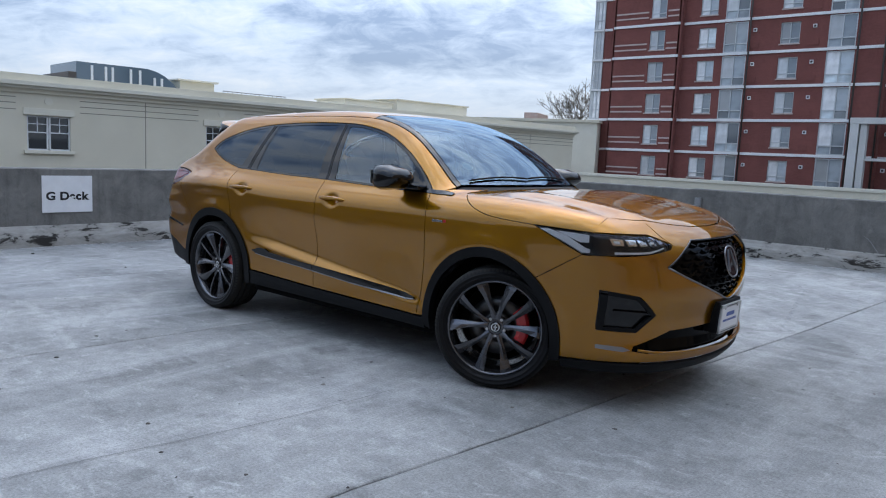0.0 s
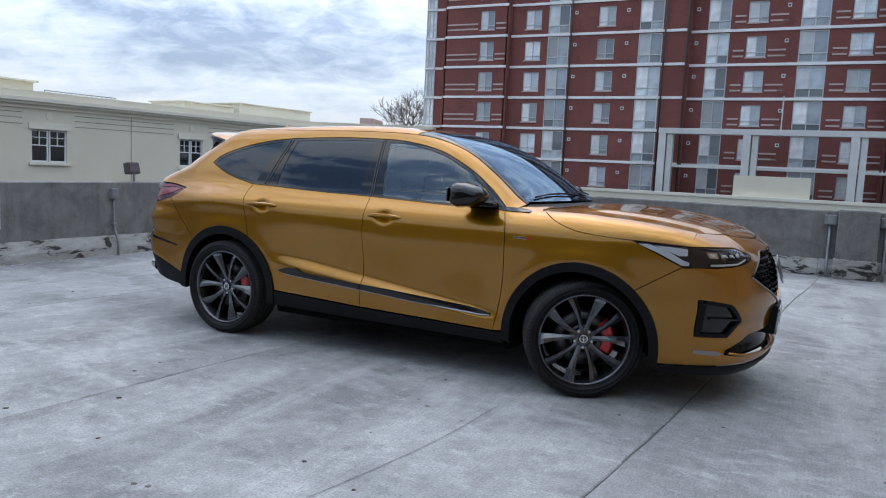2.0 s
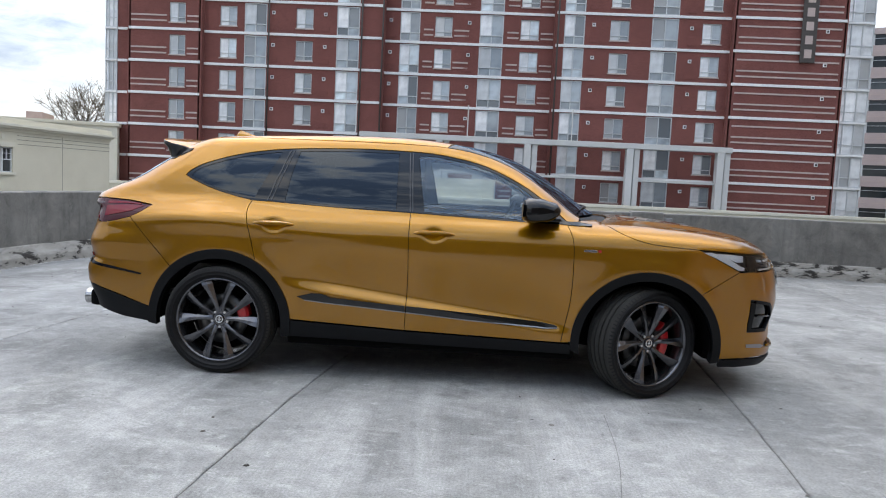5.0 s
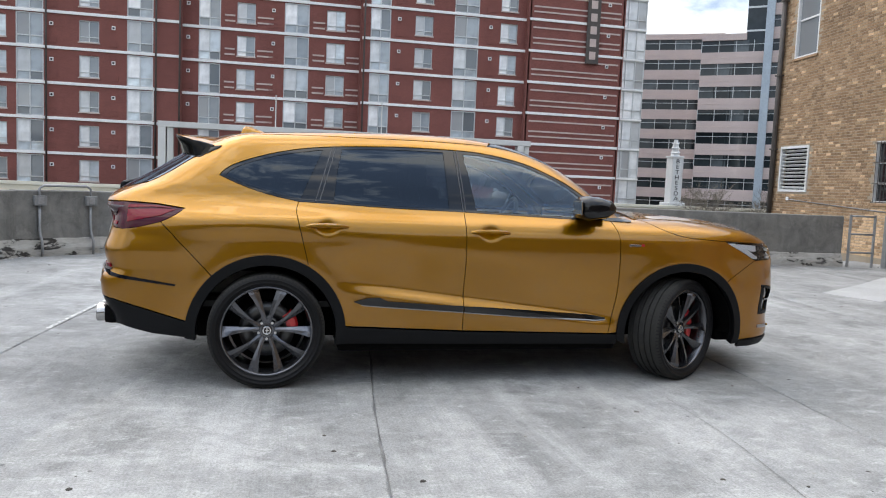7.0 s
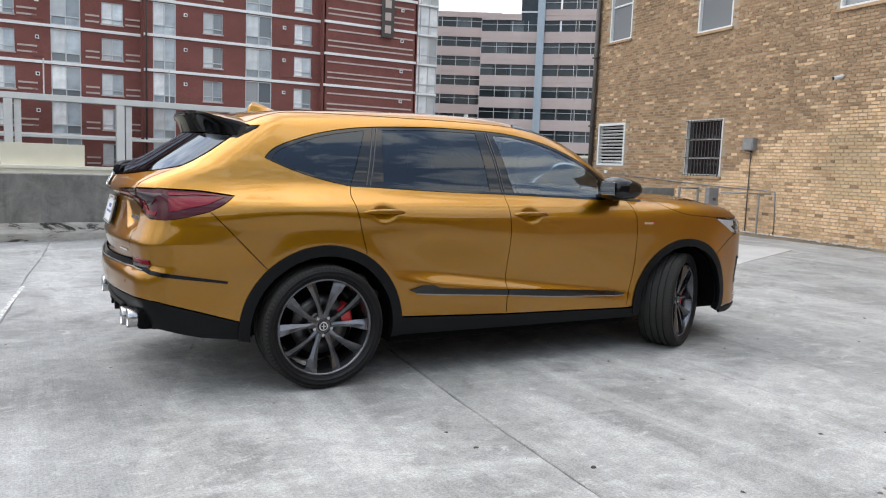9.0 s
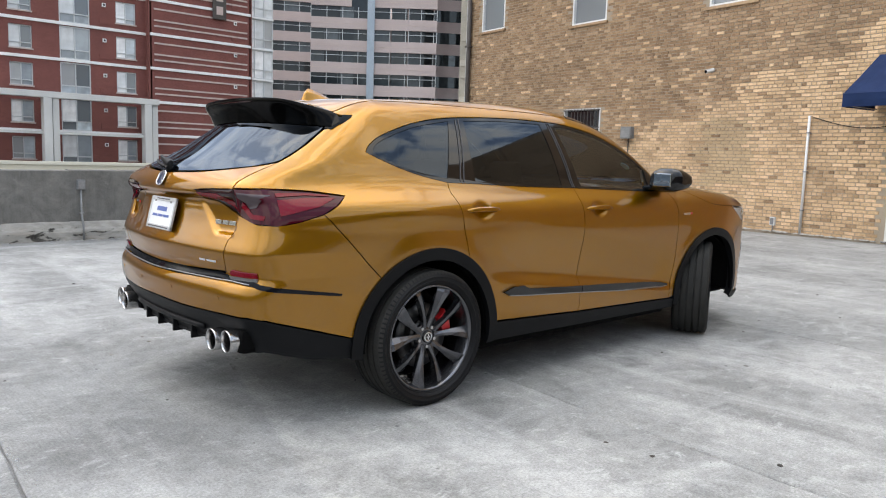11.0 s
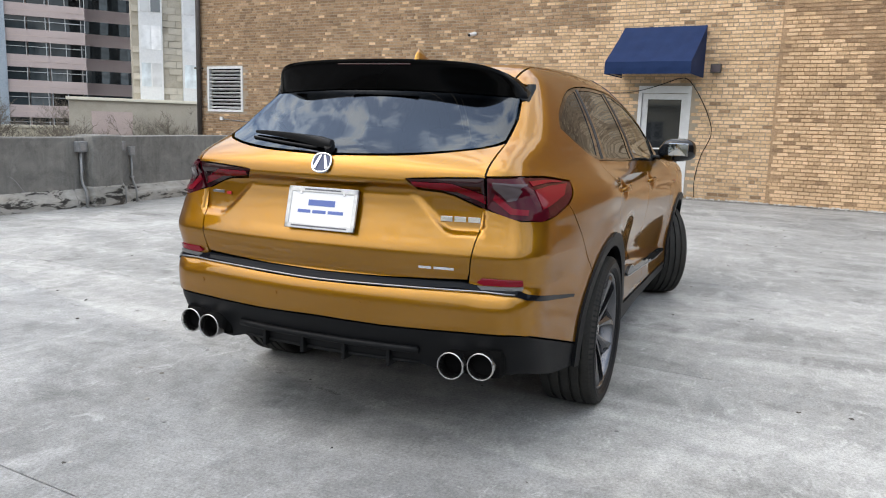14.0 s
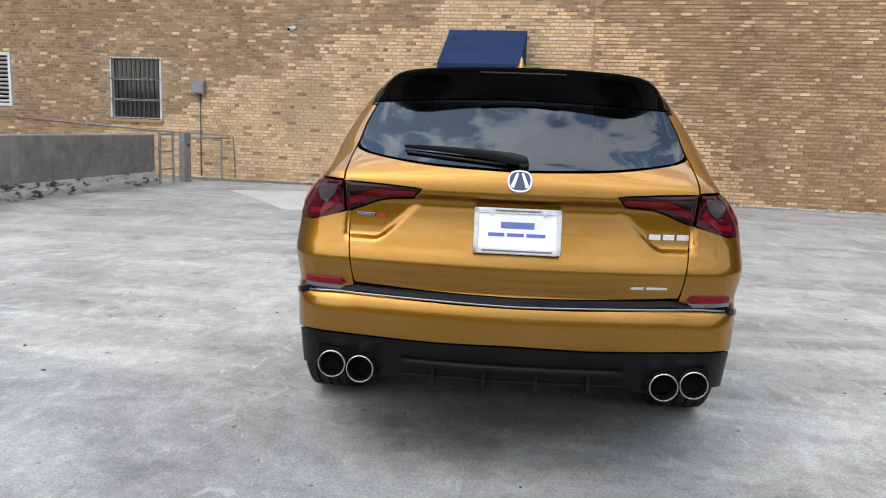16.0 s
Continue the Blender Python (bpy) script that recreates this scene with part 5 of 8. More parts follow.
part("low_block", boxm(-5.5, 5.0, -4.5, 0.1, -8, 2.5, 0.03), M["pale_stone"], st)
part("low_coping", boxm(-5.7, 5.2, -4.7, -0.0, 2.5, 2.75, 0.02), M["cream_trim"], st)
part("grille_wall", boxm(-3.8, -0.6, -4.56, -4.5, -2.0, 1.6), M["strip"], st)
for bx, w in ((0.2, 2.0), (3.9, 3.4)):
    bay_ = empty("bay_window", pose(bx, -0.55, 3.0), st)
    part("bay_wall", boxm(0, w, 0, 0.55, -0.6, 20, 0.02), M["white_paint"], bay_)
    for k in range(6):
        for i in range(2):
            part("pane", boxm(0.15 + i * (w - 0.2) / 2, 0.05 + (i + 1) * (w - 0.2) / 2, -0.03, 0.02, 1.0 + k * 3.3, 3.1 + k * 3.3), M["apt_sky_pane"] if (k + i) % 3 else M["apt_pane"], bay_)
fence = tagged(empty("wooden_fence", pose(52.0, 44.4, 0, 0, 0, -38)), "weathered grey wooden fence with tall boards", "fence")
for k in range(16):
    part("board", boxm(k * 0.42, k * 0.42 + 0.38, 0, 0.06, -8, 2.2 + 0.05 * (k % 3)), varied("grey_board", (0.09, 0.088, 0.08), (0.16, 0.155, 0.14), 0.9) if k == 0 else fence.children[0].data.materials[0], fence)

# white street obelisk with a lettered face, far down the street
sc = tagged(empty("obelisk_sign", pose(54.6, 89.7, 0, 0, 0, 2)), "white obelisk sign with upright dark lettering and a stepped finial", "sign")
part("base", boxm(-1.25, 1.25, -1.25, 1.25, -8, 0.1, 0.08), M["white_paint"], sc)
part("shaft", boxm(-0.80, 0.80, -0.80, 0.80, 0.1, 6.3, 0.05), M["white_paint"], sc)
for x in (-0.80, 0.66):
    part("edge_strip", boxm(x, x + 0.14, -0.86, -0.80, 0.1, 6.3, 0.01), M["white_paint"], sc)
part("cap", boxm(-0.92, 0.92, -0.92, 0.92, 6.3, 6.55, 0.05), M["white_paint"], sc)
zb = 6.55
for r, h in ((0.62, 0.45), (0.70, 0.12), (0.54, 0.50), (0.62, 0.12), (0.45, 0.55), (0.50, 0.10), (0.30, 0.45)):
    part("finial_piece", cylm(r, (0, 0, zb), (0, 0, zb + h), 20, r * 0.86), M["white_paint"], sc)
    zb += h
for k, ch in enumerate("BETHESDA"):
    letter = part_mesh("letter", text_mesh(ch, 0.80, 0.012, 0.012), M["ink_grey"], sc, "dark upright letter")
    letter.matrix_basis = pose(0, -0.812, 5.78 - 0.74 * k, 90, 0, 0) @ Matrix.Diagonal((1.25, 1, 1, 1))

# ---- plain building that closes the south side, across the street ----
M["south_brick"] = far_brick("dark_brown_brick", (0.060, 0.042, 0.032), (0.105, 0.078, 0.058))
south = tagged(empty("south_building", pose(0, -48.0, 0)), "plain dark brown brick building closing the south side", "building")
for x0, x1, h in ((-70, -34, 9.0), (-34, -6, 13.0), (-6, 22, 17.0), (22, 60, 21.0)):
    part("wall", boxm(x0, x1, -14.0, 0.0, -8.0, h), M["south_brick"], south)
    part("parapet", boxm(x0 - 0.1, x1 + 0.1, -14.0, 0.15, h, h + 0.6), M["strip"], south)
    n = int((x1 - x0) / 4.0)
    for i in range(n):
        for k in range(int((h + 7) / 3.6)):
            shared_part("pane", ("southp",), lambda: boxm(0, 1.7, 0.0, 0.06, 0, 1.9), M["office_pane"], south, (x0 + 1.2 + i * 4.0, 0.0, -6.6 + 3.6 * k))

# ---- bare winter trees ----
M["bark"] = varied("grey_bark", (0.12, 0.10, 0.08), (0.22, 0.19, 0.15), 0.95, 2.0, 30.0)
M["buds"] = varied("spring_buds", (0.16, 0.13, 0.07), (0.27, 0.22, 0.13), 0.9, 3.0, 30.0)


def bare_tree(x, y, z0, height, seed, spread=0.75, buds=0):
    r = random.Random(seed)
    verts, faces, tips = [], [], []

    def limb(p, d, ln, rad, depth):
        segs = 3
        ring = None
        for s in range(segs + 1):
            q = d.to_track_quat("Z", "Y")
            rr = rad * (1 - 0.42 * s / segs)
            k = len(verts)
            verts.extend(tuple(p + q @ Vector((rr * math.cos(a * math.tau / 5), rr * math.sin(a * math.tau / 5), 0))) for a in range(5))
            if ring is not None:
                faces.extend((ring + a, ring + (a + 1) % 5, k + (a + 1) % 5, k + a) for a in range(5))
            ring = k
            if s < segs:
                p = p + d * (ln / segs)
                d = (d + Vector((r.gauss(0, 0.10), r.gauss(0, 0.10), r.gauss(0.03, 0.06)))).normalized()
        if depth == 0:
            tips.append(p)
            return
        for _ in range(3 if depth > 1 else 4):
            side = Vector((r.gauss(0, 1), r.gauss(0, 1), r.gauss(0.1, 0.5))).normalized()
            limb(p, (d * 0.75 + side * spread).normalized(), ln * r.uniform(0.58, 0.80), rad * 0.56, depth - 1)
        limb(p, (d + Vector((r.gauss(0, 0.2), r.gauss(0, 0.2), 0.1))).normalized(), ln * 0.75, rad * 0.6, depth - 1)

    limb(Vector((0, 0, 0)), Vector((0, 0, 1)), height * 0.28, height * 0.015, 5)
    tree = tagged(empty("bare_tree", pose(x, y, z0)), "bare winter tree with fine grey branches", "tree", "bare street trees")
    me = bpy.data.meshes.new("crown")
    me.from_pydata(verts, [], faces)
    tagged(part_mesh("crown", me, M["bark"], tree), kind="stuff")
    part("trunk", cylm(height * 0.026, (0, 0, -0.5), (0, 0, height * 0.10), 9, height * 0.022), M["bark"], tree)
    if buds:
        vs, fs = [], []
        for t in tips:
            for _ in range(buds):
                p = t + Vector((r.gauss(0, 0.18), r.gauss(0, 0.18), r.gauss(0, 0.18)))
                k = len(vs)
                s = r.uniform(0.03, 0.07)
                vs += [tuple(p + Vector((s, 0, 0))), tuple(p + Vector((-s, s * 0.4, 0))), tuple(p + Vector((0, -s, s)))]
                fs.append((k, k + 1, k + 2))
        me = bpy.data.meshes.new("buds")
        me.from_pydata(vs, [], fs)
        tagged(part_mesh("buds", me, M["buds"], tree), kind="stuff")
    return tree


bare_tree(-53.4, 90.0, -8, 24.0, 3, 0.75, 0)
bare_tree(-37, 27, -6, 12.4, 5, 0.6)
bare_tree(-46, 17, -6, 13.0, 8, 0.6)
bare_tree(-40, 39, -6, 12.2, 9, 0.6)
for i, (x, y, h) in enumerate(((44, 63, 12.5), (52, 60, 13), (60, 95, 12), (47, 57, 10.5), (58, 62, 13.5), (34, 48, 10.3), (39, 49, 10.6), (43, 50, 11.0), (45.5, 47.5, 10.8), (48.5, 45.4, 11.4))):
    bare_tree(x, y, -8, h, 20 + i, 0.9)

# ---- the car: one smooth body form, cut into its panels ----
# x runs from the rear axle forward, y to the car's left, z up from the ground.
from mathutils.geometry import delaunay_2d_cdt

AXLE_F, WHEEL_R, HUB_Z = 2.92, 0.372, 0.368
HANDLES = ((0.367, 1.050), (1.466, 1.036))


def smooth_table(pts, lo, hi, n=600, blur=9):
    """A curve through control points, sampled finely and softened."""
    px, py = np.array(pts, float).T
    xs = np.linspace(lo, hi, n)
    t = np.gradient(py, px)
    i = np.clip(np.searchsorted(px, xs) - 1, 0, len(px) - 2)
    h = px[i + 1] - px[i]
    u = np.clip((xs - px[i]) / h, 0, 1)
    ys = (2 * u**3 - 3 * u**2 + 1) * py[i] + (u**3 - 2 * u**2 + u) * h * t[i] + (3 * u**2 - 2 * u**3) * py[i + 1] + (u**3 - u**2) * h * t[i + 1]
    pad = np.pad(ys, blur // 2, mode="edge")
    return xs, np.convolve(pad, np.ones(blur) / blur, "valid")


SIDE = smooth_table([(0.18, 0.90), (0.30, 0.955), (0.40, 0.965), (0.55, 0.968), (0.75, 0.970), (0.95, 0.974), (1.03, 0.964), (1.09, 0.935),
                     (1.15, 0.885), (1.20, 0.853), (1.30, 0.812), (1.45, 0.735), (1.60, 0.64), (1.75, 0.53)], 0.18, 1.75)
PLAN = smooth_table([(-1.2, -0.115), (-0.8, -0.080), (-0.5, -0.030), (-0.2, -0.004), (0.3, 0.0), (1.3, -0.005), (2.2, 0.008), (2.8, 0.024),
                     (3.2, 0.018), (3.5, -0.04), (3.8, -0.13), (4.1, -0.27)], -1.2, 4.1)
TOP = smooth_table([(-1.2, 1.52), (-0.75, 1.608), (-0.36, 1.648), (0.07, 1.678), (0.53, 1.700), (1.0, 1.712), (1.3, 1.706), (1.6, 1.682), (1.88, 1.628),
                    (2.146, 1.522), (2.386, 1.375), (2.60, 1.232), (2.68, 1.198), (2.80, 1.196), (3.0, 1.188), (3.3, 1.162), (3.6, 1.112),
                    (3.80, 1.064), (3.95, 1.000), (4.1, 0.90), (4.2, 0.80)], -1.2, 4.2, 900)
REAR = smooth_table([(0.15, -0.90), (0.30, -1.00), (0.45, -1.055), (0.56, -1.108), (0.62, -1.118), (0.70, -1.114), (0.722, -1.104), (0.740, -1.088), (0.755, -1.078), (0.80, -1.085), (0.855, -1.099), (0.866, -1.0995),
                     (0.878, -1.097), (0.93, -1.078), (1.0, -1.056), (1.06, -1.045), (1.092, -1.043), (1.104, -1.047), (1.128, -1.078), (1.135, -1.0815), (1.145, -1.081), (1.20, -1.064), (1.235, -1.035), (1.36, -0.840), (1.48, -0.655), (1.62, -0.45), (1.78, -0.2)], 0.15, 1.78, 1200, 5)
NOSE = smooth_table([(0.15, 3.82), (0.24, 3.95), (0.33, 4.000), (0.42, 3.985), (0.52, 3.985), (0.66, 4.015), (0.80, 4.005), (0.93, 3.985), (1.0, 3.965), (1.08, 3.90), (1.25, 3.7)], 0.15, 1.25)


def sstep(x, a, b):
    u = np.clip((x - a) / (b - a), 0, 1)
    return u * u * (3 - 2 * u)


def smax(a, b, k):
    h = np.maximum(k - np.abs(a - b), 0) / k
    return np.maximum(a, b) + h * h * k * 0.25


def body(x, y, z):
    """Below nought inside the car's outer form."""
    y = np.abs(y)
    # the door's lower hollow, above a ledge that runs down to the front
    s = z - (0.655 - 0.12 * (x - 0.8))
    hollow = 0.040 * sstep(s, -0.070, 0.012) * (1 - sstep(s, -0.01, 0.34))
    hollow = hollow * sstep(x, 0.35, 0.85) * (1 - sstep(x, 2.15, 2.5))
    haunch = 0.038 * np.exp(-((x + 0.12) / 0.50) ** 2 - ((z - 1.09) / 0.085) ** 2)
    for cx in (0.0, AXLE_F):
        r = np.hypot(x - cx, z - 0.36)
        haunch = haunch + 0.011 * np.exp(-((r - 0.50) / 0.07) ** 2) * sstep(z, 0.5, 0.8)
    # a crisp shoulder round the rear corners
    crest = np.clip(1 - np.abs(z - 0.868) / np.where(z > 0.868, 0.11, 0.12), 0, 1)
    haunch = haunch + 0.011 * crest * (1 - sstep(x, -0.80, -0.42))
    # dished cups behind the door handles
    for u, v in HANDLES:
        hollow = hollow + 0.017 * np.exp(-((((x - u) / 0.066) ** 2 + ((z - v) / 0.044) ** 2) ** 2))
    side = y - (np.interp(z, *SIDE) + np.interp(x, *PLAN) - hollow + haunch)
    w = sstep(x, 1.2, 1.8) * (1 - sstep(x, 2.62, 2.85))
    ridge = 0.014 * np.exp(-((y - (0.62 - 0.10 * (x - 2.7))) / 0.09) ** 2) * sstep(x, 2.7, 3.0) * (1 - sstep(x, 3.6, 3.85))
    top = z - (np.interp(x + 0.30 * w * y * y, *TOP) - 0.055 * y * y + ridge)
    drop = 0.010 * sstep(y, 0.60, 0.68) * np.exp(-(((z - 0.735) / 0.09) ** 2))
    # sunk wings under the lamps, beside the plate's panel
    sunk = 0.024 * np.clip((1.125 - z) / 0.165, 0, 1) * sstep(z, 0.930, 0.966)
    slant = y - np.where(z > 1.0, 0.470 - (z - 1.0), 0.470 + (1.0 - z) * 1.16)
    sunk = sunk * sstep(slant, -0.022, 0.022) * (1 - sstep(y, 0.655, 0.668))
    rear = np.interp(z + drop, *REAR) + sunk + (0.155 + 0.27 * sstep(z, 1.17, 1.32)) * y * y - x
    nose = x - (np.interp(z, *NOSE) - 0.33 * y * y)
    f = smax(side, top, 0.085)
    f = smax(f, rear * 0.8, 0.13)
    f = smax(f, nose, 0.20)
    return smax(f, 0.19 - z, 0.05)


def slope(p, e=0.010):
    g = np.stack([body(*(p + e * d).T) - body(*(p - e * d).T) for d in np.eye(3)], 1)
    return g / (np.linalg.norm(g, axis=1, keepdims=True) + 1e-12)


def on_body(uv, way):
    """Points of the body's surface over a flat outline: seen from the right side (s), above (t), behind (r) or ahead (f)."""
    u, v = np.asarray(uv, float).T
    make = {"s": lambda d: (u, -d, v), "t": lambda d: (u, v, d), "r": lambda d: (-d, u, v), "f": lambda d: (d, u, v)}[way]
    lo, hi = {"s": (0.0, 1.3), "t": (0.9, 2.0), "r": (-0.2, 1.5), "f": (3.0, 4.3)}[way]
    lo, hi = np.full(len(u), lo), np.full(len(u), hi)
    for _ in range(36):
        mid = (lo + hi) / 2
        out = body(*make(mid)) > 0
        hi, lo = np.where(out, mid, hi), np.where(out, lo, mid)
    return np.stack([np.broadcast_to(c, u.shape) for c in make((lo + hi) / 2)], 1)


def arc(cx, cz, r, a0, a1, n=40):
    return [(cx + r * math.cos(radians(a)), cz + r * math.sin(radians(a))) for a in np.linspace(a0, a1, n)]


def join(*lines):
    out = []
    for line in lines:
        for p in line:
            if not out or math.hypot(p[0] - out[-1][0], p[1] - out[-1][1]) > 1e-4:
                out.append(p)
    if math.hypot(out[0][0] - out[-1][0], out[0][1] - out[-1][1]) < 1e-4:
        out.pop()
    return out


def mirrored(half):
    """A whole outline from its half: first value along, second across (y >= 0), for the view from above."""
    return join(half, [(a, -b) for a, b in half[::-1]])


def mirrored_y(half):
    """The same for the views from behind and ahead: first value across."""
    return join(half, [(-a, b) for a, b in half[::-1]])


def inside(pt, poly):
    x, y = pt[:, 0][:, None], pt[:, 1][:, None]
    a = np.array(poly, float)
    b = np.roll(a, -1, 0)
    cond = (a[:, 1] > y) != (b[:, 1] > y)
    dy = np.where(np.abs(b[:, 1] - a[:, 1]) < 1e-12, 1e-12, b[:, 1] - a[:, 1])
    xi = (b[:, 0] - a[:, 0]) * (y - a[:, 1]) / dy + a[:, 0]
    return (np.sum(cond & (x < xi), 1) % 2) == 1


def near_edge(pt, poly):
    a = np.array(poly, float)
    b = np.roll(a, -1, 0)
    ab = b - a
    t = np.clip(((pt[:, None] - a) * ab).sum(-1) / ((ab**2).sum(-1) + 1e-12), 0, 1)
    return np.min(np.linalg.norm(pt[:, None] - (a + t[..., None] * ab), axis=-1), 1)


def inset(poly, g):
    a = np.array(poly, float)
    area = np.sum(a[:, 0] * np.roll(a[:, 1], -1) - np.roll(a[:, 0], -1) * a[:, 1])
    d = np.roll(a, -1, 0) - np.roll(a, 1, 0)
    nrm = np.stack([-d[:, 1], d[:, 0]], 1) / (np.linalg.norm(d, axis=1, keepdims=True) + 1e-12)
    return a + nrm * (g if area > 0 else -g)


SEAMS = {"s": [], "t": [], "r": [], "f": []}


def flush(poly, moved, way):
    """No gap along the lines where one panel runs on from one view's outline into the next."""
    p = np.array(poly, float)
    for line in SEAMS[way]:
        q = np.array(line, float)
        a, b = q[:-1], q[1:]
        ab = b - a
        t = np.clip(((p[:, None] - a) * ab).sum(-1) / ((ab**2).sum(-1) + 1e-12), 0, 1)
        d = np.min(np.linalg.norm(p[:, None] - (a + t[..., None] * ab), axis=-1), 1)
        moved[d < 0.003] = (p + (p - moved) * 0.2)[d < 0.003]
    return moved


def patch(poly, way, off=0.0, h=0.035, holes=(), thick=0.018, gap=0.0025, soft_n=0.010):
    """Vertices, normals and faces of one panel on the body, with its folded edge."""
    loops = [flush(poly, inset(poly, gap), way)] + [inset(q, -gap) for q in holes]
    pts = np.concatenate(loops)
    lo, hi = loops[0].min(0), loops[0].max(0)
    gx, gy = np.meshgrid(np.arange(lo[0], hi[0], h), np.arange(lo[1], hi[1], h * 0.87))
    gx = gx + (np.arange(gx.shape[0]) % 2)[:, None] * h / 2
    grid = np.stack([gx.ravel(), gy.ravel()], 1)
    keep = inside(grid, loops[0]) & (near_edge(grid, loops[0]) > h * 0.35)
    for q in loops[1:]:
        keep &= ~inside(grid, q) & (near_edge(grid, q) > h * 0.35)
    allp = np.concatenate([pts, grid[keep]])
    edges, at = [], 0
    for q in loops:
        edges += [(at + i, at + (i + 1) % len(q)) for i in range(len(q))]
        at += len(q)
    co, ed, fc, ov, _, _ = delaunay_2d_cdt([Vector(p) for p in allp], edges, [], 0, 1e-6)
    co = np.array([tuple(c) for c in co])
    fc = np.array([f for f in fc if len(f) == 3])
    cen = co[fc].mean(1)
    ok = inside(cen, loops[0])
    for q in loops[1:]:
        ok &= ~inside(cen, q)
    fc = fc[ok]
    P = on_body(co, way)
    N = slope(P, soft_n)
    tri = P[fc]
    fn = np.cross(tri[:, 1] - tri[:, 0], tri[:, 2] - tri[:, 0])
    flip = (fn * N[fc[:, 0]]).sum(1) < 0
    fc[flip] = fc[flip][:, ::-1]
    V, NN, F = [P + N * off], [N], [fc]
    count = len(P)
    if thick:
        use = {}
        for a, b, c in fc:
            for e in ((a, b), (b, c), (c, a)):
                use[e] = 1
        rim = [e for e in use if (e[1], e[0]) not in use]
        for a, b in rim:
            q = [P[a] + N[a] * off, P[b] + N[b] * off, P[b] + N[b] * (off - thick), P[a] + N[a] * (off - thick)]
            n = np.cross(q[1] - q[0], q[3] - q[0])
            n = -n / (np.linalg.norm(n) + 1e-12)
            V.append(np.array(q))
            NN.append(np.array([n] * 4))
            F.append(np.array([(count + 1, count, count + 2), (count + 2, count, count + 3)]))
            count += 4
    return np.concatenate(V), np.concatenate(NN), np.concatenate(F)


def flipped(pt):
    v, n, f = pt
    m = np.array([1, -1, 1])
    return v * m, n * m, f[:, ::-1]


def upright(pt):
    """The same piece with a flat upright face of its own instead of the body's slope."""
    v, n, f = pt
    n = n * np.array([1, 1, 0.15])
    return v, n / (np.linalg.norm(n, axis=1, keepdims=True) + 1e-9), f


def tilted(pt, up):
    """The same piece with its face turned a little to the sky."""
    v, n, f = pt
    n = n * np.array([1, 1, 0.15]) + np.array([0, 0, up])
    return v, n / (np.linalg.norm(n, axis=1, keepdims=True) + 1e-9), f


def skin(name, patches, material, parent, label=""):
    V, N, F, at = [], [], [], 0
    for v, n, f in patches:
        V.append(v)
        N.append(n)
        F.append(f + at)
        at += len(v)
    V, N, F = np.concatenate(V), np.concatenate(N), np.concatenate(F)
    me = bpy.data.meshes.new(name)
    me.from_pydata(V.tolist(), [], F.tolist())
    me.polygons.foreach_set("use_smooth", [True] * len(me.polygons))
    me.normals_split_custom_set_from_vertices(N.tolist())
    return part_mesh(name, me, material, parent, label)


def both(name, patches, material, parent, label=""):
    a = skin(name, patches, material, parent, label)
    skin(name, [flipped(p) for p in patches], material, parent, label)
    return a


def at_body(way, u, v, off=0.0):
    """A place on the body and its normal, on the right side for the side view."""
    p = on_body([(u, v)], way)
    n = slope(p)[0]
    return Vector(p[0] + n * off), Vector(n)


car = tagged(empty("car"), "gold metallic mid-size suv parked on the concrete deck", "car")

# seams where the side outlines meet those drawn from above, behind and ahead
ROOF_Y = [(-0.385, 0.560), (-0.2, 0.568), (0.0, 0.575), (0.6, 0.59), (1.2, 0.59), (1.6, 0.60), (1.9, 0.635), (2.2, 0.69), (2.46, 0.745)]
roof_xy = curve(ROOF_Y, (), 0.03)
roof_pts = on_body(roof_xy, "t")
roof_side = [(p[0], p[2]) for p in roof_pts]
REAR_X = [(-0.90, 0.30), (-0.925, 0.42), (-0.955, 0.58), (-0.955, 0.72), (-0.915, 0.80), (-0.885, 0.90), (-0.875, 1.0), (-0.905, 1.14), (-0.905, 1.19)] + [tuple(p[[0, 2]]) for p in on_body([(0.735, 1.26), (0.685, 1.40), (0.650, 1.48), (0.620, 1.545)], "r")] + [roof_side[0]]
rear_xz = curve(REAR_X, (), 0.02)
rear_p = on_body(rear_xz, "s")
NOSE_X = [(3.50, 0.20), (3.58, 0.30), (3.60, 0.45), (3.60, 0.65), (3.59, 0.80), (3.57, 0.90), (3.56, 1.0), (3.55, 1.03)]
nose_xz = curve(NOSE_X, (), 0.02)
nose_p = on_body(nose_xz, "s")


def cut(line, z0, z1):
    """The stretch of a seam between two heights, low end first or last as asked."""
    zs = np.array([p[1] for p in line])
    at = lambda z: (float(np.interp(z, zs, [p[0] for p in line])), z)
    a, b = min(z0, z1), max(z0, z1)
    got = [at(a)] + [p for p in line if a + 1e-3 < p[1] < b - 1e-3] + [at(b)]
    return got if z0 < z1 else got[::-1]


rear_yz = [(abs(p[1]), p[2]) for p in rear_p]
nose_yz = [(abs(p[1]), p[2]) for p in nose_p]
HOOD_IN = curve([(2.59, 0.80), (2.75, 0.80), (3.0, 0.80), (3.3, 0.785), (3.48, 0.760), (3.56, 0.745)], (), 0.03)
hood_in_p = on_body(HOOD_IN, "t")
NOSE_TOP = curve([(3.89, 0.0), (3.872, 0.2), (3.81, 0.40), (3.705, 0.58), (3.56, 0.745)], (), 0.03)
nose_top_p = on_body(NOSE_TOP, "t")
nose_xz = [p for p in nose_xz if p[1] < 1.02] + [(float(nose_top_p[-1][0]), float(nose_top_p[-1][2]))]
nose_p = on_body(nose_xz, "s")
nose_yz = [(abs(p[1]), p[2]) for p in nose_p]
SEAMS["s"] += [rear_xz, nose_xz, [(p[0], p[2]) for p in hood_in_p]]
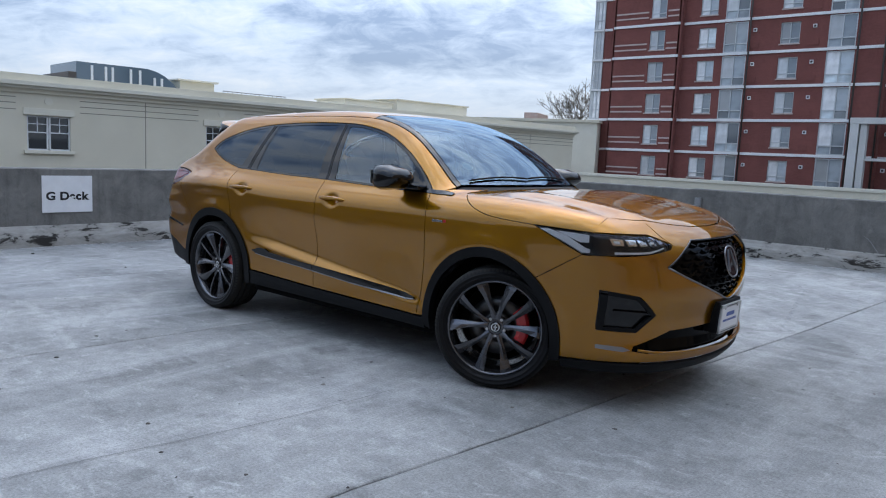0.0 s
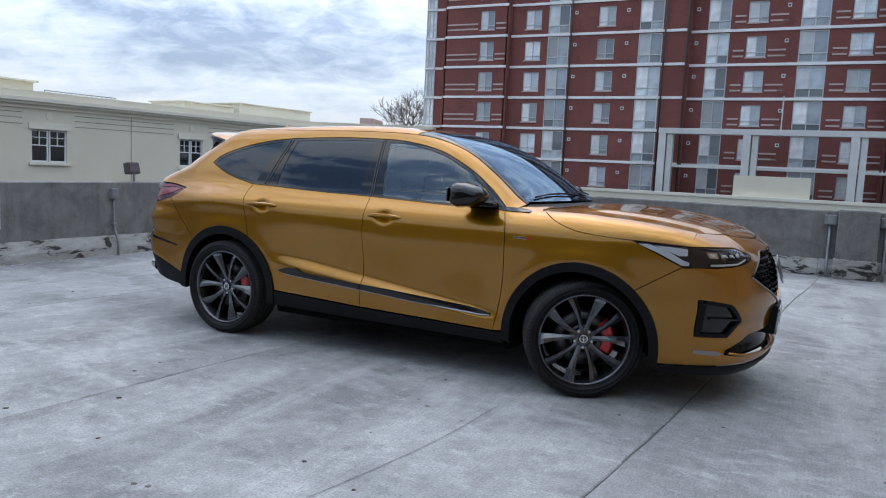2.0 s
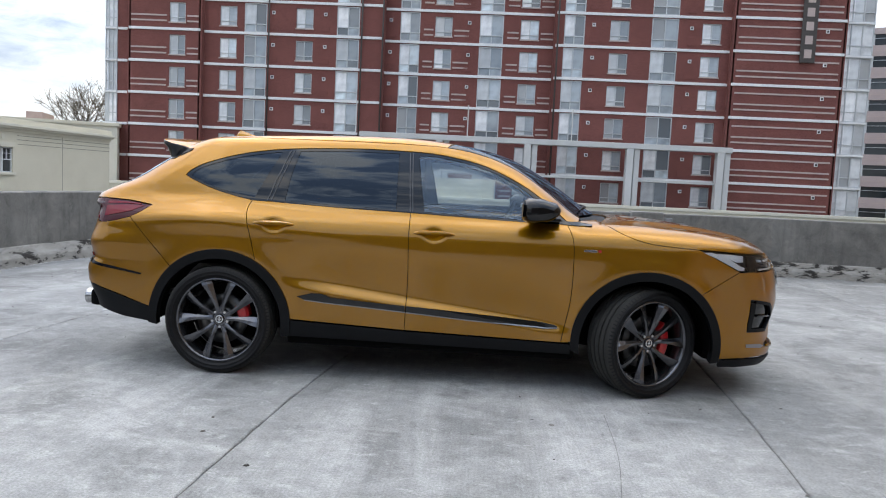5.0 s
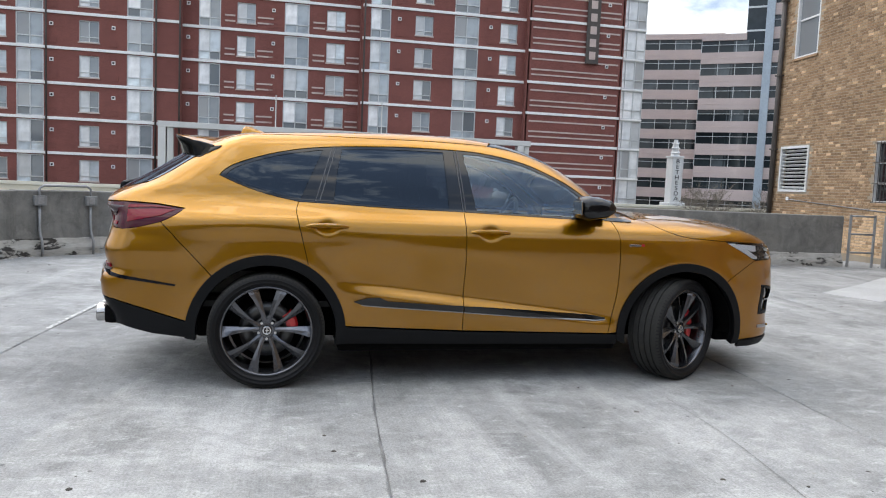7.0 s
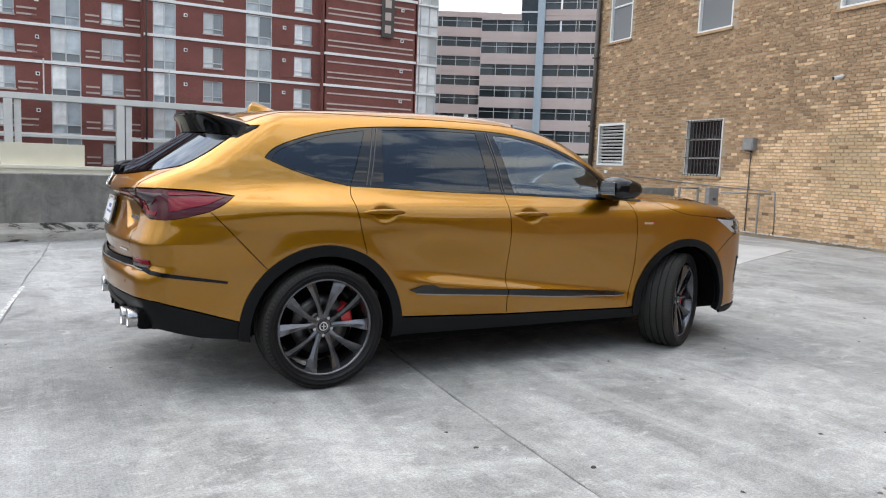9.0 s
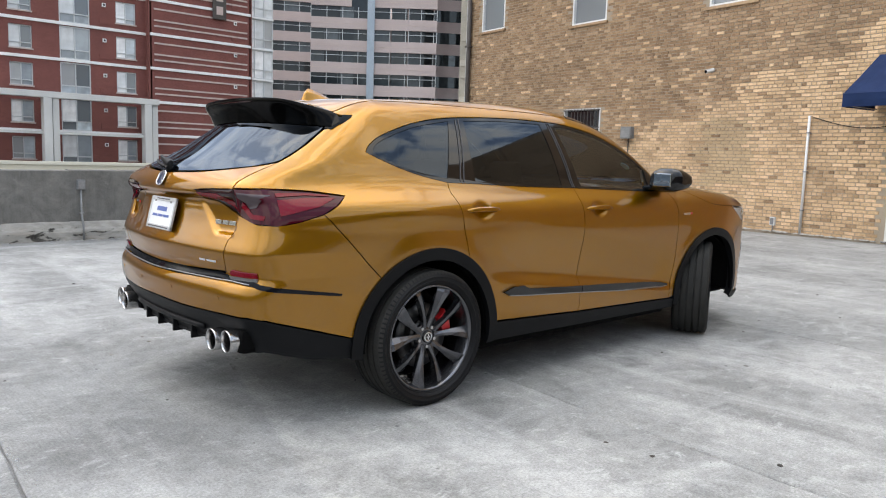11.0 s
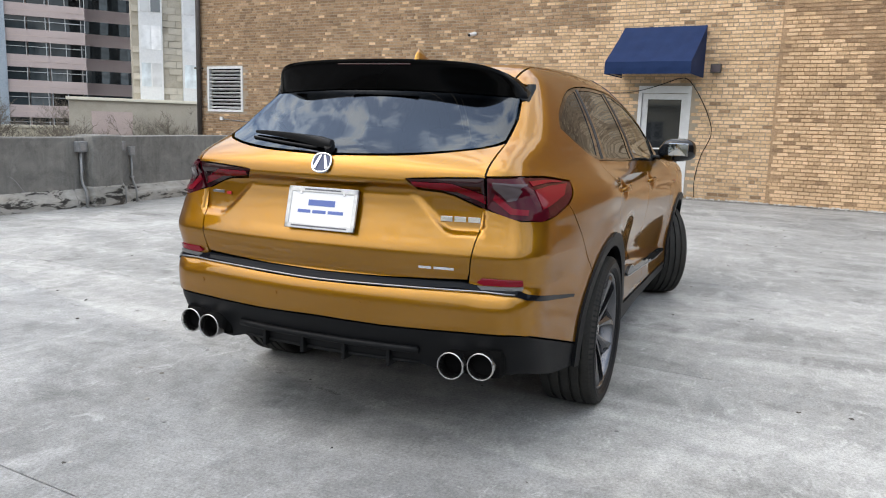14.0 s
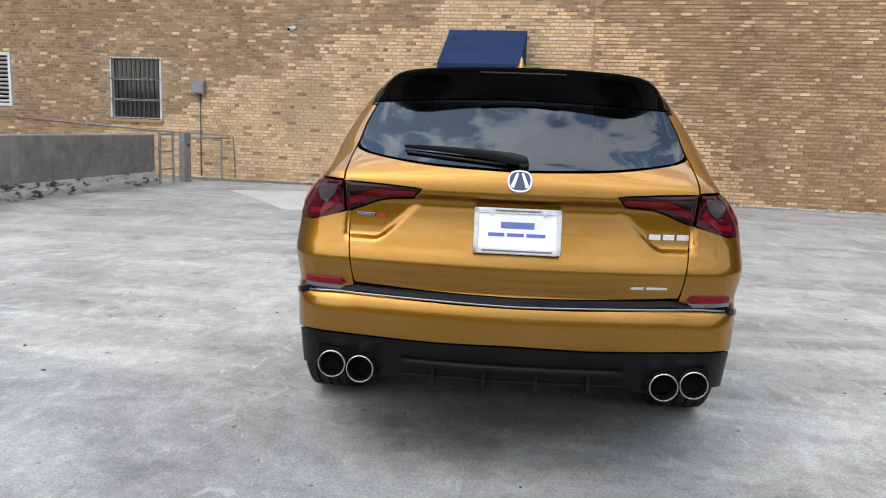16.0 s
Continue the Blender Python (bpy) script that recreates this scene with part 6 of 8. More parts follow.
SEAMS["r"] += [rear_yz, [(-a, b) for a, b in rear_yz]]
SEAMS["f"] += [[(s * a, b) for a, b in nose_yz] for s in (1, -1)] + [[(s * abs(p[1]), p[2]) for p in nose_top_p] for s in (1, -1)]
SEAMS["t"] += [[(a, s * b) for a, b in line] for line in (HOOD_IN, NOSE_TOP) for s in (1, -1)]

# --- lines of the side view
belt = curve([(0.185, 1.205), (0.408, 1.198), (0.824, 1.182), (1.30, 1.172), (2.04, 1.150), (2.36, 1.150)], (), 0.03)
dlo_top = curve([(-0.318, 1.357), (-0.285, 1.395), (-0.18, 1.452), (0.07, 1.528), (0.37, 1.574), (0.82, 1.598), (1.20, 1.598), (1.47, 1.582), (1.763, 1.523), (2.026, 1.410), (2.208, 1.292), (2.36, 1.165)], (), 0.025)
dlo_low = curve([(0.185, 1.205), (0.0, 1.243), (-0.15, 1.287), (-0.27, 1.335), (-0.318, 1.357)], (), 0.025)
door_back = curve([(0.185, 1.205), (0.170, 1.150), (0.185, 1.07), (0.215, 0.95), (0.250, 0.81)], (), 0.02)
b_line = straight([(1.292, 1.172), (1.299, 0.78), (1.292, 0.372)])
door_front = curve([(2.36, 1.150), (2.398, 1.05), (2.408, 0.90), (2.402, 0.64), (2.352, 0.352)], (), 0.02)
ARCH = 0.500
hood_line = curve([(2.585, 1.178), (2.66, 1.138), (2.742, 1.098), (2.85, 1.062), (2.968, 1.043), (3.23, 1.026)], (), 0.02)
seam_r = straight([(-0.655, 1.052), (-0.345, 0.725)])
seam_f = straight([(3.262, 0.727), (3.52, 0.888)])


def arch(cx, x0=None, x1=None, r=ARCH, up=0.36):
    """The wheel opening's edge between two places along it, from behind to ahead."""
    a = [p for p in arc(cx, up, r, 205, -25, 120)]
    return [p for p in a if (x0 is None or p[0] >= x0 or p[0] < cx and x0 > cx and False) and (x1 is None or p[0] <= x1)]


def arch_a(cx, a0, a1):
    return arc(cx, 0.36, ARCH, a0, a1, max(6, int(abs(a1 - a0) / 3)))


# angles where the lines meet the wheel openings
A_SEAM_R = math.degrees(math.atan2(0.725 - 0.36, -0.345))
A_DOOR_R = math.degrees(math.atan2(0.81 - 0.36, 0.250))
A_SILL_R = 5.0
A_SEAM_F = math.degrees(math.atan2(0.727 - 0.36, 3.262 - AXLE_F))

# rear quarter with the roof rail and windscreen pillar
quarter = join(door_back[::-1], dlo_low, dlo_top, straight([(2.36, 1.150), (2.44, 1.165)]), [roof_side[-1]], roof_side[::-1],
               cut(rear_xz, rear_xz[-2][1], 1.172)[0:], curve([(-0.905, 1.170), (-0.70, 1.162), (-0.515, 1.140)], (), 0.02), curve([(-0.515, 1.140), (-0.58, 1.092), (-0.655, 1.052)], (), 0.02),
               seam_r, arch_a(0, A_SEAM_R, A_DOOR_R))
quarter_back = join(cut(rear_yz, 1.172, 1.468), straight([(0.637, 1.466), (0.660, 1.385), (0.668, 1.29), (0.672, 1.168)]))
both("quarter_panel", [patch(quarter, "s"), flipped(patch(quarter_back, "r"))], M["paint"], car)
plate_back = join(cut(rear_yz, 1.470, 1.535), straight([(0.598, 1.530), (0.618, 1.500), (0.634, 1.470)]))
z_top = rear_xz[-2][1]
plate_edge = cut(rear_xz, 1.466, z_top)
plate_side = join(plate_edge, [(x + 0.014 + 0.030 * min(1, (z - 1.466) / 0.06), z + 0.003) for x, z in plate_edge[::-1]])
both("spoiler_side", [patch(plate_side, "s", 0.003, 0.02, thick=0.006, gap=0), flipped(patch(plate_back, "r", 0.002, 0.02, thick=0.006, gap=0))], M["face_black"], car, "gloss black side plate of the spoiler")
rear_door = join(straight([(0.498, 0.404), (1.292, 0.372)]), b_line[::-1], [p for p in belt if p[0] <= 1.292][::-1], door_back, arch_a(0, A_DOOR_R, A_SILL_R))
both("rear_door", [patch(rear_door, "s", h=0.015, soft_n=0.006)], M["paint"], car)
front_door = join(straight([(1.292, 0.372), (2.352, 0.352)]), door_front[::-1], [p for p in belt if p[0] >= 1.292][::-1], b_line)
both("front_door", [patch(front_door, "s", h=0.015, soft_n=0.006)], M["paint"], car)
fender = join(door_front[::-1], straight([(2.36, 1.150), (2.47, 1.175), (2.585, 1.178)]), hood_line, straight([(3.23, 1.026), (3.36, 0.965), (3.52, 0.888)]), seam_f[::-1],
              arch_a(AXLE_F, A_SEAM_F, 180))
both("fender", [patch(fender, "s")], M["paint"], car)

# --- rear bumper: sides and middle in one piece
bump_side = join(seam_r, arch_a(0, A_SEAM_R, 172), straight([(-0.495, 0.432), (-0.70, 0.492), (-0.94, 0.560)]), cut(rear_xz, 0.562, 0.998), straight([(-0.875, 1.0), (-0.78, 1.018), (-0.655, 1.052)]))
bump_back = join(straight([(0.0, 0.572), (0.30, 0.566), (0.60, 0.570), (0.80, 0.570)]), cut(rear_yz, 0.562, 0.998),
                 straight([(0.80, 1.004), (0.70, 1.034), (0.652, 1.046)]), straight([(0.648, 0.95), (0.628, 0.80), (0.618, 0.735)]), curve([(0.618, 0.735), (0.3, 0.722), (0.0, 0.718)], (), 0.03))
bump_full = mirrored_y(bump_back)
bumper_rear = skin("rear_bumper", [patch(bump_side, "s", h=0.015, soft_n=0.005), flipped(patch(bump_side, "s", h=0.015, soft_n=0.005)), patch(bump_full, "r", h=0.02, soft_n=0.006)], M["paint"], car)
low_side = join(arch_a(0, 172, 184), straight([(-0.498, 0.325), (-0.70, 0.345), (-0.92, 0.395)]), cut(rear_xz, 0.395, 0.556), straight([(-0.94, 0.556), (-0.70, 0.488), (-0.495, 0.428)]))
low_back = mirrored_y(join(straight([(0.0, 0.400), (0.42, 0.405), (0.52, 0.375), (0.78, 0.385)]), cut(rear_yz, 0.395, 0.556), straight([(0.80, 0.564), (0.60, 0.564), (0.30, 0.560), (0.0, 0.566)])))
skin("rear_valance", [patch(low_side, "s", -0.004), flipped(patch(low_side, "s", -0.004)), patch(low_back, "r", -0.004)], M["matte_black"], car, "textured black plastic lower valance")

# --- tailgate, its window, and the lamps
gate_edge = straight([(0.672, 1.168), (0.668, 1.05), (0.648, 0.95), (0.628, 0.80), (0.618, 0.77)])
lamp_in = join(straight([(0.362, 1.148), (0.520, 1.158), (0.668, 1.164)]), straight([(0.664, 1.04), (0.62, 1.056), (0.550, 1.085), (0.500, 1.098), (0.400, 1.106)]))
gate_half = join(curve([(0.0, 0.752), (0.3, 0.757), (0.618, 0.770)], (), 0.03), gate_edge[::-1], straight([(0.668, 1.166), (0.668, 1.29)]), curve([(0.668, 1.29), (0.60, 1.268), (0.35, 1.236), (0.0, 1.222)], (), 0.03))
tailgate = skin("tailgate", [patch(mirrored_y(gate_half), "r", h=0.010, holes=(lamp_in, [(-a, b) for a, b in lamp_in[::-1]]), soft_n=0.004)], M["paint"], car)
glass_half = join(curve([(0.0, 1.226), (0.35, 1.240), (0.60, 1.270), (0.660, 1.300)], (), 0.03), straight([(0.660, 1.30), (0.655, 1.38), (0.634, 1.46), (0.615, 1.505)]), curve([(0.615, 1.505), (0.35, 1.537), (0.0, 1.545)], (), 0.03))
gv, gn, gf = patch(mirrored_y(glass_half), "r", 0.001, 0.04, soft_n=0.05)
# the glass is bowed from its foot to its head
gn = gn - np.clip((gv[:, 2:3] - 1.24) / 0.27, 0, 1) * np.array([[0.27, 0, 0]])
gn = gn / np.linalg.norm(gn, axis=1, keepdims=True)
skin("rear_window", [(gv, gn, gf)], M["rear_glass"], tailgate, "dark tinted rear window reflecting clouds")
for s in (1, -1):
    fl = flipped if s > 0 else (lambda p: p)
    q = [(-a, b) for a, b in lamp_in[::-1]]
    inner = skin("tail_lamp", [fl(patch(q, "r", -0.002, 0.02, gap=0.004))], M["lens_smoke"], tailgate, "smoked red tail lamp set in the tailgate")
    bar = [(-a, b) for a, b in join(straight([(0.385, 1.136), (0.545, 1.136), (0.665, 1.092)]), straight([(0.665, 1.062), (0.552, 1.104), (0.395, 1.118)]))][::-1]
    skin("light_bar", [fl(patch(bar, "r", 0.002, 0.02, thick=0.003, gap=0))], M["lens_red_lit"], inner)
    back = [(-a, b) for a, b in join(straight([(0.674, 1.164), (0.75, 1.166), (0.80, 1.168)]), cut(rear_yz, 1.168, 1.0), straight([(0.76, 1.006), (0.70, 1.032), (0.670, 1.046)]))][::-1]
    edge = join(cut(rear_xz, 1.0, 1.168), straight([(-0.905, 1.168), (-0.70, 1.160), (-0.515, 1.138)]), straight([(-0.515, 1.138), (-0.58, 1.092), (-0.655, 1.052), (-0.78, 1.016), (-0.875, 1.0)]))
    outer = skin("tail_lamp", [fl(patch(back, "r", -0.002, 0.02, gap=0.003)), fl(patch(edge, "s", -0.002, 0.02, gap=0.003))], M["lens_red"], car, "deep red wraparound tail lamp")
    strip = join(straight([(-0.86, 1.118), (-0.72, 1.128), (-0.57, 1.130)]), straight([(-0.66, 1.090), (-0.76, 1.068), (-0.86, 1.045)]))
    skin("light_bar", [fl(patch(strip, "s", 0.002, 0.02, thick=0.003, gap=0))], M["lens_red_lit"], outer)
    rim = join(straight([(-0.86, 1.150), (-0.72, 1.150), (-0.60, 1.142)]), straight([(-0.60, 1.136), (-0.72, 1.140), (-0.86, 1.132)]))
    skin("light_bar", [fl(patch(rim, "s", 0.002, 0.02, thick=0.003, gap=0))], M["lens_red_lit"], outer)
    vee = [(-a, b) for a, b in join(straight([(0.690, 1.080), (0.76, 1.028), (0.82, 1.024)]), straight([(0.82, 1.045), (0.765, 1.050), (0.700, 1.105)]))][::-1]
    skin("light_bar", [fl(patch(vee, "r", 0.002, 0.02, thick=0.003, gap=0))], M["lens_red_lit"], outer)
    clear = [(-a, b) for a, b in straight([(0.695, 1.148), (0.80, 1.140), (0.775, 1.080), (0.745, 1.074), (0.70, 1.125), (0.695, 1.147)])][::-1]
    skin("reversing_lamp", [fl(patch(clear, "r", 0.002, 0.02, thick=0.003, gap=0))], M["lens_white"], outer, "clear reversing lamp lens")

# --- roof, windscreen, bonnet
edge = [(p[0], abs(p[1])) for p in roof_pts]
roof_top = mirrored(join([(-0.40, 0.0)], curve([(-0.40, 0.0), (-0.398, 0.25), (-0.39, 0.45), (-0.38, 0.555)], (), 0.04), [p for p in edge if -0.37 < p[0] < 1.50], curve([(1.51, 0.598), (1.60, 0.42), (1.655, 0.2), (1.67, 0.0)], (), 0.04)))
skin("roof", [patch(roof_top, "t", h=0.05)], M["paint"], car)
screen = mirrored(join(curve([(1.675, 0.0), (1.66, 0.2), (1.605, 0.42), (1.55, 0.545)], (), 0.04), curve([(1.55, 0.545), (1.9, 0.588), (2.2, 0.645), (2.46, 0.70)], (), 0.04), curve([(2.46, 0.70), (2.55, 0.50), (2.62, 0.25), (2.645, 0.0)], (), 0.04)))
skin("windscreen", [patch(screen, "t", 0.0, 0.05, soft_n=0.08)], M["screen"], car, "clear windscreen with a wide rake")
for s in (1, -1):
    fl = flipped if s > 0 else (lambda p: p)
    pil = join(straight([(1.51, -0.598), (1.55, -0.548)]), curve([(1.55, -0.548), (1.9, -0.590), (2.2, -0.648), (2.46, -0.702)], (), 0.03), [(p[0], -p[1]) for p in edge if p[0] > 1.51][::-1])
    skin("pillar_trim", [fl(patch(pil, "t", 0.001, 0.03))], M["gloss_black"], car)
cowl = mirrored(join(curve([(2.650, 0.0), (2.625, 0.25), (2.555, 0.50), (2.465, 0.705)], (), 0.04), straight([(2.465, 0.745), (2.55, 0.80)]), curve([(2.57, 0.78), (2.66, 0.52), (2.72, 0.25), (2.74, 0.0)], (), 0.04)))
skin("windscreen_cowl", [patch(cowl, "t", -0.012, 0.04)], M["matte_black"], car, "black plastic cowl below the windscreen")
hood_side_y = on_body(hood_line, "s")
hood_flank = join([(p[0], p[2]) for p in hood_in_p], cut(nose_xz, nose_xz[-1][1] - 0.001, 1.013), straight([(3.52, 1.014), (3.38, 1.021), (3.23, 1.028)]), hood_line[::-1])
hood_top = mirrored(join(curve([(2.745, 0.0), (2.725, 0.25), (2.665, 0.52), (2.59, 0.775)], (), 0.04), HOOD_IN, curve([(3.56, 0.745), (3.660, 0.60), (3.760, 0.40), (3.818, 0.2), (3.835, 0.0)], (), 0.04)))
fk = patch(hood_flank, "s", h=0.03, gap=0.0015)
skin("bonnet", [patch(hood_top, "t", h=0.04), fk, flipped(fk)], M["paint"], car)

# --- front bumper with its openings
strip_t = mirrored(join(curve([(3.840, 0.0), (3.823, 0.2), (3.765, 0.40), (3.666, 0.60), (3.566, 0.738)], (), 0.03), NOSE_TOP[::-1][1:]))
Z575 = float(np.interp(0.575, [abs(p[1]) for p in nose_top_p], [p[2] for p in nose_top_p]))
brow = join(cut(nose_yz, 1.013, nose_yz[-1][1] - 0.001), [(abs(p[1]), p[2]) for p in nose_top_p[::-1] if abs(p[1]) > 0.585], [(0.575, Z575)], straight([(0.578, 0.992), (0.545, 0.962), (0.66, 1.006), (0.78, 1.010)]))
brow_p = patch(brow, "f", h=0.02)
grille = [(a, b) for a, b in mirrored_y(straight([(0.0, 0.618), (0.10, 0.640), (0.42, 0.752), (0.610, 0.832), (0.47, 0.915), (0.36, 0.968), (0.0, 0.976)]))]
vent = straight([(0.890, 0.700), (0.76, 0.672), (0.655, 0.565), (0.745, 0.470), (0.885, 0.478), (0.890, 0.698)])
intake = mirrored_y(straight([(0.0, 0.338), (0.50, 0.342), (0.68, 0.352), (0.765, 0.368), (0.755, 0.392), (0.66, 0.428), (0.54, 0.468), (0.0, 0.482)]))
zt = float(nose_top_p[-1][2])
front_half = join(straight([(0.0, 0.292), (0.4, 0.292), (0.74, 0.300), (0.86, 0.300)]), cut(nose_yz, 0.30, 0.886), straight([(0.84, 0.890), (0.70, 0.905), (0.56, 0.930), (0.530, 0.952)]), straight([(0.574, 0.988)]), [(0.571, Z575)], [(abs(p[1]), p[2]) for p in nose_top_p[::-1] if abs(p[1]) < 0.565])
front_full = mirrored_y(front_half)
bump_front_side = join(straight([(3.52, 0.886), (3.572, 0.884)]), cut(nose_xz, 0.884, 0.30), straight([(3.58, 0.30), (3.413, 0.292)]), arch_a(AXLE_F, -8, A_SEAM_F), seam_f)
vent_m = [(-a, b) for a, b in vent[::-1]]
bp = patch(bump_front_side, "s")
bumper_front = skin("front_bumper", [bp, flipped(bp), patch(front_full, "f", h=0.025, holes=(grille, vent, vent_m, intake)), patch(strip_t, "t", h=0.03, gap=0.001), brow_p, flipped(brow_p)], M["paint"], car)
skin("grille", [patch(grille, "f", -0.030, 0.04, thick=0.002, gap=-0.006)], M["face_black"], car, "black mesh radiator grille")
skin("lower_intake", [patch(intake, "f", -0.040, 0.04, thick=0.002, gap=-0.006)], M["face_black"], bumper_front, "gloss black lower intake")
split = mirrored_y(join(straight([(0.0, 0.232), (0.5, 0.232), (0.80, 0.240)]), cut(nose_yz, 0.24, 0.295), straight([(0.80, 0.296), (0.4, 0.287), (0.0, 0.287)])))
sp_s = join(cut(nose_xz, 0.295, 0.24), straight([(3.54, 0.24), (3.42, 0.24)]), straight([(3.418, 0.287), (3.578, 0.295)]))
spp = patch(sp_s, "s", 0.012)
skin("splitter", [patch(split, "f", 0.012), spp, flipped(spp)], M["matte_black"], car, "black plastic front splitter")
for s in (1, -1):
    fl = flipped if s < 0 else (lambda p: p)
    box = skin("side_vent", [fl(patch(vent, "f", -0.022, 0.03, thick=0.002, gap=-0.006))], M["gloss_black"], bumper_front, "gloss black corner vent")
    frame_ = skin("vent_frame", [fl(patch(vent, "f", 0.002, 0.02, holes=(inset(vent, 0.020).tolist(),), gap=0.0))], M["matte_black"], bumper_front)
    fin = straight([(0.845, 0.590), (0.70, 0.578), (0.68, 0.566), (0.845, 0.578), (0.845, 0.589)])
    skin("vent_fin", [fl(patch(fin, "f", -0.004, 0.03, thick=0.02, gap=0))], M["gloss_black"], box)
    fog = straight([(0.885, 0.396), (0.80, 0.388), (0.772, 0.372), (0.80, 0.362), (0.885, 0.374), (0.885, 0.395)])
    skin("marker_lamp", [fl(patch(fog, "f", 0.003, 0.02, thick=0.01, gap=0))], M["satin"], bumper_front, "slim clear marker lamp")

# --- head lamps
for s in (1, -1):
    fl = flipped if s > 0 else (lambda p: p)
    ff = flipped if s < 0 else (lambda p: p)
    zs1 = cut(nose_xz, 0.886, 1.008)
    lamp_side = join(straight([(3.572, 0.886), (3.52, 0.890), (3.36, 0.967), (3.235, 1.024)]), straight([(3.235, 1.024), (3.38, 1.018), (3.52, 1.010), (3.558, 1.008)]), zs1[::-1])
    lamp_front = join(cut(nose_yz, 0.886, 1.008), straight([(0.78, 1.004), (0.66, 1.000), (0.535, 0.954)]), straight([(0.56, 0.932), (0.70, 0.907), (0.84, 0.892)]))
    housing = skin("head_lamp", [fl(patch(lamp_side, "s", -0.028, 0.02, thick=0.0, gap=-0.002)), ff(patch(lamp_front, "f", -0.028, 0.02, thick=0.0, gap=-0.002))], M["lamp_dark"], car, "slim led head lamp with clear lens")
    skin("lens", [fl(patch(lamp_side, "s", 0.0, 0.02, thick=0.02)), ff(patch(lamp_front, "f", 0.0, 0.02, thick=0.02))], M["lamp_clear"], housing)
    tick = straight([(3.262, 1.012), (3.32, 1.014), (3.42, 0.985), (3.53, 0.925), (3.558, 0.918), (3.557, 0.897), (3.515, 0.897), (3.39, 0.958), (3.264, 1.010)])
    skin("running_light", [fl(patch(tick, "s", -0.012, 0.02, thick=0.010, gap=0))], M["lamp_white"], housing, "white running light")
    wedge = straight([(3.36, 1.008), (3.45, 1.004), (3.545, 0.998), (3.548, 0.955), (3.50, 0.952), (3.42, 0.982), (3.362, 1.006)])
    skin("reflector_bowl", [fl(patch(wedge, "s", -0.018, 0.02, thick=0.006, gap=0))], M["lamp_white"], housing, "bright reflector bowl")
    for k in range(5):
        a = 0.862 - 0.062 * k
        z0 = 0.948 + 0.002 * k
        cell = straight([(a, 0.988), (a - 0.052, 0.986), (a - 0.046, z0 + 0.002), (a - 0.004, z0), (a, 0.987)])
        eye = skin("led_cell", [ff(patch(cell, "f", -0.016, 0.015, thick=0.012, gap=0))], M["chrome"], housing, "bright jewel lamp cell")
        pupil = straight([(a - 0.010, 0.975), (a - 0.034, 0.974), (a - 0.032, z0 + 0.010), (a - 0.012, z0 + 0.009), (a - 0.010, 0.974)])
        skin("cell_lens", [ff(patch(pupil, "f", -0.012, 0.012, thick=0.004, gap=0))], M["lamp_white"], eye)
    low_bar = straight([(0.855, 0.912), (0.70, 0.921), (0.590, 0.945), (0.590, 0.938), (0.70, 0.911), (0.855, 0.899), (0.855, 0.911)])
    skin("running_light", [ff(patch(low_bar, "f", -0.012, 0.02, thick=0.01, gap=0))], M["lamp_white"], housing)

# --- side windows and their black surround
q_pane = join(curve([(-0.275, 1.357), (-0.25, 1.390), (-0.16, 1.436), (0.07, 1.506), (0.340, 1.553)], (), 0.025), straight([(0.340, 1.553), (0.195, 1.228)]), curve([(0.195, 1.228), (0.0, 1.262), (-0.15, 1.303), (-0.275, 1.357)], (), 0.025))
r_pane = join(straight([(0.412, 1.214), (0.435, 1.40), (0.470, 1.562)]), curve([(0.470, 1.562), (0.82, 1.578), (1.175, 1.579)], (), 0.03), straight([(1.175, 1.579), (1.190, 1.190)]), straight([(1.190, 1.190), (0.82, 1.199), (0.412, 1.214)]))
f_pane = join(straight([(1.385, 1.186), (1.318, 1.570)]), curve([(1.318, 1.570), (1.47, 1.563), (1.75, 1.506), (2.00, 1.400), (2.150, 1.302)], (), 0.025), straight([(2.150, 1.302), (2.120, 1.165)]), straight([(2.120, 1.165), (1.75, 1.174), (1.385, 1.186)]))
dlo = join(dlo_top, belt[::-1], dlo_low)
both("window_surround", [patch(dlo, "s", -0.003, 0.03, holes=(q_pane, r_pane, f_pane), gap=0.002)], M["gloss_black"], car, "gloss black window surround")
both("quarter_window", [patch(q_pane, "s", -0.006, 0.05, gap=0.0, soft_n=0.08)], M["privacy"], car, "dark tinted quarter window")
both("rear_side_window", [patch(r_pane, "s", -0.006, 0.05, gap=0.0, soft_n=0.08)], M["privacy"], car, "dark tinted rear side window")
both("front_side_window", [patch(f_pane, "s", -0.006, 0.05, gap=0.0, soft_n=0.08)], M["side_clear"], car, "clear front side window")

for (xa, za), (xb, zb) in (((0.292, 1.212), (0.402, 1.566)), ((0.318, 1.211), (0.428, 1.569)), ((1.288, 1.180), (1.252, 1.590)), ((1.306, 1.180), (1.272, 1.589))):
    line = straight([(xa - 0.003, za), (xa + 0.003, za), (xb + 0.003, zb), (xb - 0.003, zb), (xa - 0.003, za + 0.004)])
    both("pillar_seal", [patch(line, "s", 0.001, 0.03, thick=0.004, gap=0)], M["seal"], car)

# --- black wheel-arch and sill mouldings
ring_r = join(arc(0, 0.36, ARCH + 0.003, 184, -8, 70), arc(0, 0.36, 0.440, -10, 186, 60))
ring_f = join(arc(AXLE_F, 0.36, ARCH + 0.003, 186, -10, 70), arc(AXLE_F, 0.36, 0.446, -12, 190, 60))
both("arch_moulding", [patch(ring_r, "s", 0.012, 0.03, thick=0.05, gap=0)], M["matte_black"], car, "black plastic wheel arch moulding")
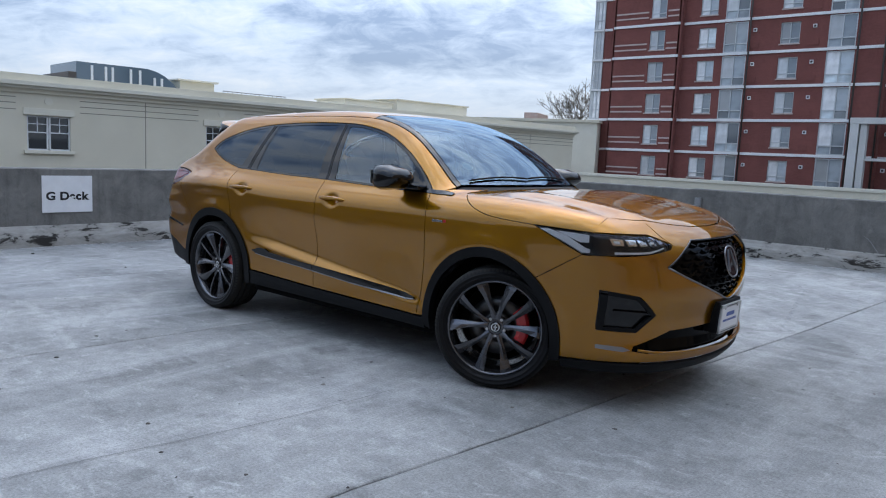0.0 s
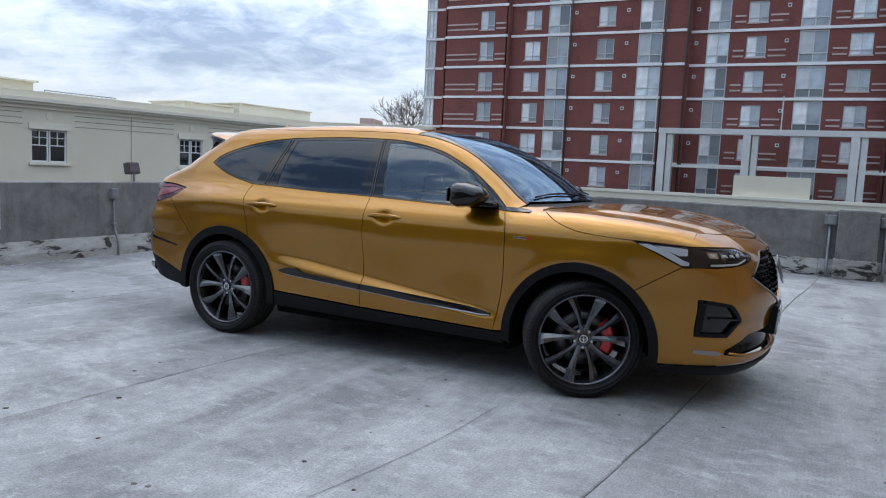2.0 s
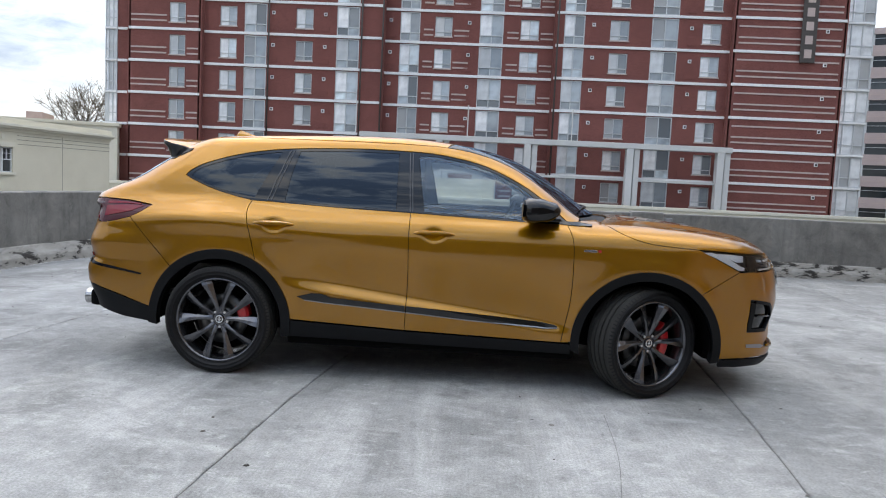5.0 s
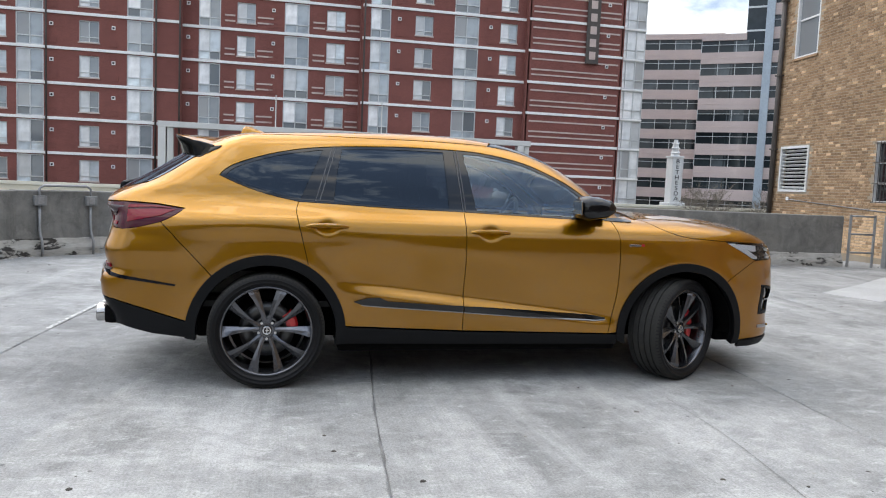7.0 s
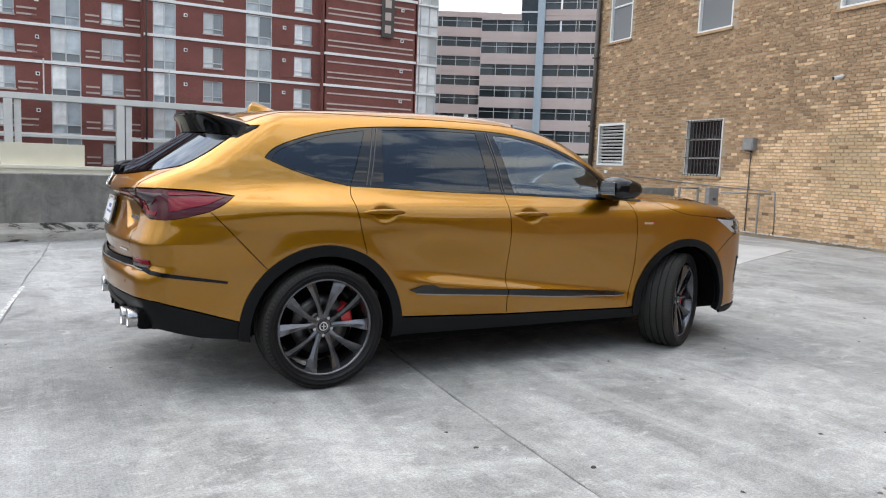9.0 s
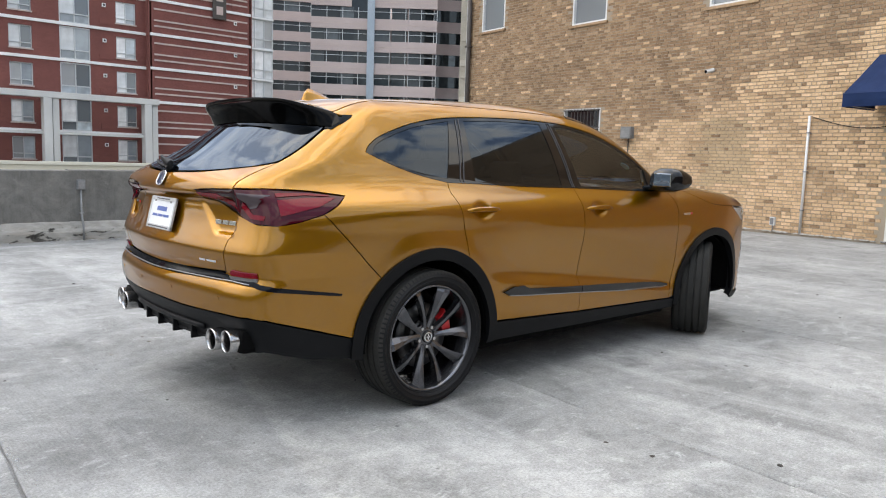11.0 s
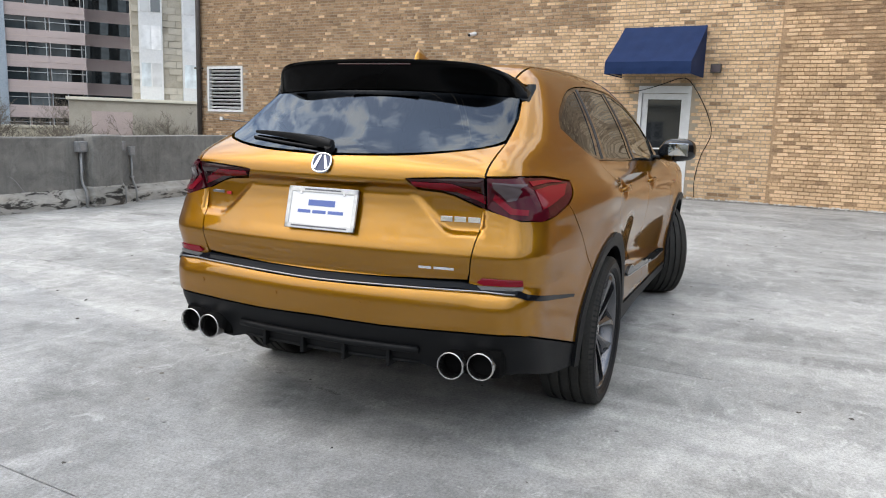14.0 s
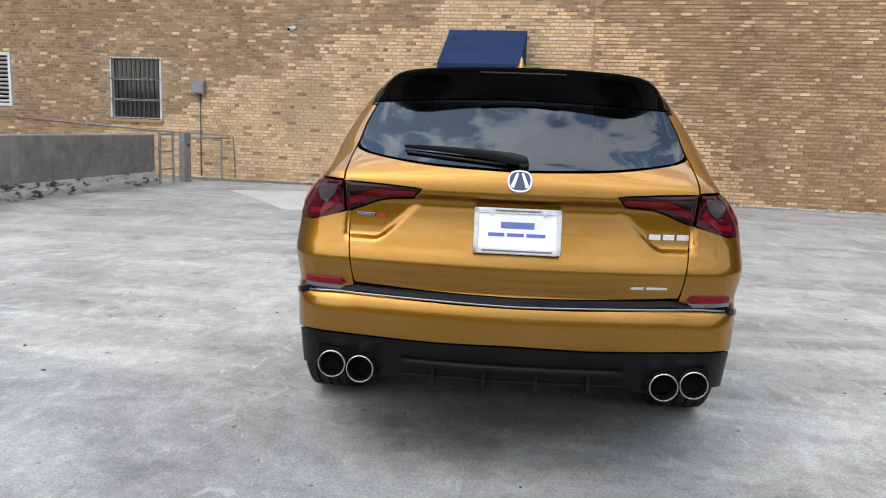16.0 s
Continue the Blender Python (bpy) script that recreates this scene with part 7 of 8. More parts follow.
both("arch_moulding", [patch(ring_f, "s", 0.012, 0.03, thick=0.05, gap=0)], M["matte_black"], car, "black plastic wheel arch moulding")
sill = join(straight([(0.500, 0.398), (1.292, 0.366), (2.418, 0.346)]), straight([(2.425, 0.275), (1.3, 0.278), (0.49, 0.286)]))
both("sill_moulding", [patch(sill, "s", 0.006, 0.04, thick=0.10)], M["matte_black"], car, "black plastic sill moulding")
strip_r = join(straight([(0.548, 0.568), (0.64, 0.594), (0.72, 0.594), (0.775, 0.572), (1.290, 0.538)]), straight([(1.290, 0.502), (0.75, 0.536), (0.60, 0.548)]))
strip_f = join(straight([(1.298, 0.537), (1.7, 0.510), (2.25, 0.474), (2.325, 0.462)]), straight([(2.325, 0.450), (2.25, 0.444), (1.7, 0.474), (1.298, 0.501)]))
for p in (strip_r, strip_f):
    both("door_moulding", [upright(patch(p, "s", 0.016, 0.02, thick=0.02, gap=0))], M["gloss_black"], car, "gloss black door moulding with a bright lower edge")
line_r = join(straight([(0.60, 0.548), (0.75, 0.536), (1.290, 0.502)]), straight([(1.290, 0.495), (0.75, 0.529), (0.60, 0.542)]))
line_f = join(straight([(1.298, 0.501), (1.7, 0.474), (2.25, 0.444), (2.325, 0.450)]), straight([(2.325, 0.445), (2.25, 0.438), (1.7, 0.467), (1.298, 0.494)]))
for p in (line_r, line_f):
    both("bright_strip", [patch(p, "s", 0.014, 0.02, thick=0.02, gap=0)], M["satin"], car)
spear = straight([(2.31, 1.146), (2.34, 1.166), (2.44, 1.163), (2.535, 1.150), (2.530, 1.141), (2.42, 1.140), (2.31, 1.145)])
both("belt_spear", [patch(spear, "s", 0.004, 0.03, thick=0.006, gap=0)], M["gloss_black"], car, "black trim spear ahead of the door mirror")
# rear bumper trim bar and reflectors
bar = mirrored_y(join(straight([(0.0, 0.724), (0.30, 0.728), (0.60, 0.738), (0.66, 0.730), (0.80, 0.720)]), cut(rear_yz, 0.704, 0.726), straight([(0.80, 0.742), (0.66, 0.752), (0.60, 0.762), (0.30, 0.752), (0.0, 0.748)])))
skin("bumper_trim", [tilted(patch(bar, "r", 0.007, 0.012, thick=0.02, gap=0), 0.10)], M["trim_black"], car, "gloss black trim bar across the bumper")
bright = [at_body("r", u, v, 0.008)[0] for u, v in curve([(-0.80, 0.722), (-0.64, 0.728), (-0.3, 0.725), (0.0, 0.721), (0.3, 0.725), (0.64, 0.728), (0.80, 0.722)], (), 0.04)]
tube("bright_edge", bright, 0.0035, M["satin"], car)
bar_s = join(cut(rear_xz, 0.704, 0.726), straight([(-0.90, 0.715), (-0.75, 0.692), (-0.56, 0.664), (-0.565, 0.652), (-0.75, 0.674), (-0.90, 0.693)]))
both("bumper_trim", [patch(bar_s, "s", 0.006, 0.02, thick=0.018, gap=0)], M["trim_black"], car)
for s in (1, -1):
    fl = flipped if s > 0 else (lambda p: p)
    refl = [(-a, b) for a, b in straight([(0.655, 0.766), (0.675, 0.782), (0.82, 0.780), (0.82, 0.756), (0.680, 0.754), (0.655, 0.765)])][::-1]
    rest = [(-a, b) for a, b in straight([(0.655, 0.751), (0.82, 0.753), (0.82, 0.737), (0.675, 0.735), (0.655, 0.750)])][::-1]
    skin("reflector_base", [fl(upright(patch(rest, "r", 0.009, 0.02, thick=0.02, gap=0)))], M["satin"], bumper_rear, "satin silver base of the reflector")
    skin("reflector", [fl(upright(patch(refl, "r", 0.008, 0.02, thick=0.02, gap=0)))], M["lens_red_lit"], bumper_rear, "red reflector lens")

# --- dark inner shell behind the panels, so that joints stay black
inner_side = join(straight([(-0.90, 0.45), (-0.46, 0.45)]), arc(0, 0.36, 0.47, 170, 5, 40), straight([(0.47, 0.35), (2.42, 0.33)]), arc(AXLE_F, 0.36, 0.48, 180, 10, 40), straight([(3.42, 0.42), (3.56, 0.40), (3.55, 0.99), (2.62, 1.06), (2.40, 1.135), (1.3, 1.150), (0.2, 1.18), (-0.30, 1.30), (-0.62, 1.44), (-0.86, 1.16), (-0.88, 0.50), (-0.90, 0.46)]))
both("inner_body", [patch(inner_side, "s", -0.034, 0.08, thick=0, gap=0)], M["shadow_black"], car)
inner_back = mirrored_y(straight([(0.0, 0.42), (0.78, 0.44), (0.82, 0.60), (0.80, 1.0), (0.70, 1.18), (0.62, 1.215), (0.0, 1.20)]))
skin("inner_body", [patch(inner_back, "r", -0.036, 0.08, thick=0, gap=0)], M["shadow_black"], car)
inner_front = mirrored_y(straight([(0.0, 0.27), (0.80, 0.30), (0.80, 0.88), (0.50, 0.97), (0.0, 0.99)]))
skin("inner_body", [patch(inner_front, "f", -0.075, 0.08, thick=0, gap=0)], M["shadow_black"], car)

# ---- wheels ----
def tyre_bm():
    prof = []
    R, W = WHEEL_R, 0.135
    prof += [(0.288, -0.105), (0.294, -0.117), (0.297, -0.1205), (0.301, -0.1205), (0.303, -0.123), (0.312, -0.129), (0.314, -0.1315), (0.318, -0.132), (0.320, -0.1305), (0.334, -0.133), (0.336, -0.1345), (0.339, -0.1345), (0.341, -0.1318), (0.348, -0.128), (0.358, -0.121)]
    y = -0.115
    prof += [(R - 0.006, y)]
    first = len(prof) - 1
    grooves = (-0.072, -0.025, 0.025, 0.072)
    for g in grooves:
        prof += [(R - 0.002 if abs(g) > 0.05 else R, g - 0.007), (R - 0.012, g - 0.006), (R - 0.012, g + 0.006), (R - 0.002 if abs(g) > 0.05 else R, g + 0.007)]
    prof += [(R - 0.006, 0.115)] + [(r, -q) for r, q in prof[first - 1::-1]]
    last = len(prof) - first
    return lathe(prof[:first + 1], 120), lathe(prof[first:last], 120), lathe(prof[last - 1:], 120)


def tread_blocks():
    """Raised shoulder lugs round the tyre."""
    verts, faces = [], []
    n = 90
    for side in (-1, 1):
        for k in range(n):
            a0, a1 = (k + 0.12) * math.tau / n, (k + 0.80) * math.tau / n
            q = []
            for a in (a0, a1):
                for r, y in ((WHEEL_R - 0.001, 0.082), (WHEEL_R - 0.003, 0.112), (0.361, 0.124), (0.350, 0.1305)):
                    q.append((r * math.cos(a), side * y, r * math.sin(a)))
            b = len(verts)
            verts += q
            faces += [(b + i, b + i + 1, b + 5 + i, b + 4 + i) for i in range(3)]
    me = bpy.data.meshes.new("tread_lugs")
    me.from_pydata(verts, [], faces)
    bm = bmesh.new()
    bm.from_mesh(me)
    bmesh.ops.recalc_face_normals(bm, faces=bm.faces)
    return bm


def spoke_bm(a, lean):
    """One blade of a pair: broad and twisted at the rim, slim at the hub; outer face towards -y."""
    bm = bmesh.new()
    rows = []
    for r, w, y, tw in ((0.050, 0.017, -0.066, 0.0), (0.100, 0.013, -0.076, 0.15), (0.150, 0.016, -0.084, 0.4), (0.205, 0.023, -0.092, 0.7), (0.255, 0.030, -0.097, 1.0), (0.278, 0.033, -0.094, 1.0)):
        ang = a + lean * (r - 0.05) * 0.55
        c, s = math.cos(ang), math.sin(ang)
        t = (-s, c)
        d = 0.016 * tw * (1 if lean > 0 else -1)
        def pt(off, yy):
            return (r * c + t[0] * off, yy, r * s + t[1] * off)
        rows.append([bm.verts.new(p) for p in (pt(-w, y + d), pt(0.0, y - 0.006), pt(w, y - d), pt(w * 0.9, y + 0.034), pt(-w * 0.9, y + 0.034))])
    for p, q in zip(rows, rows[1:]):
        for i in range(5):
            bm.faces.new((p[i], p[(i + 1) % 5], q[(i + 1) % 5], q[i]))
    bm.faces.new(rows[0])
    bm.faces.new(rows[-1])
    bmesh.ops.recalc_face_normals(bm, faces=bm.faces)
    return bm


def build_wheel(m, front):
    """A wheel of the car's right side: its outer face looks to -y."""
    w = empty("wheel", m, car)
    w["label"] = "black tyre on a dark grey alloy wheel with paired spokes"
    wall_out, band, wall_in = tyre_bm()
    ty = part("tyre", band, M["tread"], w, "black road tyre with its tread coloured lighter, as lit", True)
    for q in (part("sidewall", wall_out, M["rubber"], ty, "black tyre sidewall", True), part("sidewall", wall_in, M["rubber"], ty, "black tyre sidewall", True), ty):
        q.data.set_sharp_from_angle(angle=radians(32))
    tagged(part("tread", tread_blocks(), M["tread"], ty), kind="stuff")
    rim_prof = [(0.293, -0.110), (0.288, -0.116), (0.280, -0.113), (0.275, -0.098), (0.268, -0.080), (0.260, -0.040), (0.255, 0.10), (0.280, 0.108)]
    part("rim", lathe(rim_prof, 72), M["rim"], w, "dark grey alloy rim", True)
    for k in range(5):
        a = math.radians(90 + 72 * k)
        for s in (-1, 1):
            sp = spoke_bm(a + s * 0.21, s)
            part("spoke", sp, M["rim"], w)
        part("lug_nut", cylm(0.010, (0.056 * math.cos(a + 0.63), -0.070, 0.056 * math.sin(a + 0.63)), (0.056 * math.cos(a + 0.63), -0.055, 0.056 * math.sin(a + 0.63)), 6), M["steel"], w)
    part("hub", lathe([(0.0, -0.066), (0.040, -0.066), (0.062, -0.060), (0.072, -0.045), (0.074, 0.02), (0.0, 0.02)], 40), M["rim"], w, "", True)
    part("centre_cap", lathe([(0.0, -0.078), (0.028, -0.077), (0.033, -0.072), (0.034, -0.06)], 32), M["gloss_black"], w, "", True)
    part("cap_ring", lathe([(0.020, -0.0785), (0.0235, -0.080), (0.027, -0.0785)], 32), M["chrome"], w, "plain chrome ring on the cap", True)
    part("cap_bar", boxm(-0.003, 0.003, -0.080, -0.077, -0.017, 0.017), M["chrome"], w)
    part("cap_bar", boxm(-0.012, 0.012, -0.080, -0.077, -0.003, 0.003), M["chrome"], w)
    part("brake_disc", lathe([(0.085, -0.018), (0.178, -0.018), (0.178, 0.008), (0.085, 0.008)], 56, closed=True), M["disc"], w, "grey steel brake disc", True)
    part("disc_bell", lathe([(0.0, -0.035), (0.080, -0.035), (0.088, -0.018), (0.088, 0.01)], 40), M["disc"], w, "", True)
    cal = bmesh.new()
    n = 9
    span = 0.62 if front else 0.30
    rows = []
    for k in range(n + 1):
        a = -span + 2 * span * k / n + (0.10 if front else 0.42)
        c, s = math.cos(a), math.sin(a)
        rows.append([cal.verts.new((r * c, y, r * s)) for r, y in ((0.128, -0.030), (0.128, -0.048), (0.150, -0.054), (0.185, -0.050), (0.200, -0.036), (0.200, 0.03), (0.128, 0.03))])
    for p, q in zip(rows, rows[1:]):
        for i in range(7):
            cal.faces.new((p[i], p[(i + 1) % 7], q[(i + 1) % 7], q[i]))
    cal.faces.new(rows[0])
    cal.faces.new(rows[-1])
    bmesh.ops.recalc_face_normals(cal, faces=cal.faces)
    part("brake_caliper", cal, M["caliper"], w, "red brake caliper")
    part("back_plate", lathe([(0.0, 0.06), (0.235, 0.06), (0.240, 0.09), (0.0, 0.09)], 40), M["shadow_black"], w)
    return w


STEER = 27.0
for x, y, turn, fr_ in ((0.0, -0.862, 0, False), (AXLE_F, -0.852, STEER, True)):
    build_wheel(pose(x, y, HUB_Z + 0.004, 0, 0, turn), fr_)
for x, y, turn, fr_ in ((0.0, 0.862, 180, False), (AXLE_F, 0.852, 180 + STEER, True)):
    build_wheel(pose(x, y, HUB_Z + 0.004, 0, 0, turn), fr_)

# wheel-arch liners, floor pan, axle parts
for cx in (0.0, AXLE_F):
    for s in (-1, 1):
        bm = bmesh.new()
        rows = []
        for a in np.linspace(-4, 182, 30):
            c, sn = math.cos(radians(a)), math.sin(radians(a))
            rows.append([bm.verts.new((cx + r * c, s * y, 0.36 + r * sn)) for r, y in ((0.432, 0.955), (0.455, 0.90), (0.455, 0.56), (0.02, 0.56))])
        for p, q in zip(rows, rows[1:]):
            for i in range(3):
                bm.faces.new((p[i], p[i + 1], q[i + 1], q[i]))
        part("arch_liner", bm, M["shadow_black"], car)
for x0, x1, w, z0, z1 in ((-0.85, -0.48, 0.74, 0.38, 0.60), (0.46, 2.46, 0.88, 0.215, 0.36), (3.38, 3.72, 0.70, 0.235, 0.55), (-0.48, 3.40, 0.545, 0.25, 0.52)):
    part("floor_pan", boxm(x0, x1, -w, w, z0, z1, 0.03), M["shadow_black"], car)
for x in (0.0, AXLE_F):
    part("axle", cylm(0.04, (x, -0.80, 0.36), (x, 0.80, 0.36), 12), M["shadow_black"], car)
for s in (-1, 1):
    part("spring_strut", cylm(0.03, (0.05, s * 0.66, 0.36), (0.05, s * 0.62, 0.8), 10), M["shadow_black"], car)

# ---- fittings of the car ----
# spoiler over the rear window
bm = bmesh.new()
rows = []
N_SP = 41
for k in range(N_SP):
    y = -0.634 + 1.268 * k / (N_SP - 1)
    t = abs(y) / 0.634
    xr = -0.385 + 0.02 * t**6
    zr = float(on_body([(xr, y)], "t")[0][2]) + 0.003
    xl = -0.655 + 0.062 * t**2
    zl = 1.634 - 0.026 * t**2 - 0.045 * t**8
    yl = y * (1 - 0.055 * t**4)
    xl += (float(on_body([(yl, zl)], "r")[0][0]) - 0.022 - xl) * 0.75 * t**12
    zg = 1.500 - 0.022 * t * t
    yg = y * (1 + 0.030 * t**3)
    xg = float(on_body([(yg, zg)], "r")[0][0]) - 0.004
    prof = ((xr + 0.03, zr - 0.014), (xr, zr), (xr * 0.66 + xl * 0.34, zr * 0.6 + zl * 0.4 + 0.003), (xr * 0.3 + xl * 0.7, zr * 0.25 + zl * 0.75 + 0.003), (xl, zl), (xl - 0.002, zl - 0.012),
            (xl + 0.003, zl - 0.026), ((xl + xg) / 2 + 0.004, (zl + zg) / 2), (xg, zg + 0.004), (xg + 0.05, zg + 0.03))
    rows.append([bm.verts.new((x, yl + (yg - yl) * min(1, max(0, (i - 4) / 4)), z)) for i, (x, z) in enumerate(prof)])
lines = [[v.co.copy() for v in r] for r in rows]
bm.clear()


def strip_between(i0, i1, cols, b=None):
    b = b or bmesh.new()
    vs = [[b.verts.new(c) for c in r[i0:i1 + 1]] for r in cols]
    for p, q in zip(vs, vs[1:]):
        for i in range(i1 - i0):
            b.faces.new((p[i], p[i + 1], q[i + 1], q[i]))
    return b, vs


bm, _ = strip_between(0, 4, lines[1:-1])
bmesh.ops.recalc_face_normals(bm, faces=bm.faces)
spoiler = part("spoiler", bm, M["paint"], car, "gold roof spoiler with a gloss black face", True)
bm, vs = strip_between(4, len(prof) - 1, lines)
strip_between(0, 4, lines[:2], bm)
strip_between(0, 4, lines[-2:], bm)
for r in (vs[0], vs[-1]):
    bm.faces.new([bm.verts.new(c) for c in lines[0 if r is vs[0] else -1][1:4]] + r)
bmesh.ops.recalc_face_normals(bm, faces=bm.faces)
face = part("face", bm, M["face_black"], spoiler, "gloss black face over the rear window", True)
face.data.set_sharp_from_angle(angle=radians(38))
spoiler.data.set_sharp_from_angle(angle=radians(38))
part("stop_lamp", boxm(-0.658, -0.640, -0.18, 0.18, 1.607, 1.614, 0.002), M["lens_smoke"], spoiler, "slim high stop lamp")

# fin aerial
bm = bmesh.new()
rows = []
for x, h, w in ((-0.23, 0.052, 0.012), (-0.21, 0.070, 0.018), (-0.17, 0.060, 0.026), (-0.11, 0.036, 0.030), (-0.06, 0.014, 0.024), (-0.02, 0.0, 0.008)):
    z = float(on_body([(x, 0.0)], "t")[0][2]) - 0.003
    rows.append([bm.verts.new(p) for p in ((x, -w, z), (x + 0.01, -w * 0.45, z + h * 0.6), (x + 0.02, 0, z + h), (x + 0.01, w * 0.45, z + h * 0.6), (x, w, z))])
for p, q in zip(rows, rows[1:]):
    for i in range(4):
        bm.faces.new((p[i], p[i + 1], q[i + 1], q[i]))
bm.faces.new(rows[0])
bmesh.ops.recalc_face_normals(bm, faces=bm.faces)
part("aerial_fin", bm, M["paint"], car, "gold shark fin aerial", True)

# rear wiper: a slim hooded arm that carries its blade
wp = empty("rear_wiper", None, car)
pv, nv = at_body("r", -0.012, 1.238, 0.010)
part("pivot", cylm(0.020, pv - nv * 0.02, pv + nv * 0.016, 16, 0.016), M["matte_black"], wp)
bm = bmesh.new()
rows = []
for u, z, w, h in ((-0.030, 1.242, 0.012, 0.016), (-0.020, 1.247, 0.024, 0.034), (0.03, 1.254, 0.025, 0.038), (0.12, 1.264, 0.019, 0.034), (0.24, 1.275, 0.014, 0.028), (0.36, 1.283, 0.010, 0.022), (0.44, 1.287, 0.007, 0.016), (0.455, 1.288, 0.004, 0.012)):
    p, n = at_body("r", u, z, 0.006)
    up_ = n.cross(Vector((0, 1, 0))).normalized()
    up_ = up_ if up_.z > 0 else -up_
    rows.append([bm.verts.new(p + up_ * a * w + n * b * h) for a, b in ((-1, 0.25), (-0.75, 0.75), (-0.1, 1.0), (0.6, 0.85), (1, 0.4), (0.6, 0.1), (-0.6, 0.1))])
for p, q in zip(rows, rows[1:]):
    for i in range(7):
        bm.faces.new((p[i], p[(i + 1) % 7], q[(i + 1) % 7], q[i]))
bm.faces.new(rows[0])
bm.faces.new(rows[-1])
bmesh.ops.recalc_face_normals(bm, faces=bm.faces)
arm = part("arm", bm, M["matte_black"], wp, "", True)
arm.data.set_sharp_from_angle(angle=radians(50))
blade = [at_body("r", y, 1.236 + 0.034 * (y / 0.46) + 0.004, 0.006)[0] for y in np.linspace(0.05, 0.44, 12)]
tube("blade", blade, 0.006, M["rubber"], wp)

# round badge as plain shapes, bars in place of letters
def on_gate(u, v, off):
    p, n = at_body("r", u, v, off)
    return Matrix.Translation(p) @ n.to_track_quat("Z", "Y").to_matrix().to_4x4()


def badge(m, w, h, parent, metal):
    b = empty("badge", m, parent)
    b["label"] = "oval chrome badge with a plain peaked mark"
    pts = [(w * math.copysign(abs(math.cos(a)) ** 0.8, math.cos(a)), h * math.copysign(abs(math.sin(a)) ** 0.8, math.sin(a))) for a in np.linspace(0, math.tau, 40, endpoint=False)]
    part("disc", prism([(x * 0.93, y * 0.93) for x, y in pts], 0.006), M["badge_blue"] if w < 0.06 else M["gloss_black"], b)
    tube("ring", [(x, y, 0.006) for x, y in pts], 0.0045, metal, b, cyclic=True)
    for s in (-1, 1):
        part("mark", prism([(s * 0.12 * w, 0.80 * h), (s * 0.30 * w, 0.80 * h), (s * 0.80 * w, -0.52 * h), (s * 0.52 * w, -0.70 * h)], 0.010), metal, b)
    return b


def flat_on(way, u, v, off, s=1):
    """A frame on the body whose x runs level and whose z points out."""
    p, n = at_body(way, u, v, off)
    up = Vector((0, 0, 1))
    xa = up.cross(n).normalized()
    ya = n.cross(xa)
    m = Matrix.Translation(p) @ Matrix((xa, ya, n)).transposed().to_4x4()
    return m


badge(flat_on("r", 0.0, 1.188, 0.001), 0.042, 0.040, tailgate, M["chrome"])


def bars(m, words, h, material, parent, label, depth=0.0026):
    """Unreadable or withheld writing: bars of its size."""
    g = empty("lettering", m, parent)
    g["label"] = label
    for x0, x1 in words:
        part("bar", boxm(x0, x1, -h / 2, h / 2, 0, depth, 0.0006), material, g)
    return g


bars(flat_on("r", -0.572, 0.998, 0.004), [(-0.080, -0.034), (-0.026, 0.020), (0.028, 0.076)], 0.020, M["chrome"], tailgate, "chrome model lettering bars")
bars(flat_on("r", -0.50, 0.812, 0.002), [(-0.070, -0.020), (-0.010, 0.070)], 0.011, M["chrome"], tailgate, "small chrome lettering bars")
bars(flat_on("r", 0.570, 1.035, 0.004), [(-0.052, 0.022)], 0.012, M["chrome"], tailgate, "chrome trim badge bar")
bars(flat_on("r", 0.523, 1.032, 0.004), [(-0.010, 0.018)], 0.013, M["badge_red"], tailgate, "red badge bar")
bars(flat_on("s", 2.525, 0.982, 0.002), [(-0.055, 0.034)], 0.015, M["chrome"], car, "chrome wing badge bar")
bars(flat_on("s", 2.573, 0.984, 0.002), [(-0.008, 0.012)], 0.016, M["badge_red"], car, "red wing badge bar")
def licence_plate(m, parent_label):
    pl = tagged(empty("licence_plate", m), parent_label, "licence plate")
    part("plate", boxm(-0.152, 0.152, -0.076, 0.076, 0, 0.004, 0.002), M["white_plastic"], pl)
    bm = bmesh.new()
    for a in ((-0.162, 0.162, 0.064, 0.086), (-0.162, 0.162, -0.086, -0.064), (-0.162, -0.144, -0.086, 0.086), (0.144, 0.162, -0.086, 0.086)):
        add_box(bm, *a, -0.004, 0.008, 0.003)
    part("plate_frame", bm, M["plate_frame"], pl, "pale metal plate frame")
    for x0, x1, y, h, mt in ((-0.062, 0.062, 0.022, 0.024, "ink_blue"), (-0.108, -0.048, -0.014, 0.013, "ink_blue"), (-0.038, 0.024, -0.014, 0.013, "ink_blue"), (0.034, 0.104, -0.014, 0.013, "ink_blue")):
        part("bar", boxm(x0, x1, y - h / 2, y + h / 2, 0.004, 0.0055), M[mt], pl)
    part("bar", boxm(-0.13, 0.13, -0.078, -0.072, 0.008, 0.009), M["ink_grey"], pl)
    part("bar", boxm(-0.085, 0.085, 0.072, 0.078, 0.008, 0.009), M["ink_grey"], pl)
    for x in (-0.10, 0.10):
        part("screw", cylm(0.006, (x, 0.062, 0.004), (x, 0.062, 0.008), 8), M["steel"], pl)
    return pl


pm = flat_on("r", 0.0, 1.000, 0.020)
licence_plate(pm, "white dealer plate with blue bars on the tailgate")
part("plate_mount", boxm(-0.13, 0.13, -0.065, 0.065, -0.05, -0.004, 0.006, pm), M["gloss_black"], tailgate)
fm = flat_on("f", 0.0, 0.505, 0.040)
licence_plate(fm, "white dealer plate with blue bars on the front bumper")
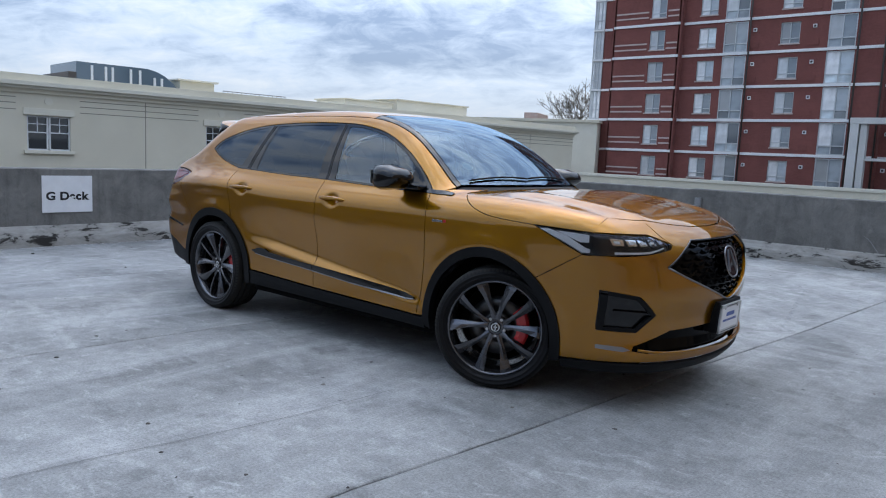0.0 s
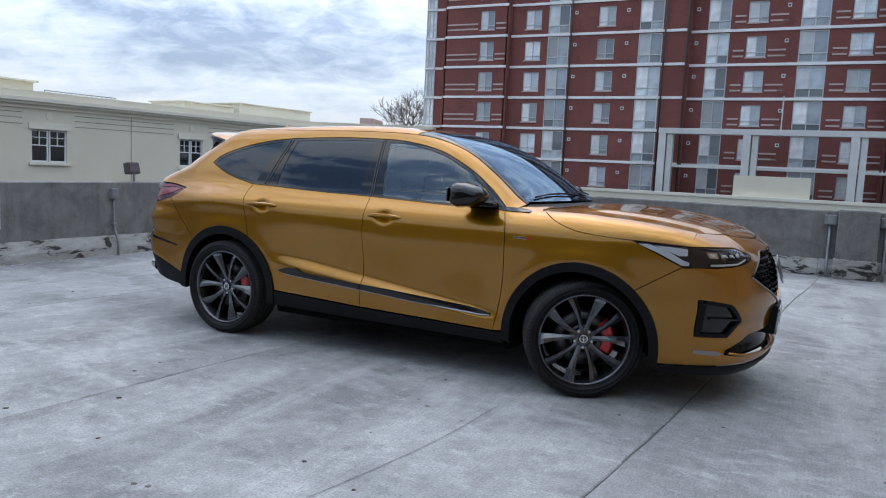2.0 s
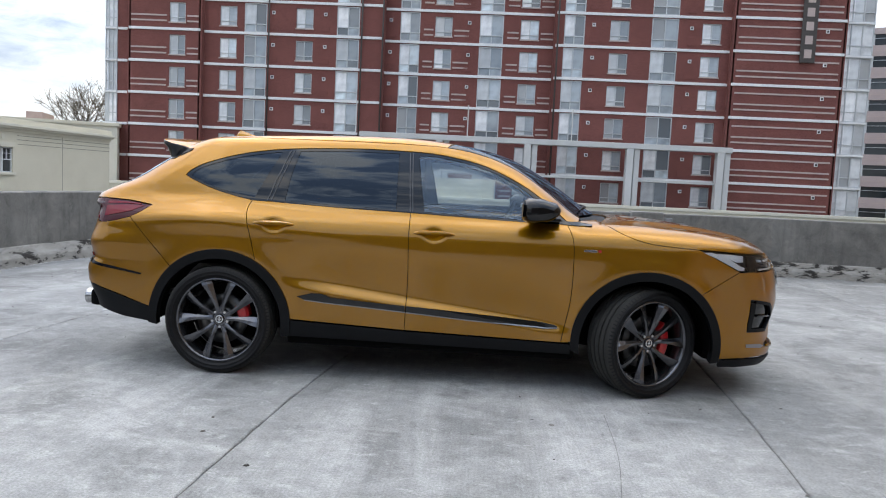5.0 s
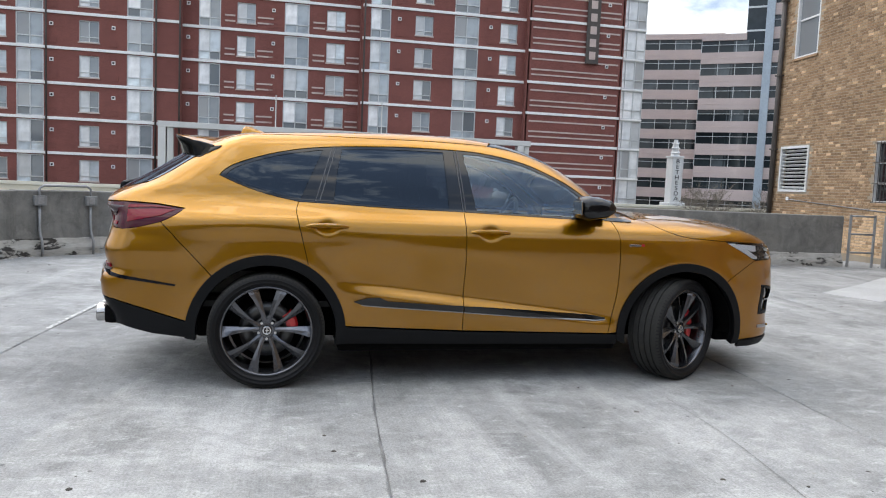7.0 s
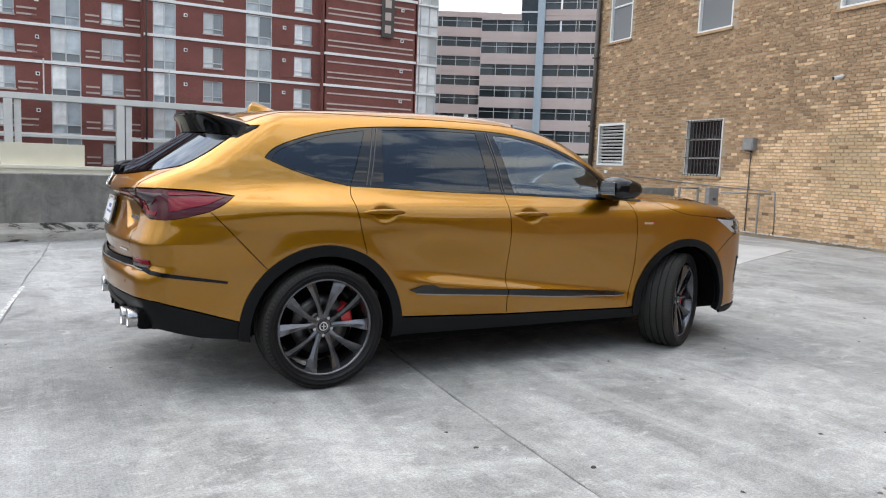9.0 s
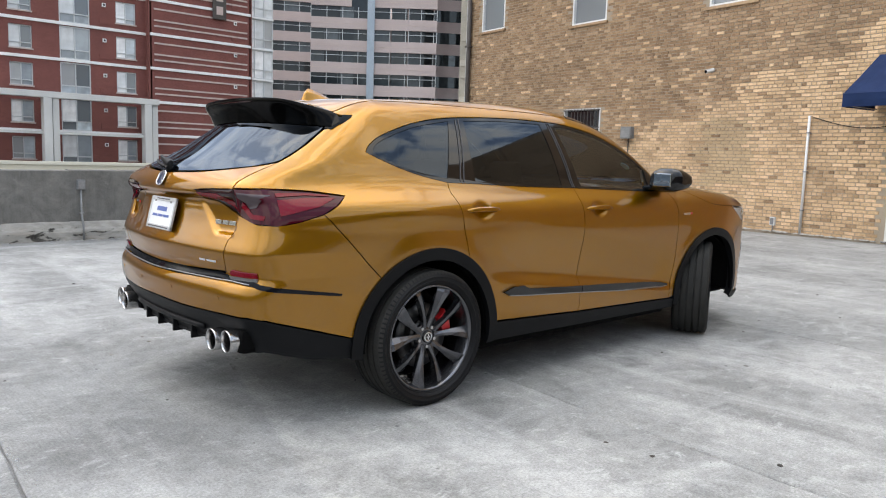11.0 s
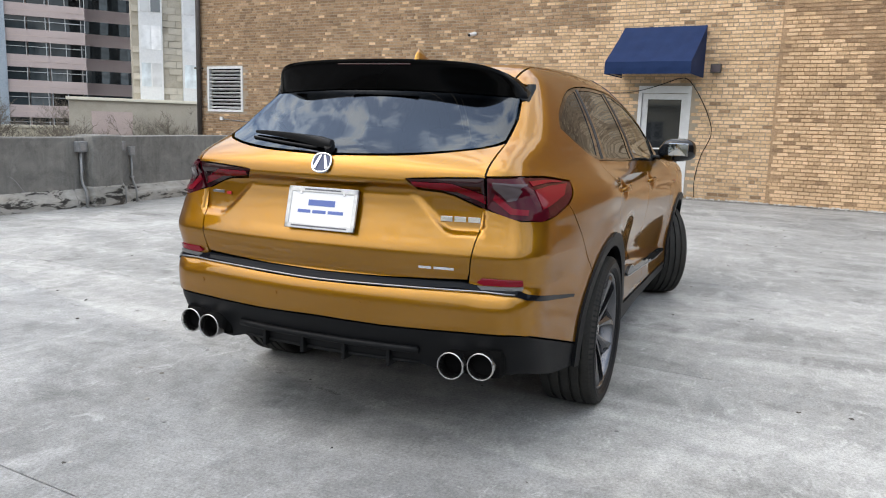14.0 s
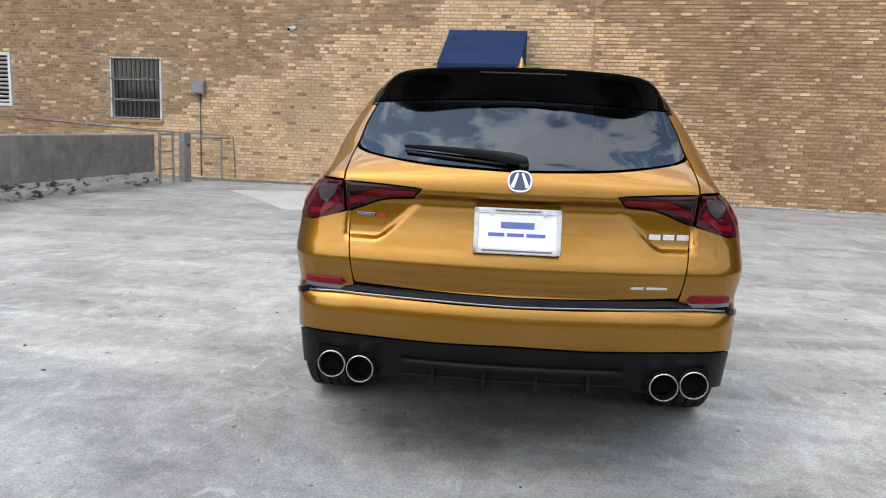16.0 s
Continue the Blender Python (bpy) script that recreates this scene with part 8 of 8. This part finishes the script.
part("plate_holder", boxm(-0.17, 0.17, -0.085, 0.105, -0.09, -0.004, 0.008, fm), M["matte_black"], bumper_front, "black plastic plate holder")
badge(flat_on("f", 0.0, 0.835, 0.004), 0.085, 0.092, car, M["satin"])

# grille mesh: rows of small slanted bars, and a bright lower frame
gm = bmesh.new()
for k in range(9):
    z = 0.650 + k * 0.038
    half = 0.59 - abs(z - 0.835) * (1.5 if z > 0.84 else 2.35)
    n = int(half / 0.055)
    for i in range(-n, n + 1):
        u = (i + 0.5 * (k % 2)) * 0.055
        if abs(u) > half - 0.03:
            continue
        p, nn = at_body("f", u, z, -0.022)
        add_box(gm, -0.021, 0.021, -0.004, 0.004, -0.008, 0.008, 0.0, Matrix.Translation(p) @ nn.to_track_quat("Z", "Y").to_matrix().to_4x4() @ pose(0, 0, 0, 0, 0, 24 if (i + k) % 2 else -24))
part("grille_mesh", gm, M["face_black"], car, "black lattice of the grille")
low_v = [at_body("f", u, v, 0.003)[0] for u, v in curve([(-0.610, 0.832), (-0.42, 0.750), (-0.10, 0.636), (0.0, 0.614), (0.10, 0.636), (0.42, 0.750), (0.610, 0.832)], (), 0.03)]
tube("grille_trim", low_v, 0.005, M["satin"], car, "satin silver trim below the grille")
top_v = [at_body("f", u, v, 0.002)[0] for u, v in straight([(-0.610, 0.832), (-0.47, 0.915), (-0.36, 0.970), (0.36, 0.970), (0.47, 0.915), (0.610, 0.832)], 0.03)]
tube("grille_surround", top_v, 0.006, M["gloss_black"], car)
lip = [at_body("f", u, v, 0.004)[0] for u, v in curve([(-0.74, 0.372), (-0.60, 0.352), (-0.3, 0.340), (0, 0.336), (0.3, 0.340), (0.60, 0.352), (0.74, 0.372)], (), 0.04)]
tube("intake_lip", lip, 0.008, M["paint"], bumper_front)

# exhaust tips
for s in (-1, 1):
    for y in (0.582, 0.698):
        bm = lathe([(0.050, 0.0), (0.0535, -0.002), (0.055, 0.004), (0.053, 0.05), (0.050, 0.13), (0.043, 0.13), (0.046, 0.02), (0.048, 0.004), (0.050, 0.0)], 36)
        e = part("exhaust_tip", bm, M["steel"], car, "polished round exhaust tip", True)
        e.matrix_basis = Matrix.Translation((-1.078 + 0.02 * (y - 0.58) / 0.116, s * y, 0.437 + 0.008 * (y - 0.58) / 0.116)) @ pose(0, 0, 0, 0, 0, -90) @ pose(0, 0, 0, 0, 0, 0)
        # black disc and box below stand for the shade in pipe and recess
        part("exhaust_bore", lathe([(0.0, 0.10), (0.046, 0.10)], 24), M["shadow_black"], e)
    part("exhaust_recess", boxm(-1.012, -0.90, s * 0.64 - 0.13, s * 0.64 + 0.13, 0.385, 0.505, 0.03), M["shadow_black"], car)
# diffuser blade and fins
df = [at_body("r", y, 0.470, 0.002)[0] for y in np.linspace(-0.43, 0.43, 18)]
tube("diffuser_bar", df, 0.016, M["matte_black"], car)
df = [at_body("r", y, 0.408, -0.004)[0] for y in np.linspace(-0.43, 0.43, 18)]
tube("diffuser_bar", df, 0.008, M["matte_black"], car)
for y in (-0.30, -0.10, 0.10, 0.30):
    p, n = at_body("r", y, 0.425, 0.0)
    part("diffuser_fin", boxm(p.x - 0.022, p.x + 0.05, y - 0.008, y + 0.008, 0.385, 0.462, 0.004), M["matte_black"], car)
for y in (-0.62, -0.20, 0.20, 0.62):
    m = flat_on("r", y, 0.645, 0.001)
    part("parking_sensor", cylm(0.0095, m.translation, m.translation + m.to_3x3() @ Vector((0, 0, 0.002)), 14), M["paint"], bumper_rear)

# door handles across their dished cups
for s in (-1, 1):
    for u, v in HANDLES:
        m = flat_on("s", u, v, 0.016)
        mir = Matrix.Diagonal((1, -1, 1, 1)) if s > 0 else Matrix.Identity(4)
        h = empty("door_handle", None, car)
        bm = bmesh.new()
        rows = []
        for t in np.linspace(-1, 1, 17):
            w = 0.0150 * (1 - 0.60 * abs(t) ** 2.5)
            hgt = 0.026 * (1 - abs(t) ** 4) + 0.004
            low = hgt * 0.55 if abs(t) < 0.75 else -0.006
            rows.append([bm.verts.new((mir @ m) @ Vector((0.138 * t, y, z))) for y, z in ((-w, low + 0.004), (-w * 0.9, hgt * 0.9), (-w * 0.3, hgt), (w * 0.5, hgt), (w, hgt * 0.75), (w, low + 0.004), (0, low))])
        for p, q in zip(rows, rows[1:]):
            for i in range(7):
                bm.faces.new((p[i], p[(i + 1) % 7], q[(i + 1) % 7], q[i]))
        bm.faces.new(rows[0])
        bm.faces.new(rows[-1])
        bmesh.ops.recalc_face_normals(bm, faces=bm.faces)
        pull = part("pull", bm, M["paint"], h, "", True)
        pull.data.set_sharp_from_angle(angle=radians(40))

# door mirrors
for s in (-1, 1):
    mr = empty("door_mirror", None, car)
    mr["label"] = "gloss black door mirror"
    bm = bmesh.new()
    rows = []
    for y, sc, dx, dz in ((-0.905, 0.30, 0.02, -0.03), (-0.93, 0.62, 0.012, -0.012), (-0.97, 0.92, 0.0, 0.0), (-1.05, 1.0, 0.0, 0.006), (-1.12, 0.92, 0.012, 0.006), (-1.155, 0.70, 0.03, 0.0), (-1.168, 0.40, 0.045, -0.006)):
        ring = []
        for x, z in ((-0.075, -0.066), (-0.082, 0.0), (-0.072, 0.060), (-0.005, 0.076), (0.085, 0.062), (0.165, 0.012), (0.135, -0.045), (0.03, -0.078)):
            ring.append(bm.verts.new((2.125 + dx + x * sc, -s * -1 * 0 + (y if s < 0 else -y), 1.232 + dz + z * sc)))
        rows.append(ring)
    for p, q in zip(rows, rows[1:]):
        for i in range(8):
            bm.faces.new((p[i], p[(i + 1) % 8], q[(i + 1) % 8], q[i]))
    bm.faces.new(rows[0])
    bm.faces.new(rows[-1])
    bmesh.ops.recalc_face_normals(bm, faces=bm.faces)
    bmesh.ops.subdivide_edges(bm, edges=bm.edges[:], cuts=1, use_grid_fill=True, smooth=0.7)
    shell = part("shell", bm, M["gloss_black"], mr, "", True)
    bm = bmesh.new()
    y0, y1 = sorted((-1.145 * -s * -1 if False else s * 1.125, s * 0.985))
    add_box(bm, 2.034, 2.046, y0, y1, 1.188, 1.282, 0.006)
    part("mirror_glass", bm, mat("mirror", (0.42, 0.45, 0.48), 0.02, 1.0), mr)
    part("foot", boxm(2.10, 2.31, min(s * 0.86, s * 0.955), max(s * 0.86, s * 0.955), 1.160, 1.190, 0.010), M["gloss_black"], mr)
    sail = [(2.155, 1.165), (2.150, 1.300), (2.205, 1.275), (2.330, 1.170)]
    pts_ = patch(straight(sail + [(2.16, 1.165)], 0.03), "s", 0.004, 0.03)
    skin("sail_panel", [pts_ if s < 0 else flipped(pts_)], M["gloss_black"], mr)

# windscreen wipers
for y0, y1 in ((0.45, -0.10), (-0.12, -0.62)):
    pts_ = [at_body("t", 2.60 - 0.30 * y * y - 0.02 - 0.02 * math.sin((y - y0) / (y1 - y0) * 3), y, 0.012)[0] for y in np.linspace(y0, y1, 12)]
    tube("wiper", pts_, 0.006, M["matte_black"], car)
# sticker on the windscreen
sm = at_body("t", 2.36, -0.52, -0.004)
q = sm[1].to_track_quat("Z", "Y").to_matrix().to_4x4()
part("sticker", cylm(0.038, sm[0], sm[0] + sm[1] * 0.001, 20), mat("pale_green_sticker", (0.35, 0.55, 0.50), 0.5), car, "small round pale sticker")

# ---- cabin ----
def seat(x, y, lean, parent, h=0.62):
    st_ = empty("seat", pose(x, y, 0.0), parent)
    part("cushion", boxm(-0.05, 0.48, -0.26, 0.26, 0.55, 0.72, 0.05), M["seat"], st_)
    part("backrest", boxm(-0.06, 0.06, -0.22, 0.22, 0, h, 0.05, pose(-0.02, 0, 0.68, 0, -lean, 0)), M["seat"], st_)
    part("headrest", boxm(-0.045, 0.045, -0.12, 0.12, h + 0.03, h + 0.17, 0.04, pose(-0.02, 0, 0.68, 0, -lean, 0)), M["seat"], st_)
    return st_


for x, ys in ((1.32, (-0.38, 0.38)), (0.42, (-0.42, 0.0, 0.42)), (-0.40, (-0.32, 0.32))):
    for y in ys:
        seat(x, y, 14, car, 0.50 if x > 0 else 0.44)
dash = bmesh.new()
add_box(dash, 2.05, 2.50, -0.72, 0.72, 0.75, 1.10, 0.06)
add_box(dash, 1.45, 2.10, -0.12, 0.12, 0.55, 0.86, 0.04)
part("dashboard", dash, M["leather"], car)
part("screen", boxm(2.10, 2.12, -0.16, 0.16, 1.10, 1.22, 0.005), M["gloss_black"], car)
wheel_pts = [(1.98 + 0.075 * math.sin(a), 0.38 + 0.185 * math.cos(a), 1.08 + 0.175 * math.sin(a)) for a in np.linspace(0, math.tau, 28, endpoint=False)]
tube("steering_wheel", wheel_pts, 0.016, M["leather"], car, cyclic=True)
part("steering_hub", boxm(1.97, 2.06, 0.30, 0.46, 1.02, 1.12, 0.02), M["leather"], car)
part("cabin_floor", boxm(-0.70, 2.45, -0.78, 0.78, 0.50, 0.54), M["leather"], car)
part("cargo_cover", boxm(-0.90, -0.45, -0.66, 0.66, 0.95, 0.98, 0.01), M["leather"], car)
liner = mirrored(join(curve([(-0.45, 0.0), (-0.43, 0.3), (-0.40, 0.50)], (), 0.05), curve([(-0.40, 0.50), (0.5, 0.53), (1.50, 0.53)], (), 0.05), curve([(1.50, 0.53), (1.58, 0.2), (1.60, 0.0)], (), 0.05)))
skin("headliner", [patch(liner, "t", -0.035, 0.08, thick=0)], M["cloth_light"], car)
part("rear_view_mirror", boxm(1.74, 1.77, -0.11, 0.11, 1.50, 1.56, 0.008), M["gloss_black"], car)
